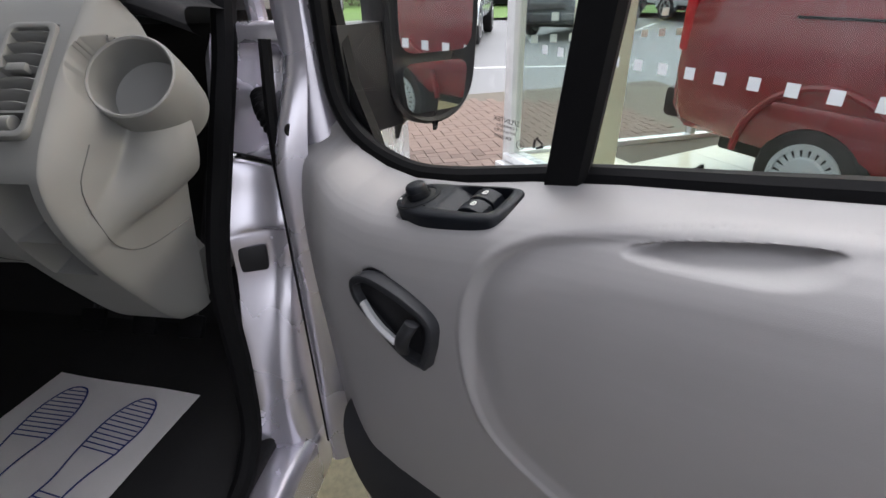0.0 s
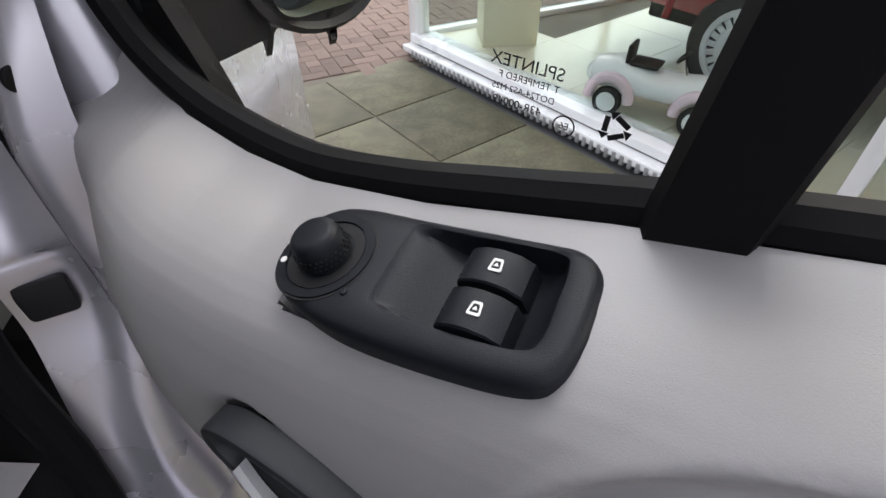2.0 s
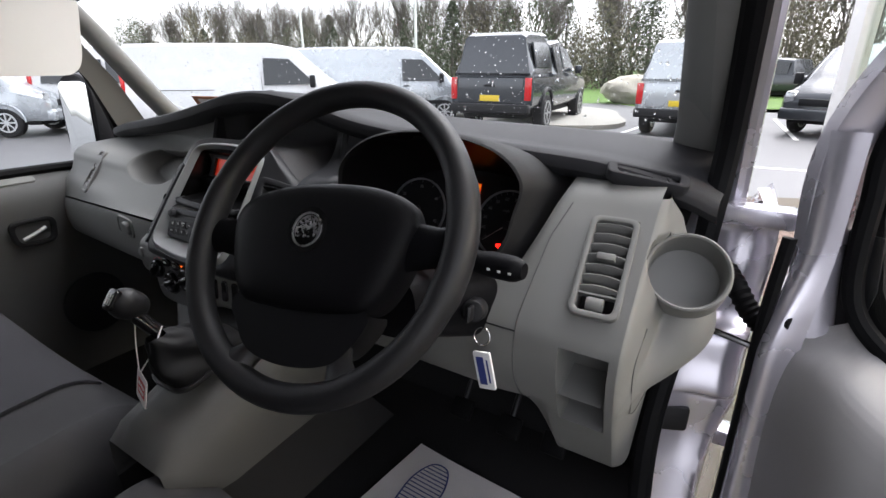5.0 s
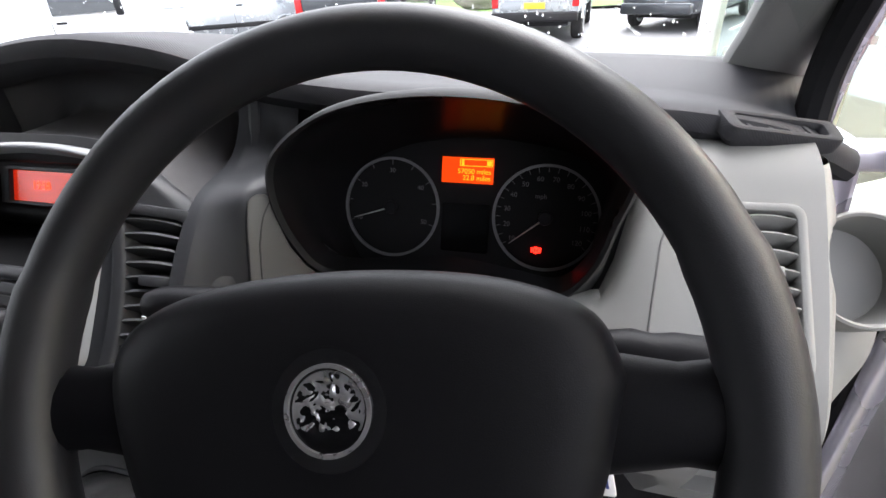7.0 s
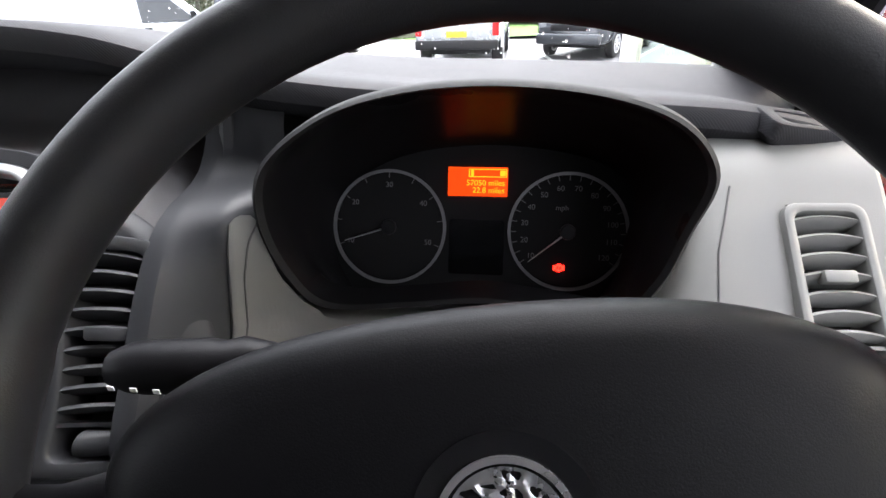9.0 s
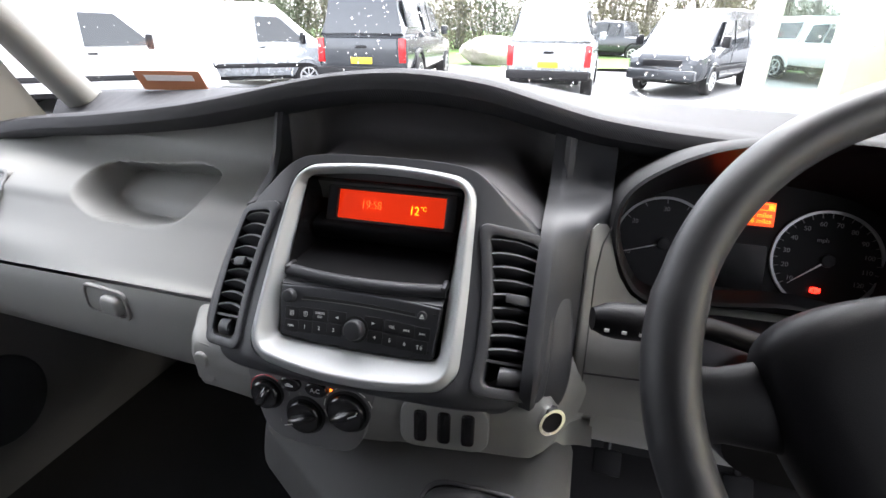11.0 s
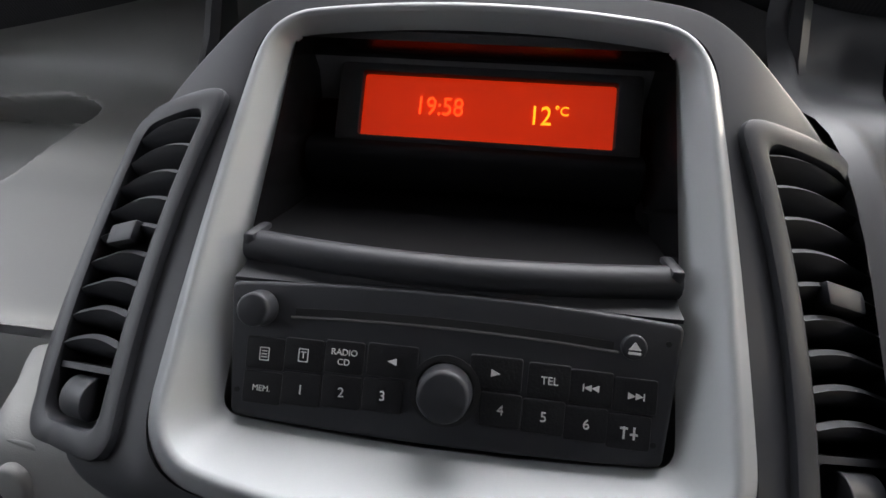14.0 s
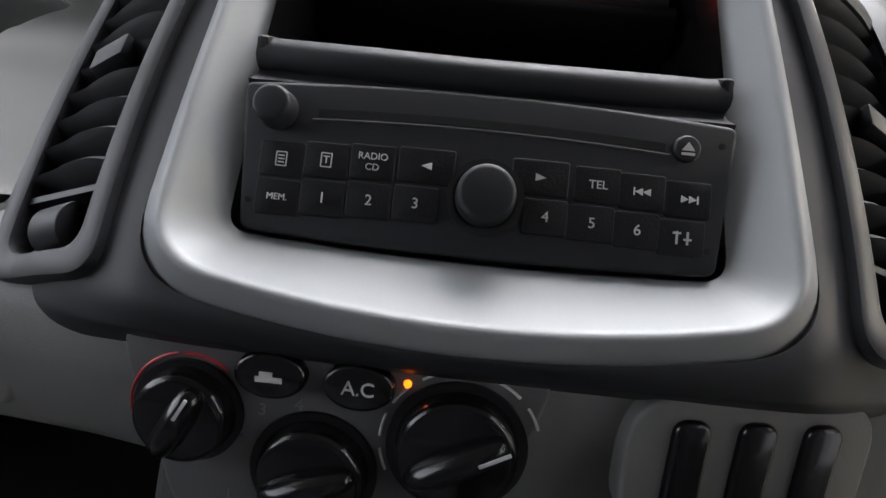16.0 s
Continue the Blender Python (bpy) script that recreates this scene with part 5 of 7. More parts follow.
# column shroud, stalks, ignition
col = thing("steering_column", "black steering column shroud with stalks", "steering column", at=(0.47, 0.0, 1.25))
rows = []
for f in np.linspace(0, 1, 10):
    y = -0.085 + 0.235 * f
    zc = 1.255 - 0.088 * f
    hw, hh = 0.112 + 0.040 * f, 0.050 + 0.018 * f
    rows.append([(0.470 + hw * math.copysign(abs(math.cos(b)) ** 0.45, math.cos(b)), y, zc + hh * math.copysign(abs(math.sin(b)) ** 0.6, math.sin(b))) for b in np.linspace(0, 2 * math.pi, 41)[:-1]])
part("shroud", loft(rows, closed=True, caps=True), M_AIRBAG, col, "black column shroud")
for pts, lab in (([(0.53, -0.02, 1.31), (0.60, -0.022, 1.315), (0.66, -0.022, 1.315), (0.70, -0.024, 1.316)], "black wiper stalk"), ([(0.40, -0.01, 1.290), (0.34, -0.020, 1.307), (0.295, -0.032, 1.310), (0.247, -0.042, 1.313)], "black light stalk")):
    st = part("stalk", tube(spline(pts, 14), [0.010] * 5 + [0.0125, 0.0155, 0.0140, 0.0165, 0.0165, 0.0165, 0.0165, 0.0150, 0.0100], 20), M_AIRBAG, col, lab)
    e0 = Vector(pts[-1])
    for k in range(3):
        part("mark", box((0.004, 0.0006, 0.003), (e0.x + (0.012 + 0.014 * k) * (-1 if pts[0][0] > 0.45 and pts[-1][0] > .5 else 1), e0.y - 0.0165, e0.z)), M_MARK, st)
IG = frame_of((0.605, 0.035, 1.215), (1, 0.3, 0), (0, 0.3, 0.95))
part("ignition_barrel", cyl(0.018, 0.016, 0.03, 28, (0, 0, 0), 0.002), M_BLACK, col, m=IG)
keys = thing("key_bunch", "van key with steel ring and white plastic tag", "keys", at=(0.619, 0.03, 1.19))
part("key_head", box((0.006, 0.022, 0.03), (0, 0, 0.045), 0.003), M_BLACK, keys, "black key head", m=IG)
part("key_ring", tube([(0.619 + 0.013 * math.cos(a), 0.028 + 0.003 * math.sin(a), 1.176 + 0.013 * math.sin(a)) for a in np.linspace(0, 2 * math.pi, 33)[:-1]], 0.0012, 8, True), M_CHROME, keys, "steel split ring")
KT = frame_of((0.624, 0.030, 1.118), (0.97, -0.05, 0.22), (-0.2, 0, 0.98))
fob = part("tag", plate(outline(.030, .030, .062, .004), -0.002, 0.002, 0.001), M_WHITE, keys, "white plastic key tag", m=KT)
part("print_bar", box((.013, .046, .0003), (-.004, 0, .0022)), M_INK, fob, "dark blue print", m=KT)
part("print_bar", box((.003, .038, .0003), (.008, 0, .0022)), M_INK, fob, "dark blue print", m=KT)

# ---- driver's door, standing open ----
DM = frame_of((0.92, 0.44, 0), (0.833, -0.553, 0), (0.553, 0.833, 0))  # x along the door from its hinge, y outwards, z up
door = thing("driver_door", "open silver van door with grey plastic inner panel", "van door", at=(0.92, 0.44, 0.5))


def belt(u):
    return float(np.interp(u, (0.20, 0.235, 0.30, 0.36, 0.45, 0.55, 0.65, 0.75, 0.90, 1.16), (1.17, 1.150, 1.133, 1.129, 1.143, 1.168, 1.188, 1.204, 1.228, 1.262)))


def step(a, b, x):
    t = max(0.0, min(1.0, (x - a) / (b - a)))
    return t * t * (3 - 2 * t)


# the moulded arc: from the top edge round its bend and away below
ARC = np.array([(p[0], p[2]) for p in spline([(1.20, 0, 1.258), (1.02, 0, 1.236), (0.845, 0, 1.211), (0.784, 0, 1.200), (0.705, 0, 1.183), (0.645, 0, 1.166), (0.600, 0, 1.148), (0.566, 0, 1.119), (0.549, 0, 1.080), (0.545, 0, 1.032), (0.550, 0, 0.980), (0.560, 0, 0.935), (0.585, 0, 0.885), (0.632, 0, 0.852), (0.70, 0, 0.828), (0.80, 0, 0.80), (1.0, 0, 0.75), (1.25, 0, 0.68)], 200)])
ARC_T = np.gradient(ARC, axis=0)


def arc_side(u, z):
    """Distance from the arc, positive in the field that it bounds."""
    v = np.array((u, z)) - ARC
    k = int(np.argmin((v * v).sum(axis=1)))
    t = ARC_T[k] / np.linalg.norm(ARC_T[k])
    side = t[0] * v[k][1] - t[1] * v[k][0]
    return math.copysign(float(np.linalg.norm(v[k])), side)


SP = DM @ frame_of((0.470, -0.055, 1.1365), (0.978, 0.03, 0.20), (-0.06, 0.97, 0.20))
SP_INV = SP.inverted()
SP_DOWN = (DM.inverted().to_3x3() @ SP.to_3x3() @ Vector((0, 0, 1))) * 0.022


def panel_depth(u, z):
    """How far the inner panel stands in from the glass line."""
    b = belt(max(u, 0.235))
    d = b - z
    base = sum(float(np.interp(d + o, (-0.01, 0.0, 0.006, 0.016, 0.03, 0.06, 0.12, 0.2, 0.35, 0.7), (-0.01, 0.0, 0.030, 0.080, 0.098, 0.116, 0.132, 0.131, 0.112, 0.062))) for o in [k * min(0.0012 + 0.14 * max(d, 0.0), 0.02) for k in range(-3, 4)]) / 7
    base *= 0.40 + 0.60 * step(0.10, 0.30, u)
    # the shoulder folds back along the arc and the field swells out again below it
    q = arc_side(u, z)
    low = step(1.02, 0.93, z)
    top = 0.002 * step(-0.01, 0.0, q) - 0.013 * step(-0.001, 0.013, q) + 0.006 * step(0.012, 0.05, q)
    ridge = 0.004 * (step(-0.008, -0.001, q) - step(0.001, 0.008, q)) - 0.005 * step(0.0, 0.03, q)
    return base + top * (1 - low) + ridge * low


def oval(u, z, cu, cz, ru, rz, p=2.4):
    return abs((u - cu) / ru) ** p + abs((z - cz) / rz) ** p


rows = []
us = sorted(set(list(np.linspace(0.10, 0.30, 22)) + list(np.linspace(0.30, 0.52, 44)) + list(np.linspace(0.523, 0.69, 66)) + list(np.linspace(0.6925, 0.86, 68)) + list(np.linspace(0.865, 1.16, 22))))
for u in us:
    top = belt(u) if u > 0.235 else float(np.interp(u, (0.10, 0.185, 0.235), (1.12, 1.186, 1.150)))
    col_pts = []
    for f in np.linspace(0, 1, 290):
        z = top - (top - 0.50) * f ** 1.5
        d = panel_depth(u, z)
        # tray at the top of the panel
        zz = z - 0.238 * (u - 0.764)
        q = abs((u - 0.764) / 0.076) ** 2.8 + (abs((1.179 - zz) / (0.0135 + 0.09 * max(-0.07, min(0.07, u - 0.764)))) ** 2.2 if zz < 1.179 else abs((zz - 1.179) / 0.009) ** 2.5)
        d -= 0.018 * step(1.0, 0.25, q)
        # door pull recess
        q = oval(u, z + 0.3 * (u - 0.437), 0.437, 1.003, 0.068, 0.040)
        d -= 0.045 * step(1.0, 0.6, q)
        p = SP_INV @ (DM @ Vector((u, -d, z)))
        if -0.067 < p.x < 0.081 and -0.033 < p.y < 0.027 and abs(p.z) < 0.04:
            col_pts.append(tuple(Vector((u, -d, z)) - SP_DOWN))
        else:
            col_pts.append((u, -d, z))
    rows.append(col_pts)
panel = part("inner_panel", loft(rows), M_DOORGREY, door, "pale grey grained plastic trim", m=DM, sharp=60)

# painted shell round the panel
rows = []
for z in np.linspace(0.42, 1.46, 40):
    k = 0.35 + 0.65 * step(1.30, 1.10, z)
    rows.append([DM @ Vector(p) for p in spline([(0.150, -0.040 * k, z), (0.130, -0.075 * k, z), (0.112, -0.078 * k, z), (0.100, -0.06 * k, z), (0.096, 0.0, z), (0.098, 0.05, z), (0.12, 0.085, z)], 18)])
part("leading_edge", loft(rows), M_PAINT, door, "silver painted door edge")
skin = [[DM @ Vector((u, 0.085 + 0.02 * math.sin(math.pi * f) - 0.06 * max(0.0, f - 0.9) * 10, 0.42 + (belt(max(u, 0.3)) - 0.035 - 0.42) * f)) for u in np.linspace(0.11, 1.18, 24)] for f in np.linspace(0, 1, 21)]
part("outer_skin", loft(skin, thick=0.004), M_PAINT, door, "silver painted outer skin")
fr = [(0.150, 1.10), (0.128, 1.25), (0.122, 1.44), (0.20, 1.60), (0.35, 1.76), (0.52, 1.86), (1.12, 1.88), (1.20, 1.2)]
path = spline([(u, 0.0, z) for u, z in fr], 60)
rows = []
for k, p in enumerate(path):
    a, b = Vector(path[max(k - 1, 0)]), Vector(path[min(k + 1, 59)])
    t = (b - a).normalized()
    nrm = Vector((t.z, 0, -t.x))
    c = Vector(p)
    rows.append([DM @ (c + nrm * x + Vector((0, y, 0))) for x, y in ((-0.035, 0.03), (-0.04, 0.0), (-0.034, -0.022), (-0.015, -0.026), (0.008, -0.014), (0.018, 0.004), (0.018, 0.03))])
part("window_frame", loft(rows, closed=True, caps=True), M_PAINT, door, "silver painted window frame")
sl = [(1.16, 1.262), (0.90, 1.229), (0.75, 1.205), (0.60, 1.180), (0.50, 1.157), (0.42, 1.139), (0.345, 1.130), (0.275, 1.140), (0.225, 1.160), (0.185, 1.195), (0.166, 1.25), (0.160, 1.36), (0.165, 1.47), (0.25, 1.60), (0.38, 1.735), (0.54, 1.81), (1.1, 1.82)]
part("window_seal", tube([DM @ Vector(p) for p in spline([(u, 0.012, z) for u, z in sl], 110)], 0.0145, 10), M_RUBBER, door, "black rubber window seal")
part("belt_strip", tube([DM @ Vector(p) for p in spline([(u, -0.006, z - 0.012) for u, z in sl[:7]], 60)], 0.007, 8), M_RUBBER, door, "black belt strip")
dv = []
for f in np.linspace(0, 1, 14):
    z = 1.165 + 0.68 * f
    u = 0.584 + 0.075 * f
    dv.append([DM @ Vector((u + a, b, z)) for a, b in ((-0.024, 0.0), (-0.019, -0.010), (0.019, -0.010), (0.024, 0.0), (0.018, 0.02), (-0.018, 0.02))])
part("divider", loft(dv, closed=True, caps=True), M_RUBBER, door, "black window divider")
gl = [[DM @ Vector((u, 0.018, z)) for u in np.linspace(0.17, 1.14, 10)] for z in np.linspace(1.12, 1.85, 8)]
gp = part("pane", loft(gl), M_GLASS, door, "clear side glass")
gp.visible_shadow = False
# etched marking in the glass corner, seen from behind
EM = DM @ frame_of((0.515, 0.016, 1.212), (1, 0, -0.08), (0.08, 0, 1)) @ Matrix.Diagonal((-1, 1, 1, 1))
etch = part("etched_mark", merge(*[b for a in (90, 210, 330) for b in (box((0.010, 0.0035, 0.0003), (0.001, -0.0058, 0), m=Matrix.Translation((-0.024, -0.006, 0)) @ Matrix.Rotation(radians(a), 4, "Z")), poly([tuple((Matrix.Translation((-0.024, -0.006, 0)) @ Matrix.Rotation(radians(a), 4, "Z") @ Vector((px, py, 0)))[:2]) for px, py in ((-0.0045, -0.0095), (-0.0045, -0.0025), (-0.0090, -0.0058))], 0, 0.0003))]), M_BLACK, door, "black etched recycling mark", m=EM @ Matrix.Translation((-0.006, -0.0015, 0)) @ Matrix.Diagonal((0.74, 0.74, 1, 1)))
lettering("SPLINTEX", 0.0085, EM @ Matrix.Translation((0.022, 0.010, 0)), M_BLACK, door, "lettering", depth=0.0001)
lettering("T TEMPERED F", 0.0048, EM @ Matrix.Translation((0.020, 0.0030, 0)), M_BLACK, door, "lettering", depth=0.0001)
lettering("DOT24-AS2 M25", 0.0045, EM @ Matrix.Translation((0.022, -0.0030, 0)), M_BLACK, door, "lettering", depth=0.0001)
lettering("43R-00049", 0.0058, EM @ Matrix.Translation((0.024, -0.0100, 0)), M_BLACK, door, "lettering", depth=0.0001)
part("etched_ring", disc_ring(0.0055, 0.0048, 0, 0.0003, 28, (-0.001, -0.013)), M_BLACK, door, m=EM)
lettering("E6", 0.0050, EM @ Matrix.Translation((-0.001, -0.013, 0)), M_BLACK, door, "lettering", depth=0.0001)

# switch panel on the door shoulder
SP_C = (0.034, 0.0)


def polar(pts, n=140):
    """A convex outline sampled at even angles about the middle of the switch well."""
    out = []
    for k in range(n):
        a = 2 * math.pi * k / n
        dx, dy = math.cos(a), math.sin(a)
        best = 0.0
        for (x0, y0), (x1, y1) in zip(pts, pts[1:] + pts[:1]):
            x0, y0, ex, ey = x0 - SP_C[0], y0 - SP_C[1], x1 - x0, y1 - y0
            den = dx * ey - dy * ex
            if abs(den) < 1e-12:
                continue
            r, s = (x0 * ey - y0 * ex) / den, (x0 * dy - y0 * dx) / den
            if r > 0 and -1e-6 <= s <= 1 + 1e-6:
                best = max(best, r)
        out.append((SP_C[0] + best * dx, SP_C[1] + best * dy))
    return out


def well_floor(x):
    return 0.0085 - 0.015 * step(-0.008, 0.030, x) ** 0.8 + 0.010 * step(0.064, 0.080, x)


so = [(p[0], p[1]) for p in spline([(0.0935, 0.0), (0.0915, 0.019), (0.080, 0.0305), (0.055, 0.0325), (0.0, 0.0345), (-0.048, 0.0365), (-0.068, 0.031), (-0.081, 0.016), (-0.083, -0.004), (-0.074, -0.021), (-0.055, -0.032), (-0.02, -0.0395), (0.03, -0.0415), (0.075, -0.0395), (0.088, -0.031), (0.0925, -0.015), (0.0935, 0.0)], 120)[:-1]]
wo = [(p[0], p[1]) for p in spline([(0.0775, 0.0), (0.077, 0.018), (0.070, 0.0255), (0.03, 0.027), (-0.004, 0.0275), (-0.010, 0.020), (-0.0105, -0.012), (-0.008, -0.0215), (0.0, -0.024), (0.04, -0.0265), (0.070, -0.0255), (0.077, -0.018), (0.0775, 0.0)], 100)[:-1]]
so, wo = polar(so), polar(wo)
lid = [[(x, y, z) for x, y in inset(so, d)] for z, d in ((-0.02, 0), (0.003, 0), (0.0062, 0.0012), (0.0078, 0.0035), (0.0085, 0.006))]
lid += [[(x, y, 0.0088) for x, y in inset(wo, -0.002)], [(x, y, 0.0080) for x, y in wo], [(x, y, min(0.0078, well_floor(x) + 0.002)) for x, y in inset(wo, 0.0015)]]
lid += [[(SP_C[0] + (x - SP_C[0]) * s, SP_C[1] + (y - SP_C[1]) * s, well_floor(SP_C[0] + (x - SP_C[0]) * s) - 0.0005) for x, y in inset(wo, 0.003)] for s in (1.0, 0.85, 0.7, 0.55, 0.4, 0.2, 0.03)]
swp = part("switch_panel", loft(lid, closed=True, caps=True), M_SWITCH, door, "black mirror and window switch panel", m=SP, sharp=45)
part("dial_groove", disc_ring(0.0300, 0.0285, 0.0080, 0.0090, 56, (-0.049, -0.002)), M_HOLE, swp, m=SP)
part("dial_seat", disc_ring(0.0285, 0.0235, 0.007, 0.0100, 56, (-0.049, -0.002)), M_SWITCH, swp, m=SP)
part("dial_ring", disc_ring(0.0225, 0.0165, 0.007, 0.0094, 48, (-0.049, -0.002)), M_BLACK, swp, m=SP)
md = part("mirror_dial", cyl(0.0148, 0.0128, 0.021, 44, (-0.049, -0.002, 0.006), 0.004), M_SWITCH, swp, "ribbed black mirror dial", m=SP)
for row in range(3):
    part("grip_ring", merge(*[box((0.0007, 0.0013, 0.0012), (0.0150 - 0.00022 * row, 0, 0.0125 + 0.0026 * row), m=Matrix.Translation((-0.049, -0.002, 0)) @ Matrix.Rotation(2 * math.pi * (k + 0.5 * row) / 30, 4, "Z")) for k in range(30)]), M_BLACK, md, m=SP)
for x, y in ((-0.0725, -0.0115), (-0.0715, 0.0115)):
    part("dot_mark", cyl(0.0020, 0.0020, 0.0004, 16, (x, y, 0.0098)), M_MARK, swp, m=SP)
part("dot_mark", disc_ring(0.0020, 0.0012, 0.0096, 0.0102, 16, (-0.0745, 0.0045)), M_MARK, swp, m=SP)
part("index_nib", cyl(0.0022, 0.0018, 0.0016, 16, (-0.0235, -0.021, 0.0085), 0.0005), M_SWITCH, swp, m=SP)
for y0, y1 in ((0.0002, 0.0205), (-0.0245, -0.0032)):
    ym = (y0 + y1) / 2
    b = part("window_switch", loft([[(x, yy, z - dz) for x, z in ((0.0285, -0.008), (0.0290, 0.0065), (0.0315, 0.0092), (0.038, 0.0112), (0.046, 0.0112), (0.054, 0.0088), (0.0605, 0.0040), (0.0625, -0.008))] for yy, dz in ((y0, 0.001), (y0 + 0.0008, 0.0), (ym, -0.0003), (y1 - 0.0008, 0.0), (y1, 0.001))], caps=True), M_SWITCH, swp, "black window switch", m=SP)
    ic = SP @ Matrix.Translation((0.0465, ym, 0.0113)) @ Matrix.Rotation(radians(4), 4, "Y")
    part("window_mark", ring(outline(.0048, .0066, .0070, .0012), outline(.0030, .0044, .0044, .0008), 0, 0.0005), M_MARK, b, m=ic)
    part("arrow_mark", poly([(-0.0012, -0.0008), (0.0012, -0.0008), (0, 0.0012)], 0, 0.0005), M_MARK, b, m=ic)
    for k in range(4):
        part("dot", cyl(0.0005, 0.0005, 0.0006, 8, (0.0305, y0 + 0.004 + 0.0042 * k, 0.0083)), M_HOLE, b, m=SP)

# inner handle
HM = DM @ frame_of((0.437, -0.136, 1.003), (0.98, 0.0, -0.06), (0.05, 0.05, 1.0)) @ Matrix.Scale(0.92, 4)
ho = [(p[0], p[1]) for p in spline([(0.072, -0.048), (0.082, 0.0), (0.074, 0.032), (0.02, 0.046), (-0.045, 0.046), (-0.078, 0.026), (-0.074, -0.002), (-0.035, -0.026), (0.03, -0.05), (0.072, -0.048)], 80)[:-1]]
hin = inset(ho, 0.012)
hb = part("handle_bezel", ring(ho, hin, -0.012, 0.010, 0.004, 0.03), M_STACK, door, "black handle bezel", m=HM)
part("handle_bowl", loft([[(x, y, -0.004) for x, y in hin], [(x * 0.85, y * 0.85, -0.034) for x, y in hin]], closed=True, caps=True), M_BLACK, hb, m=HM)
part("lever", loft([[(-0.052 + 0.070 * f + 0.003 * b, -0.001 - 0.032 * f + 0.0055 * b, 0.006 + 0.005 * math.sin(f * 3.14) + a) for a, b in ((0, -1), (0.005, -0.6), (0.006, 0.2), (0.002, 1), (-0.005, 0.6), (-0.005, -0.6))] for f in np.linspace(0, 1, 12)], True, True), M_RELEASE, hb, "chrome door release", m=HM)
part("pull", loft([[(0.030 + 0.022 * f + 0.011 * math.cos(b), -0.040 + 0.062 * f, 0.006 + 0.014 * math.sin(f * 2.6) + 0.008 * math.sin(b)) for b in np.linspace(0, 2 * math.pi, 13)[:-1]] for f in np.linspace(0, 1, 9)], True, True), M_STACK, hb, m=HM)
# speaker grille low in the door
SG = DM @ frame_of((0.335, -0.076, 0.592), (1, 0, 0), (0, 0.14, 1))
part("speaker_grille", plate([(0.14 * math.cos(a), 0.139 * math.sin(a)) for a in np.linspace(0, 2 * math.pi, 49)[:-1]], -0.012, 0.012, 0.006), M_STACK, door, "dark round speaker grille", m=SG)
# black strip added for the dark of the gap beside the hinge pillar
part("edge_seal", tube([DM @ Vector(p) for p in spline([(0.100, -0.050, 1.30), (0.100, -0.064, 1.15), (0.101, -0.066, 0.95), (0.101, -0.066, 0.70), (0.101, -0.066, 0.46)], 30)], 0.010, 8), M_RUBBER, door, "black strip standing for the shaded gap at the door edge")
part("bump_stop", cyl(0.011, 0.010, 0.006, 24, (0, 0, -0.002), 0.002), M_RUBBER, door, "black rubber stop", m=DM @ frame_of((0.133, -0.052, 1.17), (0, 1, 0), (0, 0, 1)) @ Matrix.Rotation(radians(180), 4, "Y"))
part("door_hinge", box((0.13, 0.05, 0.035), (0.925, 0.46, 1.30), 0.008, 3), M_PAINT, door, "silver painted hinge")
part("door_hinge", box((0.11, 0.05, 0.035), (0.915, 0.43, 0.86), 0.008, 3), M_PAINT, door, "silver painted hinge")
part("check_strap", tube([(0.86, 0.378, 1.11), (0.93, 0.37, 1.10), (1.0, 0.36, 1.09)], 0.006, 8), M_CHROME, door, "steel check strap")
part("strap_bolt", cyl(0.010, 0.008, 0.012, 6, (0, 0, 0), 0.001, frame_of((0.858, 0.372, 1.112), (1, 0, 0), (0, 0.2, 1))), M_CHROME, door)
part("cable_boot", tube(spline([(0.90, 0.44, 1.20), (0.925, 0.40, 1.18), (0.95, 0.38, 1.15), (0.975, 0.37, 1.13)], 24), [0.016 + 0.003 * (k % 2) for k in range(24)], 12), M_RUBBER, door, "black ribbed cable boot")
slot = part("wall_socket", plate(outline(.055, .05, .05, .008), -0.004, 0.004, 0.002), M_BLACK, None, m=frame_of((0.868, 0.352, 0.913), (0.9, 0.4, 0), (0, 0.1, 1)))
tagged(slot, "black plastic striker pocket in the hinge pillar", "striker", kind="structure")

# door mirror
mir = thing("door_mirror", "large black two-pane van door mirror", "mirror", at=(1.2, 0.5, 1.3))
MM = DM @ frame_of((0.195, 0.208, 1.305), (0.218, 0.973, -0.02), (0.03, 0.05, 1)) @ Matrix.Diagonal((1.10, 1.03, 1.1, 1))
mo = outline(.170, .152, .315, .080, 0.006, 0.004, 0.006)
part("housing", loft([[(x, y, z) for x, y in inset(mo, d)] for z, d in ((0.012, 0.012), (0.016, 0.006), (0.010, 0.0), (-0.02, -0.003), (-0.07, 0.006), (-0.10, 0.03), (-0.115, 0.06))], closed=True, caps=True), M_BLACK, mir, "black mirror housing", m=MM)
M_MIRROR = material("mirror_glass", (0.85, 0.87, 0.87), 0.02, 1.0)
part("upper_glass", plate(outline(.148, .140, .185, .03, 0.004, 0.0), 0.010, 0.0185), M_MIRROR, mir, "flat mirror glass", m=MM @ Matrix.Translation((0, 0.052, 0.001)) @ Matrix.Rotation(radians(3), 4, "Y"))
part("lower_glass", plate(outline(.132, .112, .082, .025), 0.010, 0.0185), M_MIRROR, mir, "lower wide-angle mirror glass", m=MM @ Matrix.Translation((-0.002, -0.096, 0.001)) @ Matrix.Rotation(radians(3), 4, "Y"))
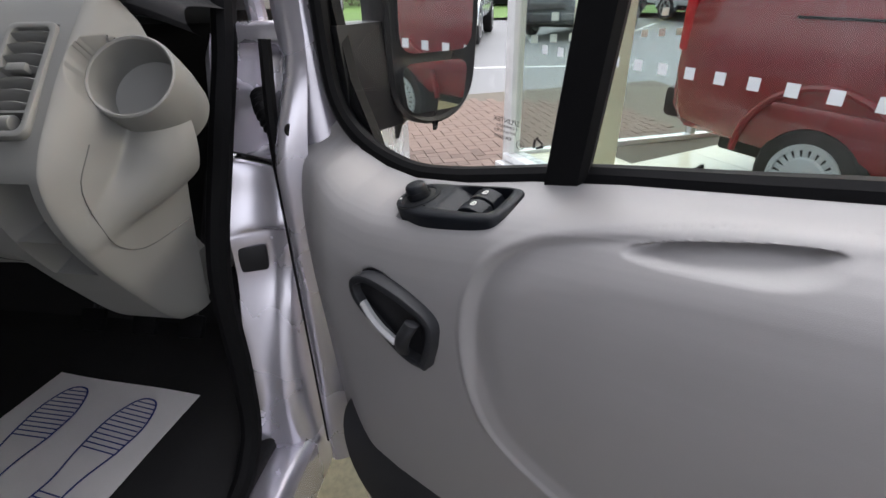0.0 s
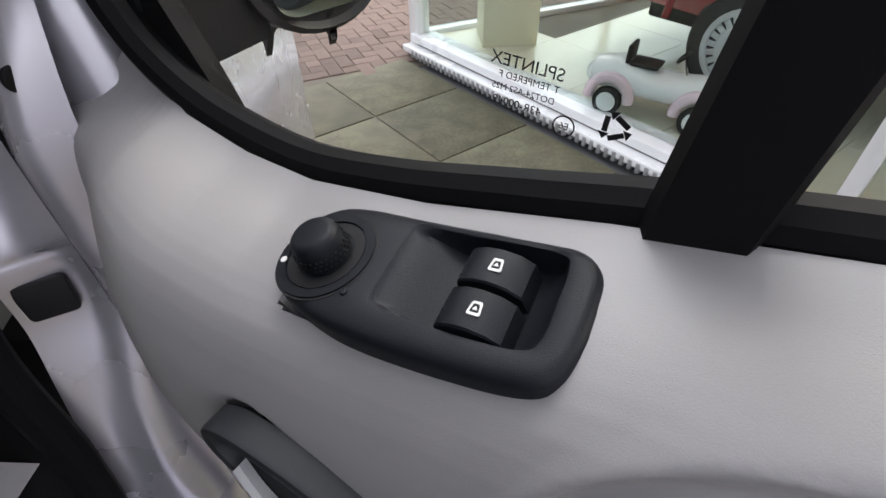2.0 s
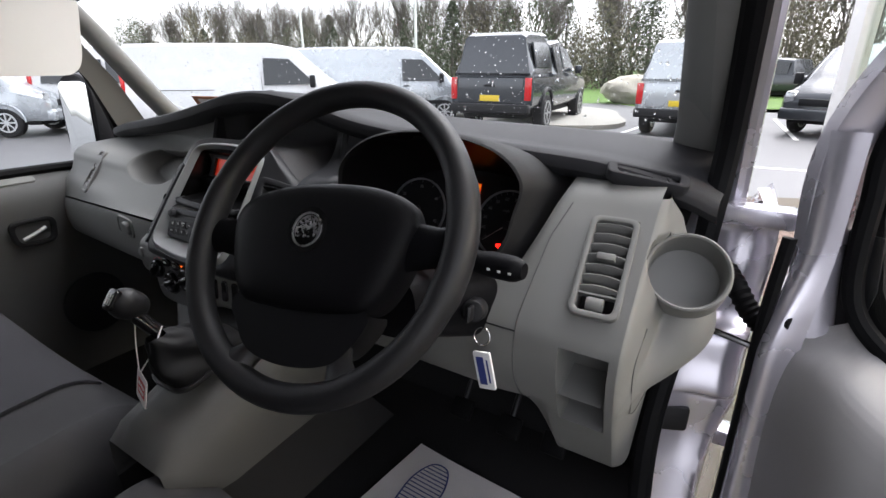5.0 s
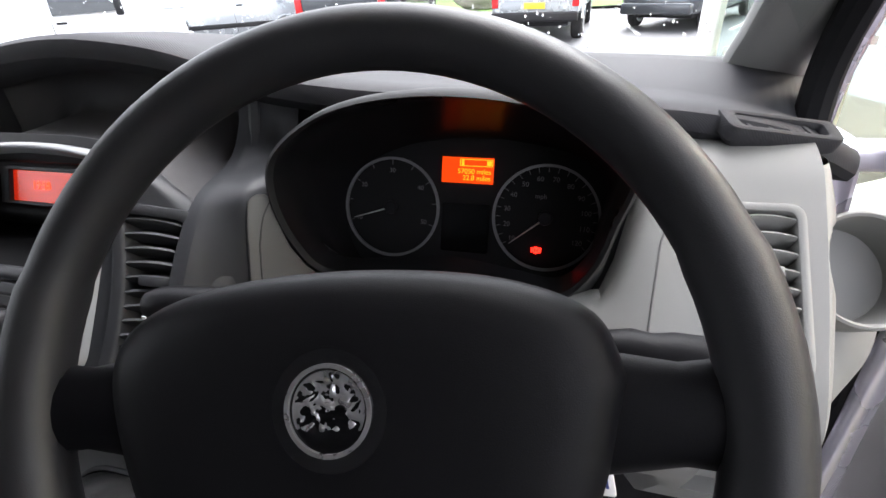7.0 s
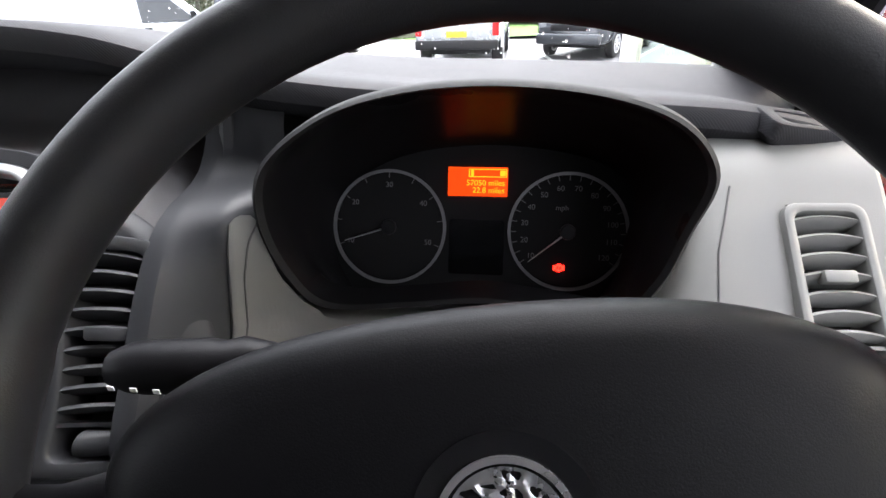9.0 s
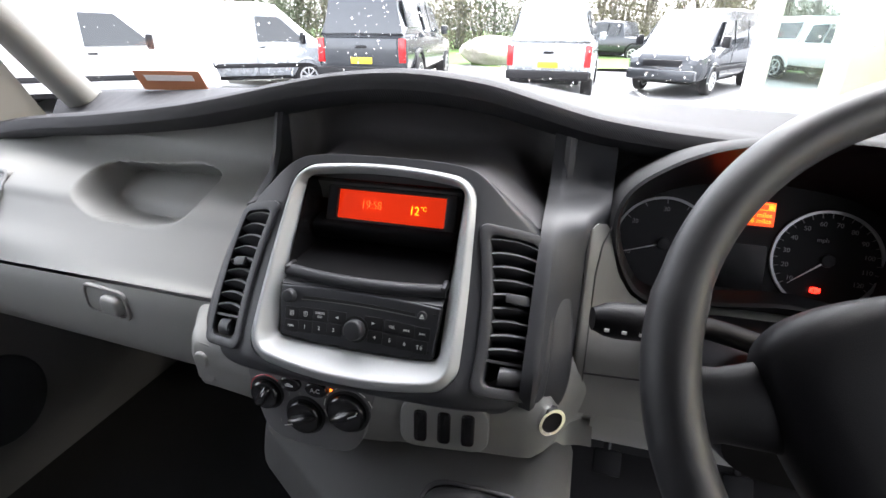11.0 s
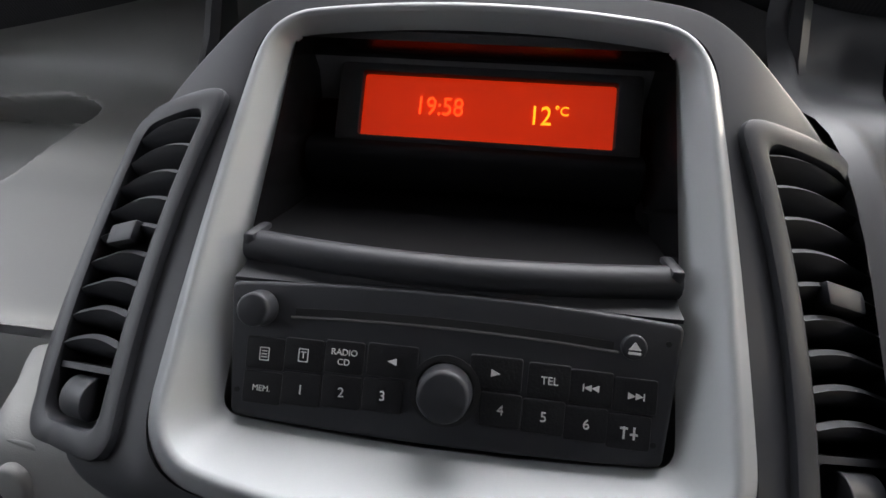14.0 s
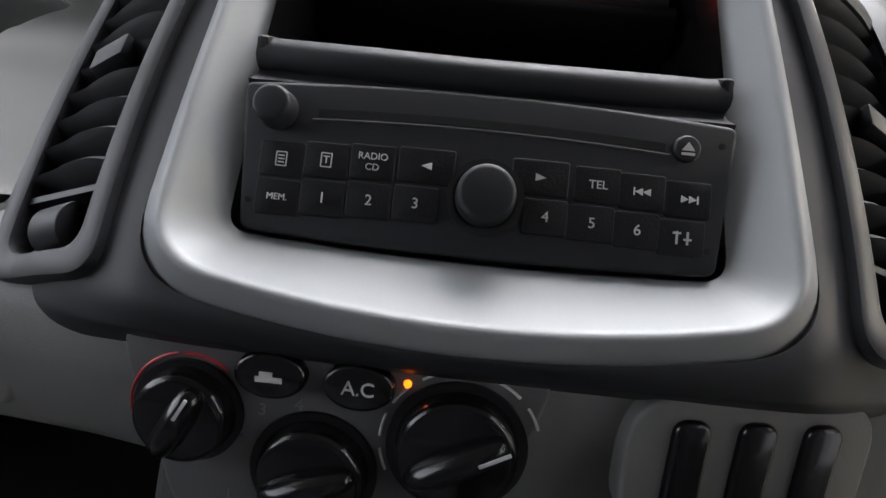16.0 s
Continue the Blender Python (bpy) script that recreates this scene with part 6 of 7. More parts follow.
part("arm", loft([[DM @ Vector((0.165 + 0.0 * f + a * (1 - 0.5 * f), 0.02 + 0.13 * f, 1.235 + b)) for a, b in ((-0.03, -0.09), (0.02, -0.09), (0.03, 0.0), (0.02, 0.08), (-0.03, 0.08))] for f in np.linspace(0, 1, 4)], True, True), M_BLACK, mir, "black mirror arm")
part("sail_panel", loft([[DM @ Vector((u, y, z)) for u, z in ((0.165, 1.15), (0.215, 1.140), (0.255, 1.130), (0.240, 1.165), (0.200, 1.24), (0.176, 1.34), (0.166, 1.42), (0.16, 1.42))] for y in (0.024, 0.04)], True, True), M_RUBBER, mir)

# ---- passenger side ----
pdoor = thing("passenger_door", "closed passenger door with grey trim", "van door", at=(-1.0, -0.2, 0.5))
rows = []
for y in np.linspace(0.66, -1.1, 42):
    rows.append(spline([(-1.06, y, 1.235), (-1.035, y, 1.225), (-0.99, y, 1.20), (-0.965, y, 1.14), (-0.97, y, 1.0), (-0.985, y, 0.8), (-0.99, y, 0.5)], 22))
# trim takes the darkened grey, so its shade sits in the colour
part("inner_panel", loft(rows), M_PDOOR, pdoor, "grey plastic door trim with its shade in the colour")
part("lock_plate", plate(outline(.11, .11, .03, .012), 0, 0.005, 0.002), M_GREY, pdoor, m=frame_of((-1.01, 0.02, 1.213), (0, 1, 0), (-0.9, 0, 0.5)))
ph = part("handle_bezel", ring(outline(.13, .11, .085, .03), outline(.10, .085, .06, .022), -0.005, 0.008, 0.003, 0.02), M_BLACK, pdoor, "black handle bezel", m=frame_of((-0.962, 0.02, 1.06), (0, -1, 0), (0, 0, 1)) @ Matrix.Rotation(radians(180), 4, "Y"))
part("lever", tube([(-0.955, 0.05, 1.07), (-0.95, 0.02, 1.058), (-0.952, -0.015, 1.045)], 0.006, 8), M_RELEASE, ph, "chrome door release")
part("speaker_grille", plate([(0.10 * math.cos(a), 0.11 * math.sin(a)) for a in np.linspace(0, 2 * math.pi, 41)[:-1]], -0.02, 0.012, 0.006), M_STACK, pdoor, "dark round speaker grille", m=frame_of((-0.985, 0.14, 0.76), (0, -1, 0), (0, 0, 1)) @ Matrix.Rotation(radians(180), 4, "Y"))
part("window_seal", tube(spline([(-1.04, -1.0, 1.235), (-1.04, 0.0, 1.235), (-1.04, 0.28, 1.24), (-1.03, 0.36, 1.30), (-1.0, 0.28, 1.55), (-0.97, 0.08, 1.80), (-0.96, -0.2, 1.88), (-0.96, -1.0, 1.88)], 60), 0.016, 8), M_RUBBER, pdoor, "black window seal")
gp = part("pane", loft([[(-1.05 + 0.08 * f, y, 1.22 + 0.66 * f) for y in (0.36 - 0.3 * f, -0.3, -1.05)] for f in (0, 0.5, 1)]), M_GLASS, pdoor, "clear side glass")
gp.visible_shadow = False
part("frame", loft([[(-1.06, 0.52, 1.22), (-1.0, 0.52, 1.22), (-1.0, 0.40, 1.22)], [(-1.0, 0.36, 1.5), (-0.96, 0.36, 1.5), (-0.97, 0.28, 1.5)], [(-0.96, 0.1, 1.85), (-0.92, 0.1, 1.85), (-0.93, 0.04, 1.85)]]), M_GREY, pdoor)
pm = thing("passenger_mirror", "large black van mirror outside the passenger window", "mirror", at=(-1.2, 0.3, 1.3))
PMM = frame_of((-1.27, 0.36, 1.36), (0.97, 0.22, 0), (0.0, 0.05, 1))
part("housing", loft([[(x, y, z) for x, y in inset(mo, d)] for z, d in ((0.012, 0.012), (0.016, 0.006), (0.010, 0.0), (-0.02, -0.003), (-0.07, 0.006), (-0.10, 0.03))], closed=True, caps=True), M_BLACK, pm, "black mirror housing", m=PMM)
part("glass", plate(outline(.148, .138, .27, .03), 0.010, 0.0185, 0.001), M_MIRROR, pm, m=PMM)
part("arm", tube([(-1.06, 0.38, 1.25), (-1.2, 0.40, 1.25)], 0.03, 10), M_BLACK, pm)

# seats
def seat(cx, w, y0, label):
    s = thing("seat", label, "seat", "cab seats", at=(cx, y0, 0.6))
    rows = []
    for f in np.linspace(0, 1, 28) ** 1.4:
        y = y0 + 0.27 - 0.54 * f
        zt = 0.945 - 0.05 * f + 0.016 * math.sin(f * 3.14)
        edge = 0.06 * max(0.0, 1 - f / 0.2) ** 2.2
        rows.append(spline([(cx - w / 2, y, 0.78), (cx - w / 2 - 0.005, y, 0.85), (cx - w / 2 + 0.012, y, zt - 0.025 - edge), (cx - w / 2 + 0.045, y, zt + 0.004 - edge), (cx - w / 2 + 0.10, y, zt - edge), (cx, y, zt - 0.018 - edge), (cx + w / 2 - 0.10, y, zt - edge), (cx + w / 2 - 0.045, y, zt + 0.004 - edge), (cx + w / 2 - 0.012, y, zt - 0.025 - edge), (cx + w / 2 + 0.005, y, 0.85), (cx + w / 2, y, 0.78)], 48))
    front = [(p[0], y0 + 0.275, 0.78) for p in rows[0]]
    part("cushion", loft([front] + rows), M_FABRIC, s, "grey woven cushion")
    part("centre_field", loft([spline([(cx - w * 0.27, y, z + 0.004), (cx, y, z - 0.010), (cx + w * 0.27, y, z + 0.004)], 12) for y, z in [(y0 + 0.27 - 0.54 * f, 0.943 - 0.05 * f + 0.016 * math.sin(f * 3.14) - 0.06 * max(0.0, 1 - f / 0.2) ** 2.2) for f in np.linspace(0.04, 1, 24)]], thick=0.006), M_FABRIC2, s, "patterned black cloth insert")
    rows = []
    for f in np.linspace(0, 1, 12):
        z = 0.88 + 0.62 * f
        y = y0 - 0.25 - 0.16 * f
        ww = w * (1 - 0.15 * f)
        rows.append(spline([(cx - ww / 2, y - 0.10, z), (cx - ww / 2, y - 0.01, z), (cx - ww / 2 + 0.05, y + 0.03, z), (cx, y, z), (cx + ww / 2 - 0.05, y + 0.03, z), (cx + ww / 2, y - 0.01, z), (cx + ww / 2, y - 0.10, z)], 26))
    part("backrest", loft(rows, caps=False, thick=0.01), M_FABRIC, s, "grey woven backrest")
    part("base", box((w * 0.85, 0.42, 0.30), (cx, y0, 0.65), 0.02), M_BLACK, s, "black plastic seat base")
    return s


seat(0.42, 0.52, -0.47, "grey cloth driver's seat with patterned black insert")
seat(-0.44, 0.92, -0.42, "grey cloth double passenger seat")

# paper mat with printed soles
mat = thing("paper_mat", "white paper floor mat printed with blue shoe soles", "floor mat", at=(0.42, 0.1, 0.525))
MT = frame_of((0.43, 0.13, 0.524), (0.99, -0.08, 0), (0.08, 0.99, 0.0))
part("sheet", loft([[(x, y, 0.003 + 0.006 * math.sin(7 * x + 3 * y) ** 2) for x in np.linspace(-0.20, 0.20, 14)] for y in np.linspace(-0.24, 0.24, 14)], thick=0.001), M_PAPER, mat, m=MT)
for sx in (-0.085, 0.085):
    sole = [(p[0], p[1]) for p in spline([(0.05, 0.06), (0.052, 0.13), (0.03, 0.19), (0.0, 0.205), (-0.03, 0.19), (-0.048, 0.13), (-0.042, 0.05), (-0.028, -0.02), (-0.03, -0.09), (0.0, -0.12), (0.032, -0.09), (0.035, -0.01), (0.05, 0.06)], 60)[:-1]]
    lines = [ring(sole, inset(sole, 0.004), 0.0104, 0.011)]
    for k in range(12):
        y = 0.19 - 0.012 * k
        hw = max(0.008, 0.046 * math.sqrt(max(0.0, 1 - ((y - 0.10) / 0.108) ** 2)))
        lines.append(box((2 * hw, 0.0028, 0.0005), (0.002, y, 0.0107)))
    for k in range(6):
        lines.append(box((0.054, 0.0028, 0.0005), (0.001, -0.045 - 0.012 * k, 0.0107)))
    part("sole_print", merge(*lines), M_INK, mat, "blue printed shoe sole", m=MT @ Matrix.Translation((sx, 0.0, 0)) @ Matrix.Rotation(-0.06 * (1 if sx > 0 else -1), 4, "Z"))

# pedals
for x in (0.36, 0.50, 0.62):
    p = thing("pedal", "black rubber-faced foot pedal under the dash", "pedal", "pedals", at=(x, 0.42, 0.7))
    part("arm", tube([(x, 0.64, 0.98), (x, 0.52, 0.78), (x, 0.44, 0.68)], 0.008, 8), M_BLACK, p)
    part("pad", box((0.06, 0.02, 0.055), (0, 0, 0), 0.006, m=frame_of((x, 0.43, 0.67), (1, 0, 0), (0, 0.6, 0.8)) @ Matrix.Rotation(radians(90), 4, "X")), M_RUBBER, p)

# sun visor and dealer sticker
visor = thing("sun_visor", "grey sun visor hanging down with dark band", "sun visor", at=(-0.4, 0.0, 1.8))
vo = outline(.34, .30, .22, .06)
part("flap", plate(vo, -0.012, 0.012, 0.008), M_HEADLINER, visor, "pale grey padded flap", m=frame_of((-0.66, 0.02, 1.635), (0.35, -0.93, 0), (0.1, 0.05, 1)))
part("hinge_band", box((.36, .09, .03), (0, .12, 0), 0.01), M_DARK, visor, "dark upper band", m=frame_of((-0.66, 0.02, 1.635), (0.35, -0.93, 0), (0.1, 0.05, 1)))
stk = thing("window_sticker", "orange and white dealer sticker low in the windscreen", "sticker", at=(-0.65, 0.5, 1.42))
part("sheet", plate(outline(.15, .15, .055, .004), 0, 0.001), M_ORANGESTICKER, stk, m=frame_of((-0.68, 0.52, 1.43), (0.97, 0.22, 0.0), (0.1, -0.6, 0.8)))
part("print_bar", box((.11, .016, .0006), (0, .008, .0014)), M_PAPER, stk, m=frame_of((-0.68, 0.52, 1.43), (0.97, 0.22, 0.0), (0.1, -0.6, 0.8)))


# ---- showroom beside the van ----
PA = Vector((1.31, 3.50, 0))
A_DIR = Vector((0.565, -0.825, 0))   # front glazing, towards the camera
B_DIR = Vector((0.93, 0.37, 0))      # end glazing, away from it
FZ = 0.12


shop = thing("showroom", "glazed showroom corner with white frames", "showroom", kind="structure", at=PA)
AM = frame_of(PA, A_DIR, Vector((0, 0, 1)).cross(A_DIR))
BM_ = frame_of(PA, B_DIR, Vector((0, 0, 1)).cross(B_DIR))
part("post", box((0.10, 0.10, 3.6), (0.0, 0.0, 1.8), 0.006), M_WHITE, shop, "white painted corner post", m=AM)
part("frame", box((7.0, 0.16, 0.05), (3.5, 0.0, FZ + 0.0), 0.006), M_WHITE, shop, "white window sill", m=AM)
part("sill_step", box((7.0, 0.08, 0.04), (3.5, -0.11, FZ - 0.05), 0.006), M_WHITE, shop, "white outer sill", m=AM)
for k in range(1, 3):
    part("mullion", box((0.06, 0.07, 3.5), (2.65 * k, 0.0, 1.75), 0.004), M_WHITE, shop, "white mullion", m=AM)
gp = part("pane", box((7.0, 0.012, 3.3), (3.5, 0.0, 1.8)), M_SHOPGLASS, shop, m=AM)
gp.visible_shadow = False
part("frame", box((7.0, 0.08, 0.06), (3.5, 0.0, FZ + 0.0), 0.006), M_WHITE, shop, m=BM_)
for u in (1.65, 3.1, 4.6, 6.0):
    part("mullion", box((0.05, 0.06, 3.5), (u, 0.0, 1.75), 0.004), M_WHITE, shop, "white mullion", m=BM_)
gp = part("pane", box((7.0, 0.012, 3.3), (3.5, 0.0, 1.8)), M_SHOPGLASS, shop, m=BM_)
gp.visible_shadow = False
C_AT = AM @ Vector((0.42, 0.42, 0))
part("column", box((0.36, 0.34, 3.5), (C_AT.x, C_AT.y, 1.75), 0.01, m=None), M_SHOPWALL, shop, "cream painted column")
fl = [PA, PA + A_DIR * 7, PA + A_DIR * 7 + B_DIR * 8, PA + B_DIR * 7.0]
part("floor_bed", loft([[(p.x, p.y, 0.0) for p in fl], [(p.x, p.y, FZ - 0.012) for p in fl]], closed=True, caps=True), M_JOINT, shop)
part("roof", loft([[(p.x, p.y, 3.5) for p in fl], [(p.x, p.y, 3.9) for p in fl]], closed=True, caps=True), M_SHOPWALL, shop, "white roof slab")
bw = [PA + A_DIR * 7, PA + A_DIR * 7 + B_DIR * 8, PA + B_DIR * 7.0]
part("back_wall", loft([[(p.x, p.y, 0) for p in bw], [(p.x, p.y, 3.5) for p in bw]], thick=0.1), M_SHOPWALL, shop, "cream showroom back wall")
for k in range(3):
    lp = PA + A_DIR * (1.6 + 1.9 * k) + B_DIR * 2.6
    lamp = new("ceiling_lamp", bpy.data.lights.new("ceiling_lamp", "AREA"))
    lamp.data.energy, lamp.data.size, lamp.data.color = 75, 1.2, (1.0, 0.93, 0.78)
    lamp.matrix_world = look((lp.x, lp.y, 3.4), (lp.x, lp.y, 0))
for k in range(26):
    part("frosted_square", box((0.055, 0.002, 0.055), (0.14 + 0.15 * k, -0.012, 0.975)), M_FROST, shop, m=BM_)
    if k % 2:
        part("frosted_square", box((0.055, 0.002, 0.055), (0.14 + 0.15 * k, -0.012, 1.12)), M_FROST, shop, m=BM_)
    part("frosted_square", box((0.055, 0.002, 0.055), (0.37 + 0.165 * k, -0.012, 0.945)), M_FROST, shop, m=AM)
for k in range(46):
    part("vent_block", box((0.022, 0.05, 0.05), (0.12 + 0.045 * k, -0.13, 0.055), 0.004), M_STUD, shop, m=AM)


# ---- vehicles ----
def road_wheel(parent, m, r, w, rim_mat, spokes=10, trim=False):
    """A wheel whose axis is y of m."""
    t = part("wheel", loft([[(rr * math.cos(a), yy, rr * math.sin(a)) for a in np.linspace(0, 2 * math.pi, 37)[:-1]] for rr, yy in ((r * .62, -w / 2), (r * .9, -w / 2), (r * .985, -w * .38), (r, -w * .2), (r, w * .2), (r * .985, w * .38), (r * .9, w / 2), (r * .62, w / 2))], closed=True, caps=True), M_TYRE, parent, "black tyre", m=m)
    for s in (-1, 1):
        mm = m @ Matrix.Translation((0, s * w * 0.5, 0)) @ Matrix.Rotation(radians(-90 * s), 4, "X")
        part("rim", disc_ring(r * .66, r * .56, -0.02, 0.012, 36), rim_mat, t, m=mm)
        part("hub", cyl(r * .16, r * .14, 0.02, 20, (0, 0, -0.01), 0.004), rim_mat, t, m=mm)
        for k in range(spokes):
            part("spoke", box((r * .46, r * .10, 0.014), (r * .36, 0, -0.004), 0.003, m=Matrix.Rotation(2 * math.pi * k / spokes, 4, "Z")), rim_mat, t, m=mm)
        if trim:
            part("wheel_cover", cyl(r * .44, r * .40, 0.022, 40, (0, 0, -0.006), 0.006), rim_mat, t, "silver wheel cover", m=mm)
            part("cover_ring", disc_ring(r * .14, r * .12, 0.016, 0.018, 32), M_PDOOR, t, m=mm)
        part("dish", cyl(r * .58, r * .58, 0.01, 32, (0, 0, -0.03)), M_HOLE, t, m=mm)
    return t


def shell(sections, n=7):
    """A body through cross-sections (x, half width, z low, z waist, z top, half width at top)."""
    rows = []
    for x, hw, z0, zw, zt, ht in sections:
        half = [(hw * 0.92, z0), (hw * 0.985, z0 + 0.08), (hw, (z0 + zw) / 2), (hw * 0.985, zw), (ht * 1.01, zw + (zt - zw) * .55), (ht * 0.97, zt - 0.05), (ht * 0.86, zt)]
        rows.append([(x, y, z) for y, z in half] + [(x, -y, z) for y, z in reversed(half)])
    return loft(rows, closed=True, caps=True)


def side_glass(parent, pts, hw0, hw1, name="window", label="dark tinted window"):
    """Side windows as outlines in x, z on both flanks."""
    zs = [p[1] for p in pts]
    z0, z1 = min(zs), max(zs)
    for s in (1, -1):
        def at(x, z, out):
            f = (z - z0) / (z1 - z0)
            return (x, s * (hw0 + (hw1 - hw0) * f + out), z)
        part(name, loft([[at(x, z, -0.02) for x, z in pts], [at(x, z, 0.008) for x, z in pts]], closed=True, caps=True), M_CARGLASS, parent, label)


def pickup(at, yaw, paint, label, canopy=True):
    v = thing("pickup_truck", label, "pickup truck", "parked pickups")
    part("body", shell([(-2.62, .82, .52, .98, 1.05, .82), (-2.55, .89, .50, 1.0, 1.08, .86), (-1.0, .90, .46, 1.02, 1.10, .87), (1.0, .90, .45, 1.02, 1.08, .86), (1.3, .90, .45, 1.0, 1.06, .84), (2.2, .88, .45, .92, 1.02, .80), (2.55, .80, .48, .8, .92, .66)]), paint, v, "painted lower body")
    part("cab", shell([(-.95, .86, 1.0, 1.1, 1.12, .80), (-.80, .86, 1.0, 1.12, 1.72, .68), (.1, .86, 1.0, 1.12, 1.80, .68), (.55, .85, 1.0, 1.1, 1.74, .66), (1.35, .82, .98, 1.04, 1.08, .72)]), paint, v, "painted cab")
    part("windscreen", loft([[(1.30, y * .70, 1.09) for y in (-1, 0, 1)], [(.60, y * .62, 1.70) for y in (-1, 0, 1)]], thick=0.01), M_CARGLASS, v)
    side_glass(v, [(.95, 1.14), (.50, 1.62), (-.10, 1.66), (-.10, 1.14)], .855, .70)
    side_glass(v, [(-.18, 1.14), (-.18, 1.66), (-.70, 1.62), (-.74, 1.14)], .855, .70)
    if canopy:
        part("canopy", shell([(-2.55, .82, 1.06, 1.12, 1.14, .78), (-2.42, .83, 1.06, 1.2, 1.80, .66), (-2.2, .83, 1.06, 1.2, 1.86, .66), (-1.0, .83, 1.06, 1.2, 1.88, .66)]), paint, v, "painted load bed canopy")
        side_glass(v, [(-1.1, 1.24), (-1.1, 1.70), (-2.15, 1.68), (-2.25, 1.24)], .835, .70)
        part("rear_window", loft([[(-2.50, y * .66, 1.22) for y in (-1, 0, 1)], [(-2.40, y * .56, 1.72) for y in (-1, 0, 1)]], thick=0.012), M_CARGLASS, v, "dark rear window")
    part("tailgate", box((.03, 1.40, .46), (-2.62, 0, .83), 0.012), paint, v, "painted tailgate")
    part("handle", box((.02, .22, .05), (-2.645, 0, .92), 0.006), M_BLACK, v)
    part("bumper", box((.20, 1.72, .17), (-2.66, 0, .50), 0.03, 3), M_BLACK, v, "black rear bumper")
    part("number_plate", box((.01, .42, .11), (-2.645, 0, .69), 0.003), M_PLATE, v, "yellow number plate")
    for s in (1, -1):
        tl = part("tail_lamp", box((.06, .13, .40), (-2.615, s * .80, .86), 0.015), M_TAIL, v, "red tail lamp")
        part("door_mirror", box((.10, .16, .18), (.85, s * .98, 1.18), 0.03), paint, v)
        part("arch", tube([(-1.55 + .44 * math.cos(a), s * .90, .40 + .44 * math.sin(a)) for a in np.linspace(0, math.pi, 15)], 0.035, 8), paint if paint is not M_CARGREY else M_BLACK, v)
        part("head_lamp", box((.25, .22, .16), (2.40, s * .66, .82), 0.03), M_CHROME, v)
        for x in (-1.55, 1.62):
            road_wheel(v, Matrix.Translation((x, s * .80, .37)), .37, .24, M_RIM, 6)
    part("grille", box((.08, 1.0, .25), (2.54, 0, .78), 0.02), M_BLACK, v)
    part("underbody", box((4.6, 1.3, .25), (0, 0, .42), 0.02), M_HOLE, v)
    v.matrix_basis = pose(*at, 0, 0, yaw)
    return v


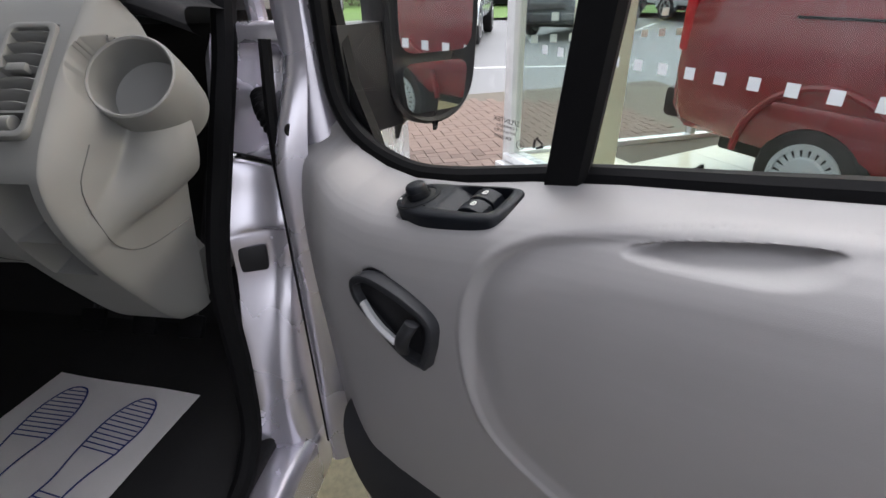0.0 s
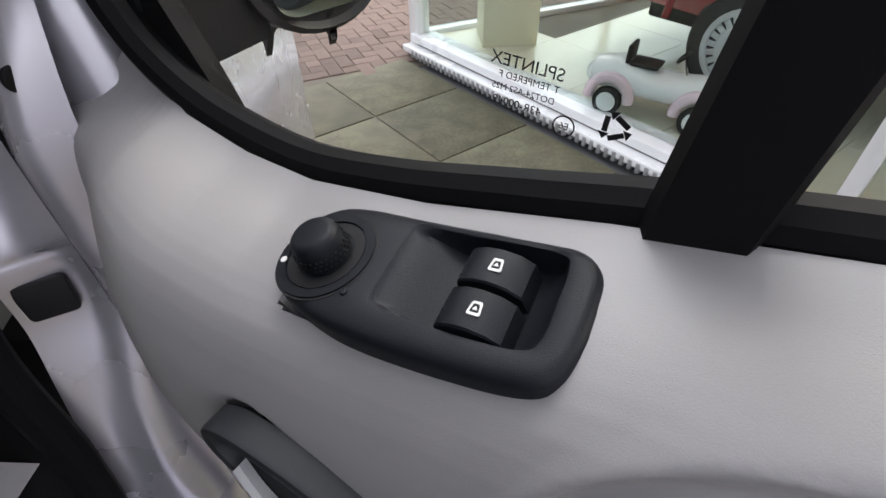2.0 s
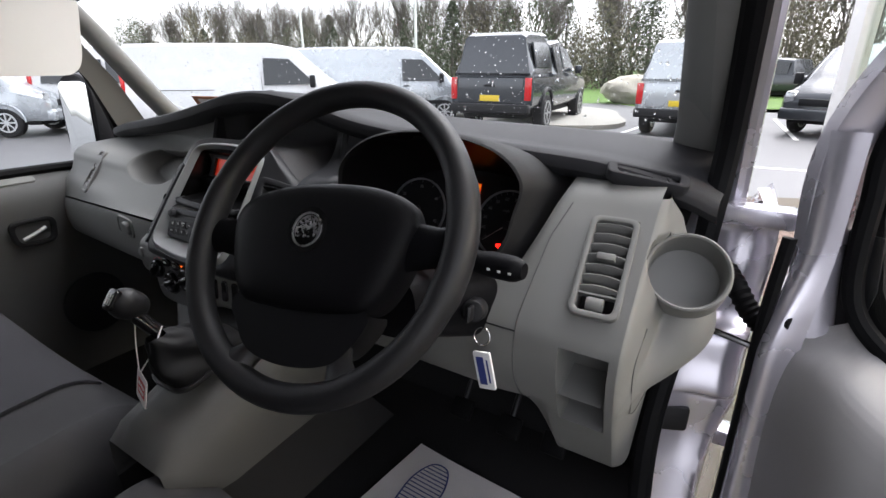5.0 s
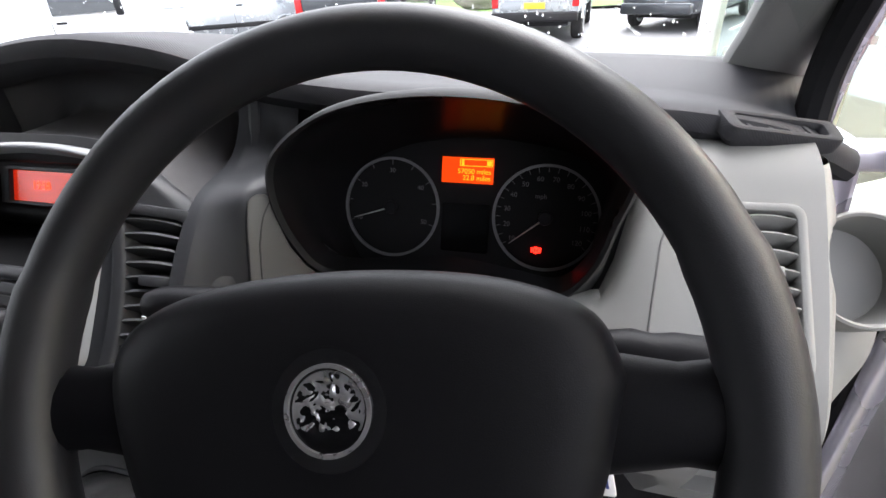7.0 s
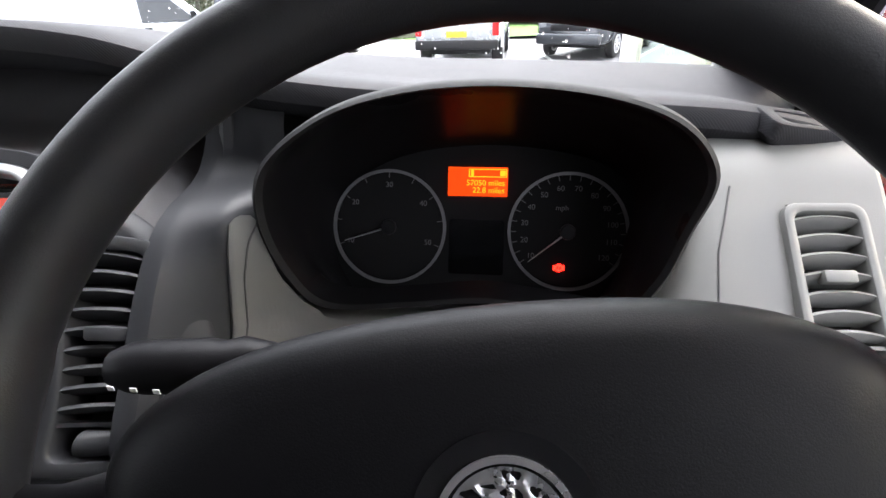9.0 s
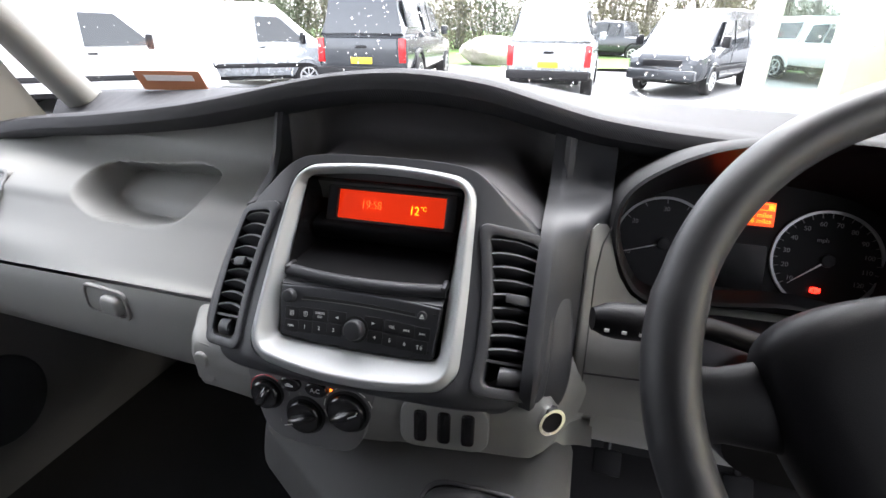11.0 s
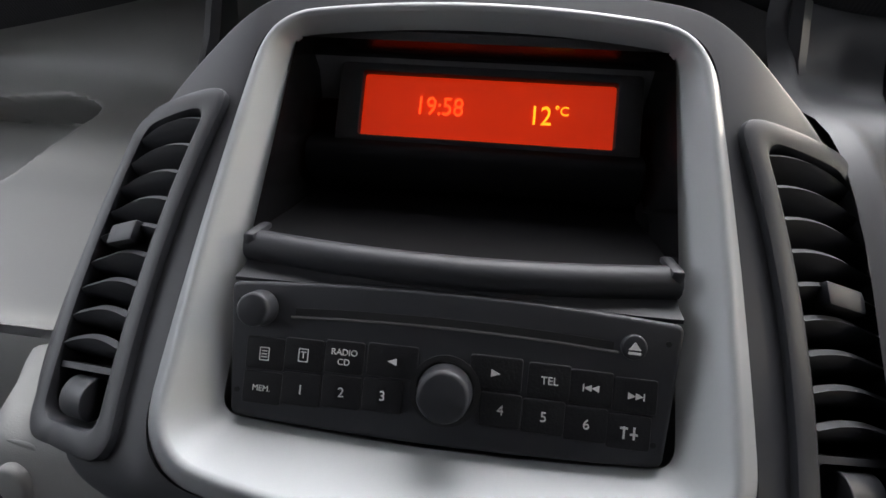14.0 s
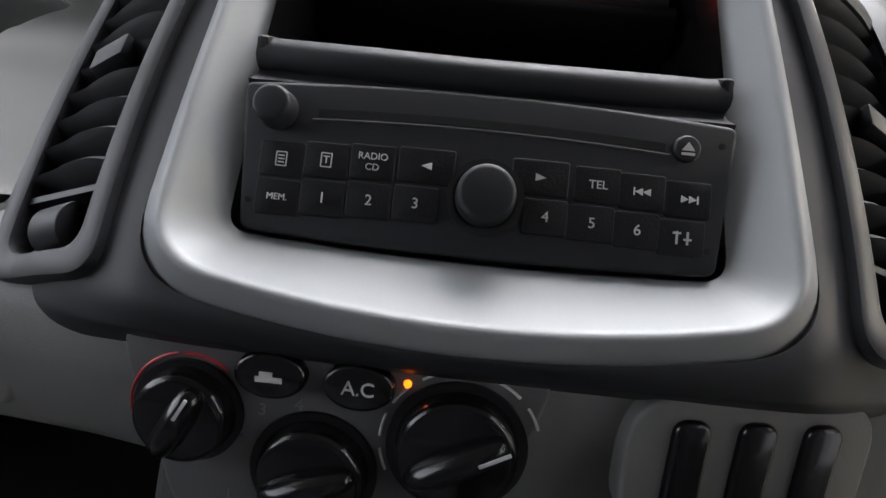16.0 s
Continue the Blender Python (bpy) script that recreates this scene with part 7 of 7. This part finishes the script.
def panel_van(at, yaw, paint, label, windows=False, length=5.0, height=1.97, clad=False, nose=True, group="parked vans"):
    v = thing("panel_van", label, "van", group)
    L2 = length / 2
    part("body", shell([(-L2, .88, .42, 1.05, height - .10, .74), (-L2 + .12, .94, .38, 1.05, height - .02, .78), (-L2 + 1.0, .95, .36, 1.05, height, .80), (L2 - 1.9, .95, .36, 1.05, height, .80), (L2 - 1.55, .95, .36, 1.05, height - .06, .76), (L2 - .80, .94, .36, 1.02, 1.28, .80), (L2 - .55, .93, .36, .98, 1.12, .80), (L2 - .12, .88, .36, .86, .95, .70), (L2, .78, .40, .72, .80, .60)]), paint, v, "painted body")
    part("windscreen", loft([[(L2 - .78, y * .80, 1.22 - .06 * abs(y)) for y in np.linspace(-1, 1, 7)], [(L2 - 1.54, y * .70, height - .14) for y in np.linspace(-1, 1, 7)]], thick=0.02), M_CARGLASS, v, "sloping windscreen")
    side_glass(v, [(L2 - .95, 1.16), (L2 - 1.5, 1.68), (L2 - 2.05, 1.70), (L2 - 2.05, 1.14)], .95, .84)
    if windows:
        side_glass(v, [(L2 - 2.15, 1.16), (L2 - 2.15, 1.70), (-L2 + 1.75, 1.70), (-L2 + 1.75, 1.16)], .953, .845)
        side_glass(v, [(-L2 + 1.65, 1.16), (-L2 + 1.65, 1.70), (-L2 + .35, 1.68), (-L2 + .30, 1.16)], .953, .84)
    part("seam", merge(box((.012, 1.912, .02), (L2 - 2.1, 0, .9)), *[box((.008, .006, 1.0), (L2 - 2.1, s * .956, .85)) for s in (1, -1)], *[box((1.2, .008, .012), (-L2 + 1.3, s * .955, 1.05)) for s in (1, -1)]), M_HOLE, v)
    for s in (1, -1):
        part("sill_strip", box((length - 1.6, .03, .10), (-.1, s * .955, .60), 0.01), M_BLACK if not clad else paint, v)
        part("tail_lamp", box((.08, .07, .62), (-L2 + .03, s * .87, 1.14), 0.02), M_TAIL, v, "red tail lamp")
        part("head_lamp", box((.30, .26, .22), (L2 - .22, s * .70, .86), 0.05), M_CHROME, v, "clear head lamp")
        part("door_mirror", box((.12, .18, .26), (L2 - 1.0, s * 1.06, 1.22), 0.03), M_BLACK, v, "black door mirror")
        part("door_handle", box((.16, .03, .035), (L2 - 1.95, s * .962, 1.02), 0.008), M_BLACK, v)
        for x in (-L2 + .95, L2 - .92):
            road_wheel(v, Matrix.Translation((x, s * .84, .285 if clad else .335)), .285 if clad else .335, .21, M_HUBCAP, 22 if clad else 8, clad)
            part("arch", tube([(x + .42 * math.cos(a), s * .945, .345 + .40 * math.sin(a)) for a in np.linspace(0, math.pi, 15)], 0.022, 8), paint, v)
    part("front_bumper", box((.30, 1.66, .26), (L2 - .06, 0, .48), 0.06, 3), M_BLACK if clad else paint, v, "front bumper")
    part("grille", box((.06, .95, .16), (L2 - .02, 0, .74), 0.02), M_BLACK, v, "black grille")
    part("rear_bumper", box((.16, 1.70, .20), (-L2 - .02, 0, .50), 0.04), M_BLACK, v)
    part("rear_plate", box((.012, .44, .11), (-L2 - .012, -.2, .86), 0.003), M_PLATE, v, "yellow number plate")
    part("rear_seam", box((.012, .012, 1.3), (-L2 - .004, 0, 1.1)), M_HOLE, v)
    part("underbody", box((length - .6, 1.5, .2), (0, 0, .36), 0.02), M_HOLE, v)
    v.matrix_basis = pose(*at, 0, 0, yaw)
    return v


# forward of the van, across the lot
pickup((-4.75, 12.9, 0.0), 95, M_CARGREY, "dark grey double-cab pickup with canopy parked nose away").scale = (1.1, 1.13, 1.2)
pickup((-0.55, 13.9, 0.0), 88, M_CARSILVER, "silver white double-cab pickup with canopy parked nose away").scale = (1.0, 1.05, 1.1)
panel_van((3.1, 15.4, 0.0), -118, M_CARGREY, "dark grey windowed van facing the lot", True, 5.0, 1.97)
panel_van((-8.4, 11.2, 0.0), 36, M_CARSILVER, "silver panel van parked across the lot", False, 5.0, 2.0)
panel_van((-9.4, 7.4, 0.0), 40, M_CARWHITE, "white panel van parked across the lot", False, 5.0, 2.0)
panel_van((-12.6, 7.0, 0.0), 42, M_CARWHITE, "white minibus with dark windows", True, 5.2, 2.0)
panel_van((-15.5, 3.6, 0.0), 40, M_CARSILVER, "pale silver van at the far side of the lot", False, 5.0, 2.0)
pickup((7.6, 18.0, 0.0), -62, M_CARWHITE, "white double-cab pickup with canopy beyond the showroom")
panel_van((11.0, 20.5, 0.0), -60, M_CARRED, "red van far beyond the showroom", False)
pickup((1.2, 26.5, 0.0), 150, M_CARGREY, "dark pickup at the edge of the grass", False)

# red van inside the showroom
panel_van((4.43, 1.61, FZ), -55.6, M_CARRED, "dark red van on the showroom floor", False, 4.8, 1.95, True, group="showroom vans")

# toy pedal car on the tiles
toy = thing("toy_car", "pale pink and white ride-on toy car with black seat", "toy car")
part("body", loft([[(x, hw * math.cos(a), zc + hh * math.sin(a)) for a in np.linspace(0, 2 * math.pi, 25)[:-1]] for x, hw, zc, hh in ((-.38, .02, .16, .03), (-.34, .08, .17, .07), (-.22, .11, .18, .09), (-.05, .11, .16, .07), (.08, .11, .16, .07), (.22, .10, .17, .08), (.32, .07, .16, .06), (.38, .02, .15, .03))], closed=True, caps=True), M_WHITE, toy, "white rounded body")
for s in (1, -1):
    for x in (-.22, .20):
        part("fender", tube([(x + .10 * math.cos(a), s * .11, .09 + .10 * math.sin(a)) for a in np.linspace(-0.1, math.pi + 0.1, 13)], 0.028, 10), M_PINK, toy, "pale pink wheel arch")
        w = part("wheel", cyl(.072, .072, .035, 28, (0, 0, -.0175), 0.008, Matrix.Translation((x, s * .12, .075)) @ Matrix.Rotation(radians(90), 4, "X")), M_TYRE, toy)
        part("hub_cap", cyl(.050, .048, .042, 28, (0, 0, -.021), 0.004, Matrix.Translation((x, s * .12, .075)) @ Matrix.Rotation(radians(90), 4, "X")), M_WHITE, w)
part("seat", box((.14, .12, .02), (-.10, 0, .25), 0.008), M_BLACK, toy, "black seat")
part("seat_back", box((.02, .12, .09), (-.18, 0, .29), 0.008, m=None), M_BLACK, toy, "black seat back")
part("steering_column", tube([(.10, 0, .20), (.06, 0, .30)], 0.006, 8), M_CHROME, toy)
part("steering_wheel", tube([(.055 + .02 * math.cos(a), .055 * math.sin(a), .31 + .02 * math.cos(a)) for a in np.linspace(0, 2 * math.pi, 25)[:-1]], 0.006, 8, True), M_BLACK, toy)
toy.matrix_basis = pose(2.47, 2.20, FZ, 0, 0, -38)

# ---- kerbs, lines, grass, far bank ----
for x0, y0, x1, y1 in ((-4.2, 8.2, 3.4, 9.0), (-1.9, 12.0, -1.5, 17.5), (1.6, 12.6, 1.2, 17.5), (3.6, 13.2, 5.5, 17.5), (-9.0, 8.6, -4.2, 8.2)):
    d = Vector((x1 - x0, y1 - y0, 0))
    ln = part("road_line", box((d.length, 0.10, 0.004), (d.length / 2, 0, 0.003)), M_LINE, None, m=frame_of((x0, y0, 0), d, Vector((0, 0, 1)).cross(d)))
    tagged(ln, "worn white painted bay line", "road line", kind="structure")
isl = spline([(-9.5, 12.0, 0), (-5.0, 11.4, 0), (-2.7, 12.2, 0), (-2.2, 13.4, 0), (-2.7, 15.0, 0), (-4.0, 17.5, 0), (-9, 19, 0)], 40)
kb = part("pavement", loft([[(x, y, 0.0) for x, y, _ in isl], [(x, y, 0.11) for x, y, _ in isl], [(x + (-6 - x) * .03, y + (15 - y) * .03, 0.12) for x, y, _ in isl]], closed=True, caps=True), M_KERB)
tagged(kb, "raised kerbed concrete island", "kerb", kind="structure")
gr = part("grass_bank", loft([[(x, y, 0.05 + 0.02 * (y - 19) + 0.1 * math.sin(x * .3)) for x in np.linspace(-60, 60, 40)] for y in np.linspace(20, 60, 14)]), M_GRASS)
tagged(gr, "wet green grass verge behind the parked cars", "grass", kind="structure")
rk = bmesh.new()
bmesh.ops.create_icosphere(rk, subdivisions=4, radius=1)
for v in rk.verts:
    v.co *= 1 + 0.25 * noise.noise(v.co * 1.3) + 0.08 * noise.noise(v.co * 5)
bmesh.ops.scale(rk, vec=(1.5, 0.9, 0.62), verts=rk.verts)
tagged(part("boulder", rk, M_ROCK, None, m=pose(-3.6, 22.0, 0.5, 0, 0, 15)), "large pale boulder on the grass", "boulder")


def lamp_post(x, y, h):
    p = thing("lamp_post", "tall white painted lamp post", "lamp post", "lamp posts", at=(x, y, 0))
    part("pole", cyl(.09, .06, h, 16, (x, y, 0)), M_WHITE, p)
    part("head", box((.6, .2, .1), (x + .25, y, h), 0.03), M_WHITE, p)


lamp_post(-17.1, 25.0, 9)
lamp_post(-26.5, 25.0, 9)
lamp_post(8.0, 30.0, 8)
lamp_post(-3.0, 40.0, 8)

# trees: a bare crown of limbs and twigs, or dense evergreen clumps
random.seed(11)


def limb(bm_pts, p, d, length, r, depth):
    q = p + d * length
    mid = p.lerp(q, 0.5) + Vector((random.uniform(-.06, .06), random.uniform(-.06, .06), 0)) * length
    bm_pts.append(([p, mid, q], [r, r * .8, r * .6]))
    if depth == 0:
        return
    for _ in range(3):
        nd = (d * 1.1 + Vector((random.uniform(-.7, .7), random.uniform(-.7, .7), random.uniform(.1, .6)))).normalized()
        limb(bm_pts, p.lerp(q, random.uniform(.35, 1)), nd, length * random.uniform(.6, .9), r * .58, depth - 1)


def bare_tree_mesh(h):
    segs = []
    limb(segs, Vector((0, 0, 0)), Vector((0, 0, 1)), h * .30, h * .016, 6)
    trunk, rest = segs[0], segs[1:]
    return tube(trunk[0], trunk[1], 8), merge_fast([(p, r) for p, r in rest])


def merge_fast(segs):
    verts, faces = [], []
    for pts, rs in segs:
        base = len(verts)
        for p, r in zip(pts, rs):
            for k in range(3):
                a = k * 2.094
                verts.append((p.x + r * math.cos(a), p.y + r * math.sin(a), p.z))
        for s in range(len(pts) - 1):
            for k in range(3):
                a, b = base + s * 3 + k, base + s * 3 + (k + 1) % 3
                faces.append((a, b, b + 3, a + 3))
    me = bpy.data.meshes.new("twigs")
    me.from_pydata(verts, [], faces)
    b = bmesh.new()
    b.from_mesh(me)
    bpy.data.meshes.remove(me)
    return b


def leaf_cloud(n, fn, size):
    verts, faces = [], []
    for _ in range(n):
        p = fn()
        s = size * random.uniform(.5, 1.2)
        a, b = Vector((random.gauss(0, 1), random.gauss(0, 1), random.gauss(0, 1))).normalized(), Vector((random.gauss(0, 1), random.gauss(0, 1), random.gauss(0, 1))).normalized()
        i = len(verts)
        verts += [p + a * s, p + b * s * .6, p - a * s, p - b * s * .6]
        faces.append((i, i + 1, i + 2, i + 3))
    me = bpy.data.meshes.new("leaves")
    me.from_pydata([tuple(v) for v in verts], [], faces)
    b = bmesh.new()
    b.from_mesh(me)
    bpy.data.meshes.remove(me)
    return b


bare = []
for k in range(3):
    t = thing("bare_tree", "leafless winter tree with fine twigs", "tree", "bare trees")
    tr, tw = bare_tree_mesh(9.0)
    part("trunk", tr, M_BARK, t)
    part("crown", tw, M_BARK, t)
    bare.append(t)
ever = []
for k in range(3):
    t = thing("evergreen_tree", "dense dark evergreen tree", "tree", "evergreen trees")
    part("trunk", cyl(.14, .03, 6.7, 8, (0, 0, -.2)), M_BARK, t)

    def fn():
        z = random.uniform(.04, 1) ** .8
        a = random.uniform(0, 6.283)
        lump = 1 + .35 * math.sin(a * 2 + z * 9 + k) + .25 * math.sin(a * 5 - z * 17)
        r = (1 - z ** 1.6) * 1.5 * lump * math.sqrt(random.random()) + .15
        return Vector((r * math.cos(a), r * math.sin(a), z * 7))
    part("crown", leaf_cloud(5200, fn, .085), M_LEAF, t)
    ever.append(t)
hedge = []
for k in range(3):
    t = thing("shrub", "brown and green winter shrub", "shrub", "shrubs")
    part("stems", merge_fast([([Vector((0, 0, 0)), Vector((random.uniform(-1, 1), random.uniform(-1, 1), random.uniform(1.5, 2.6)))], [.04, .015]) for _ in range(9)]), M_BARK, t)

    def fn():
        a, z = random.uniform(0, 6.283), random.random()
        r = 1.9 * math.sqrt(random.random()) * math.sqrt(max(0.05, 1 - (z - .35) ** 2 * 1.6))
        return Vector((r * math.cos(a), r * math.sin(a), z * 3.2 * (0.8 + .25 * math.sin(a * 3 + k))))
    part("crown", leaf_cloud(3000, fn, .075), M_LEAF2 if k != 1 else M_LEAF, t)
    hedge.append(t)
for k in range(70):
    x = -64 + 1.75 * k + random.uniform(-.8, .8)
    y = 34 + 4 * math.sin(k * 1.7) + (10 if x > 12 else 0)
    src = hedge[random.choice((0, 1, 2))]
    s = random.uniform(.8, 1.3)
    c = copy_thing(src, pose(x, y, .2, 0, 0, random.uniform(0, 360)))
    c.scale = (s, s, s * random.uniform(1.0, 1.7))
    if k % 8 == 1:
        s = random.uniform(.7, 1.0)
        c = copy_thing(random.choice(ever), pose(x + .6, y + 3, .2, 0, 0, random.uniform(0, 360)))
        c.scale = (s * 1.25, s * 1.25, s)
    for _ in range(2 if k % 3 else 1):
        s = random.uniform(.8, 1.35)
        c = copy_thing(random.choice(bare), pose(x + random.uniform(-1, 1), y + 3 + random.uniform(-2, 5), 0, 0, 0, random.uniform(0, 360)))
        c.scale = (s * .9, s * .9, s)
for k, t in enumerate(bare + ever + hedge):
    t.matrix_basis = pose(-50 + 9 * k, 42, 0)

# ---- raindrops on the windscreen ----
random.seed(3)
ico = bmesh.new()
bmesh.ops.create_icosphere(ico, subdivisions=1, radius=1)
iv, ifc = [v.co.copy() for v in ico.verts], [[v.index for v in f.verts] for f in ico.faces]
ico.free()
verts, faces = [], []
for _ in range(2500):
    f, x = random.random(), random.uniform(-0.88, 0.80)
    y = 0.86 - 0.80 * f - 0.28 * ((x + 0.04) / 0.9) ** 2 * (1 - 0.25 * f)
    z = 1.34 + 0.60 * f
    s = 0.0007 + 0.0018 * random.random() ** 3
    i = len(verts)
    sx, sz = random.uniform(.8, 1.3), random.uniform(.8, 1.6)
    verts += [(x + v.x * s * sx, y + 0.003 + v.y * s * .6, z + v.z * s * sz) for v in iv]
    faces += [[i + j for j in q] for q in ifc]
me = bpy.data.meshes.new("raindrops")
me.from_pydata(verts, [], faces)
smooth(me)
me.materials.append(M_DROP)
rd = new("raindrops", me)
rd.visible_shadow = False
tagged(rd, "scattered clear raindrops on the windscreen", "raindrops", kind="stuff")

# ---- paving, piece by piece ----
slab_bed = tagged(part("paving", box((6.0, 6.0, 0.02), (0, 0, -0.002), m=AM @ Matrix.Translation((2.0, -3.2, 0.0))), M_JOINT), "mossy concrete slab path along the showroom", "paving", kind="structure")
me = None
for i in range(7):
    for j in range(4):
        if me is None:
            p = part("slab", box((0.592, 0.592, 0.04), (0, 0, 0), 0.006, 2), M_SLAB)
            me = p.data
        else:
            p = new("slab", me)
        p.parent = slab_bed
        p.matrix_basis = AM @ Matrix.Translation((0.35 + 0.6 * i, -0.48 - 0.6 * j, -0.004 + random.uniform(-.002, .002)))
brick_bed = tagged(part("block_paving", box((9.0, 3.2, 0.02), (0, 0, -0.004), m=BM_ @ Matrix.Translation((-1.2, 1.35, 0.0))), M_JOINT), "brown herringbone block paving", "paving", kind="structure")
me = None
count = 0
extra = []
for i in range(-16, 12):
    for j in range(-16, 14):
        for o, (dx, dy) in enumerate(((0.0, 0.0), (0.15, -0.05))):
            # herringbone pairs
            cx, cy = -0.6 + 0.1 * i + 0.2 * j * 0.5 + 0.1 * j, 1.3 + 0.1 * i - 0.1 * j
            u, v = cx + (0.0 if o == 0 else 0.15), cy + (0.0 if o == 0 else 0.05)
            if not (-3.2 < u < 2.0 and -0.15 < v < 2.8):
                continue
            m = BM_ @ Matrix.Translation((u, v, -0.004 + random.uniform(-.0015, .0015))) @ Matrix.Rotation(radians(90 * o), 4, "Z")
            if me is None:
                p = part("brick", box((0.196, 0.096, 0.03), (0, 0, 0.004), 0.004, 1), M_BRICK)
                me = p.data
            elif count < 300:
                p = new("brick", me)
            else:
                extra.append(m)
                continue
            count += 1
            p.parent = brick_bed
            p.matrix_basis = m
if extra:
    base = [v.co.copy() for v in me.vertices]
    fc = [list(q.vertices) for q in me.polygons]
    vs, fs = [], []
    for m in extra:
        i = len(vs)
        vs += [tuple(m @ v) for v in base]
        fs += [[i + k for k in q] for q in fc]
    em = bpy.data.meshes.new("bricks")
    em.from_pydata(vs, [], fs)
    em.materials.append(M_BRICK)
    eb = new("bricks", em)
    eb.parent = brick_bed
    eb["kind"] = "stuff"
me = None
for i in range(10):
    for j in range(9):
        m = AM @ Matrix.Translation((0.35 + 0.6 * i, 0.36 + 0.6 * j, FZ - 0.010))
        q = m.translation
        if (q - PA).dot(Vector((-B_DIR.y, B_DIR.x, 0))) > -0.25:
            continue
        if me is None:
            p = part("tile", box((0.597, 0.597, 0.02), (0, 0, 0), 0.0015, 1), M_TILE)
            me = p.data
        else:
            p = new("tile", me)
        p.parent = shop
        p.matrix_basis = Matrix.Translation(-PA) @ m
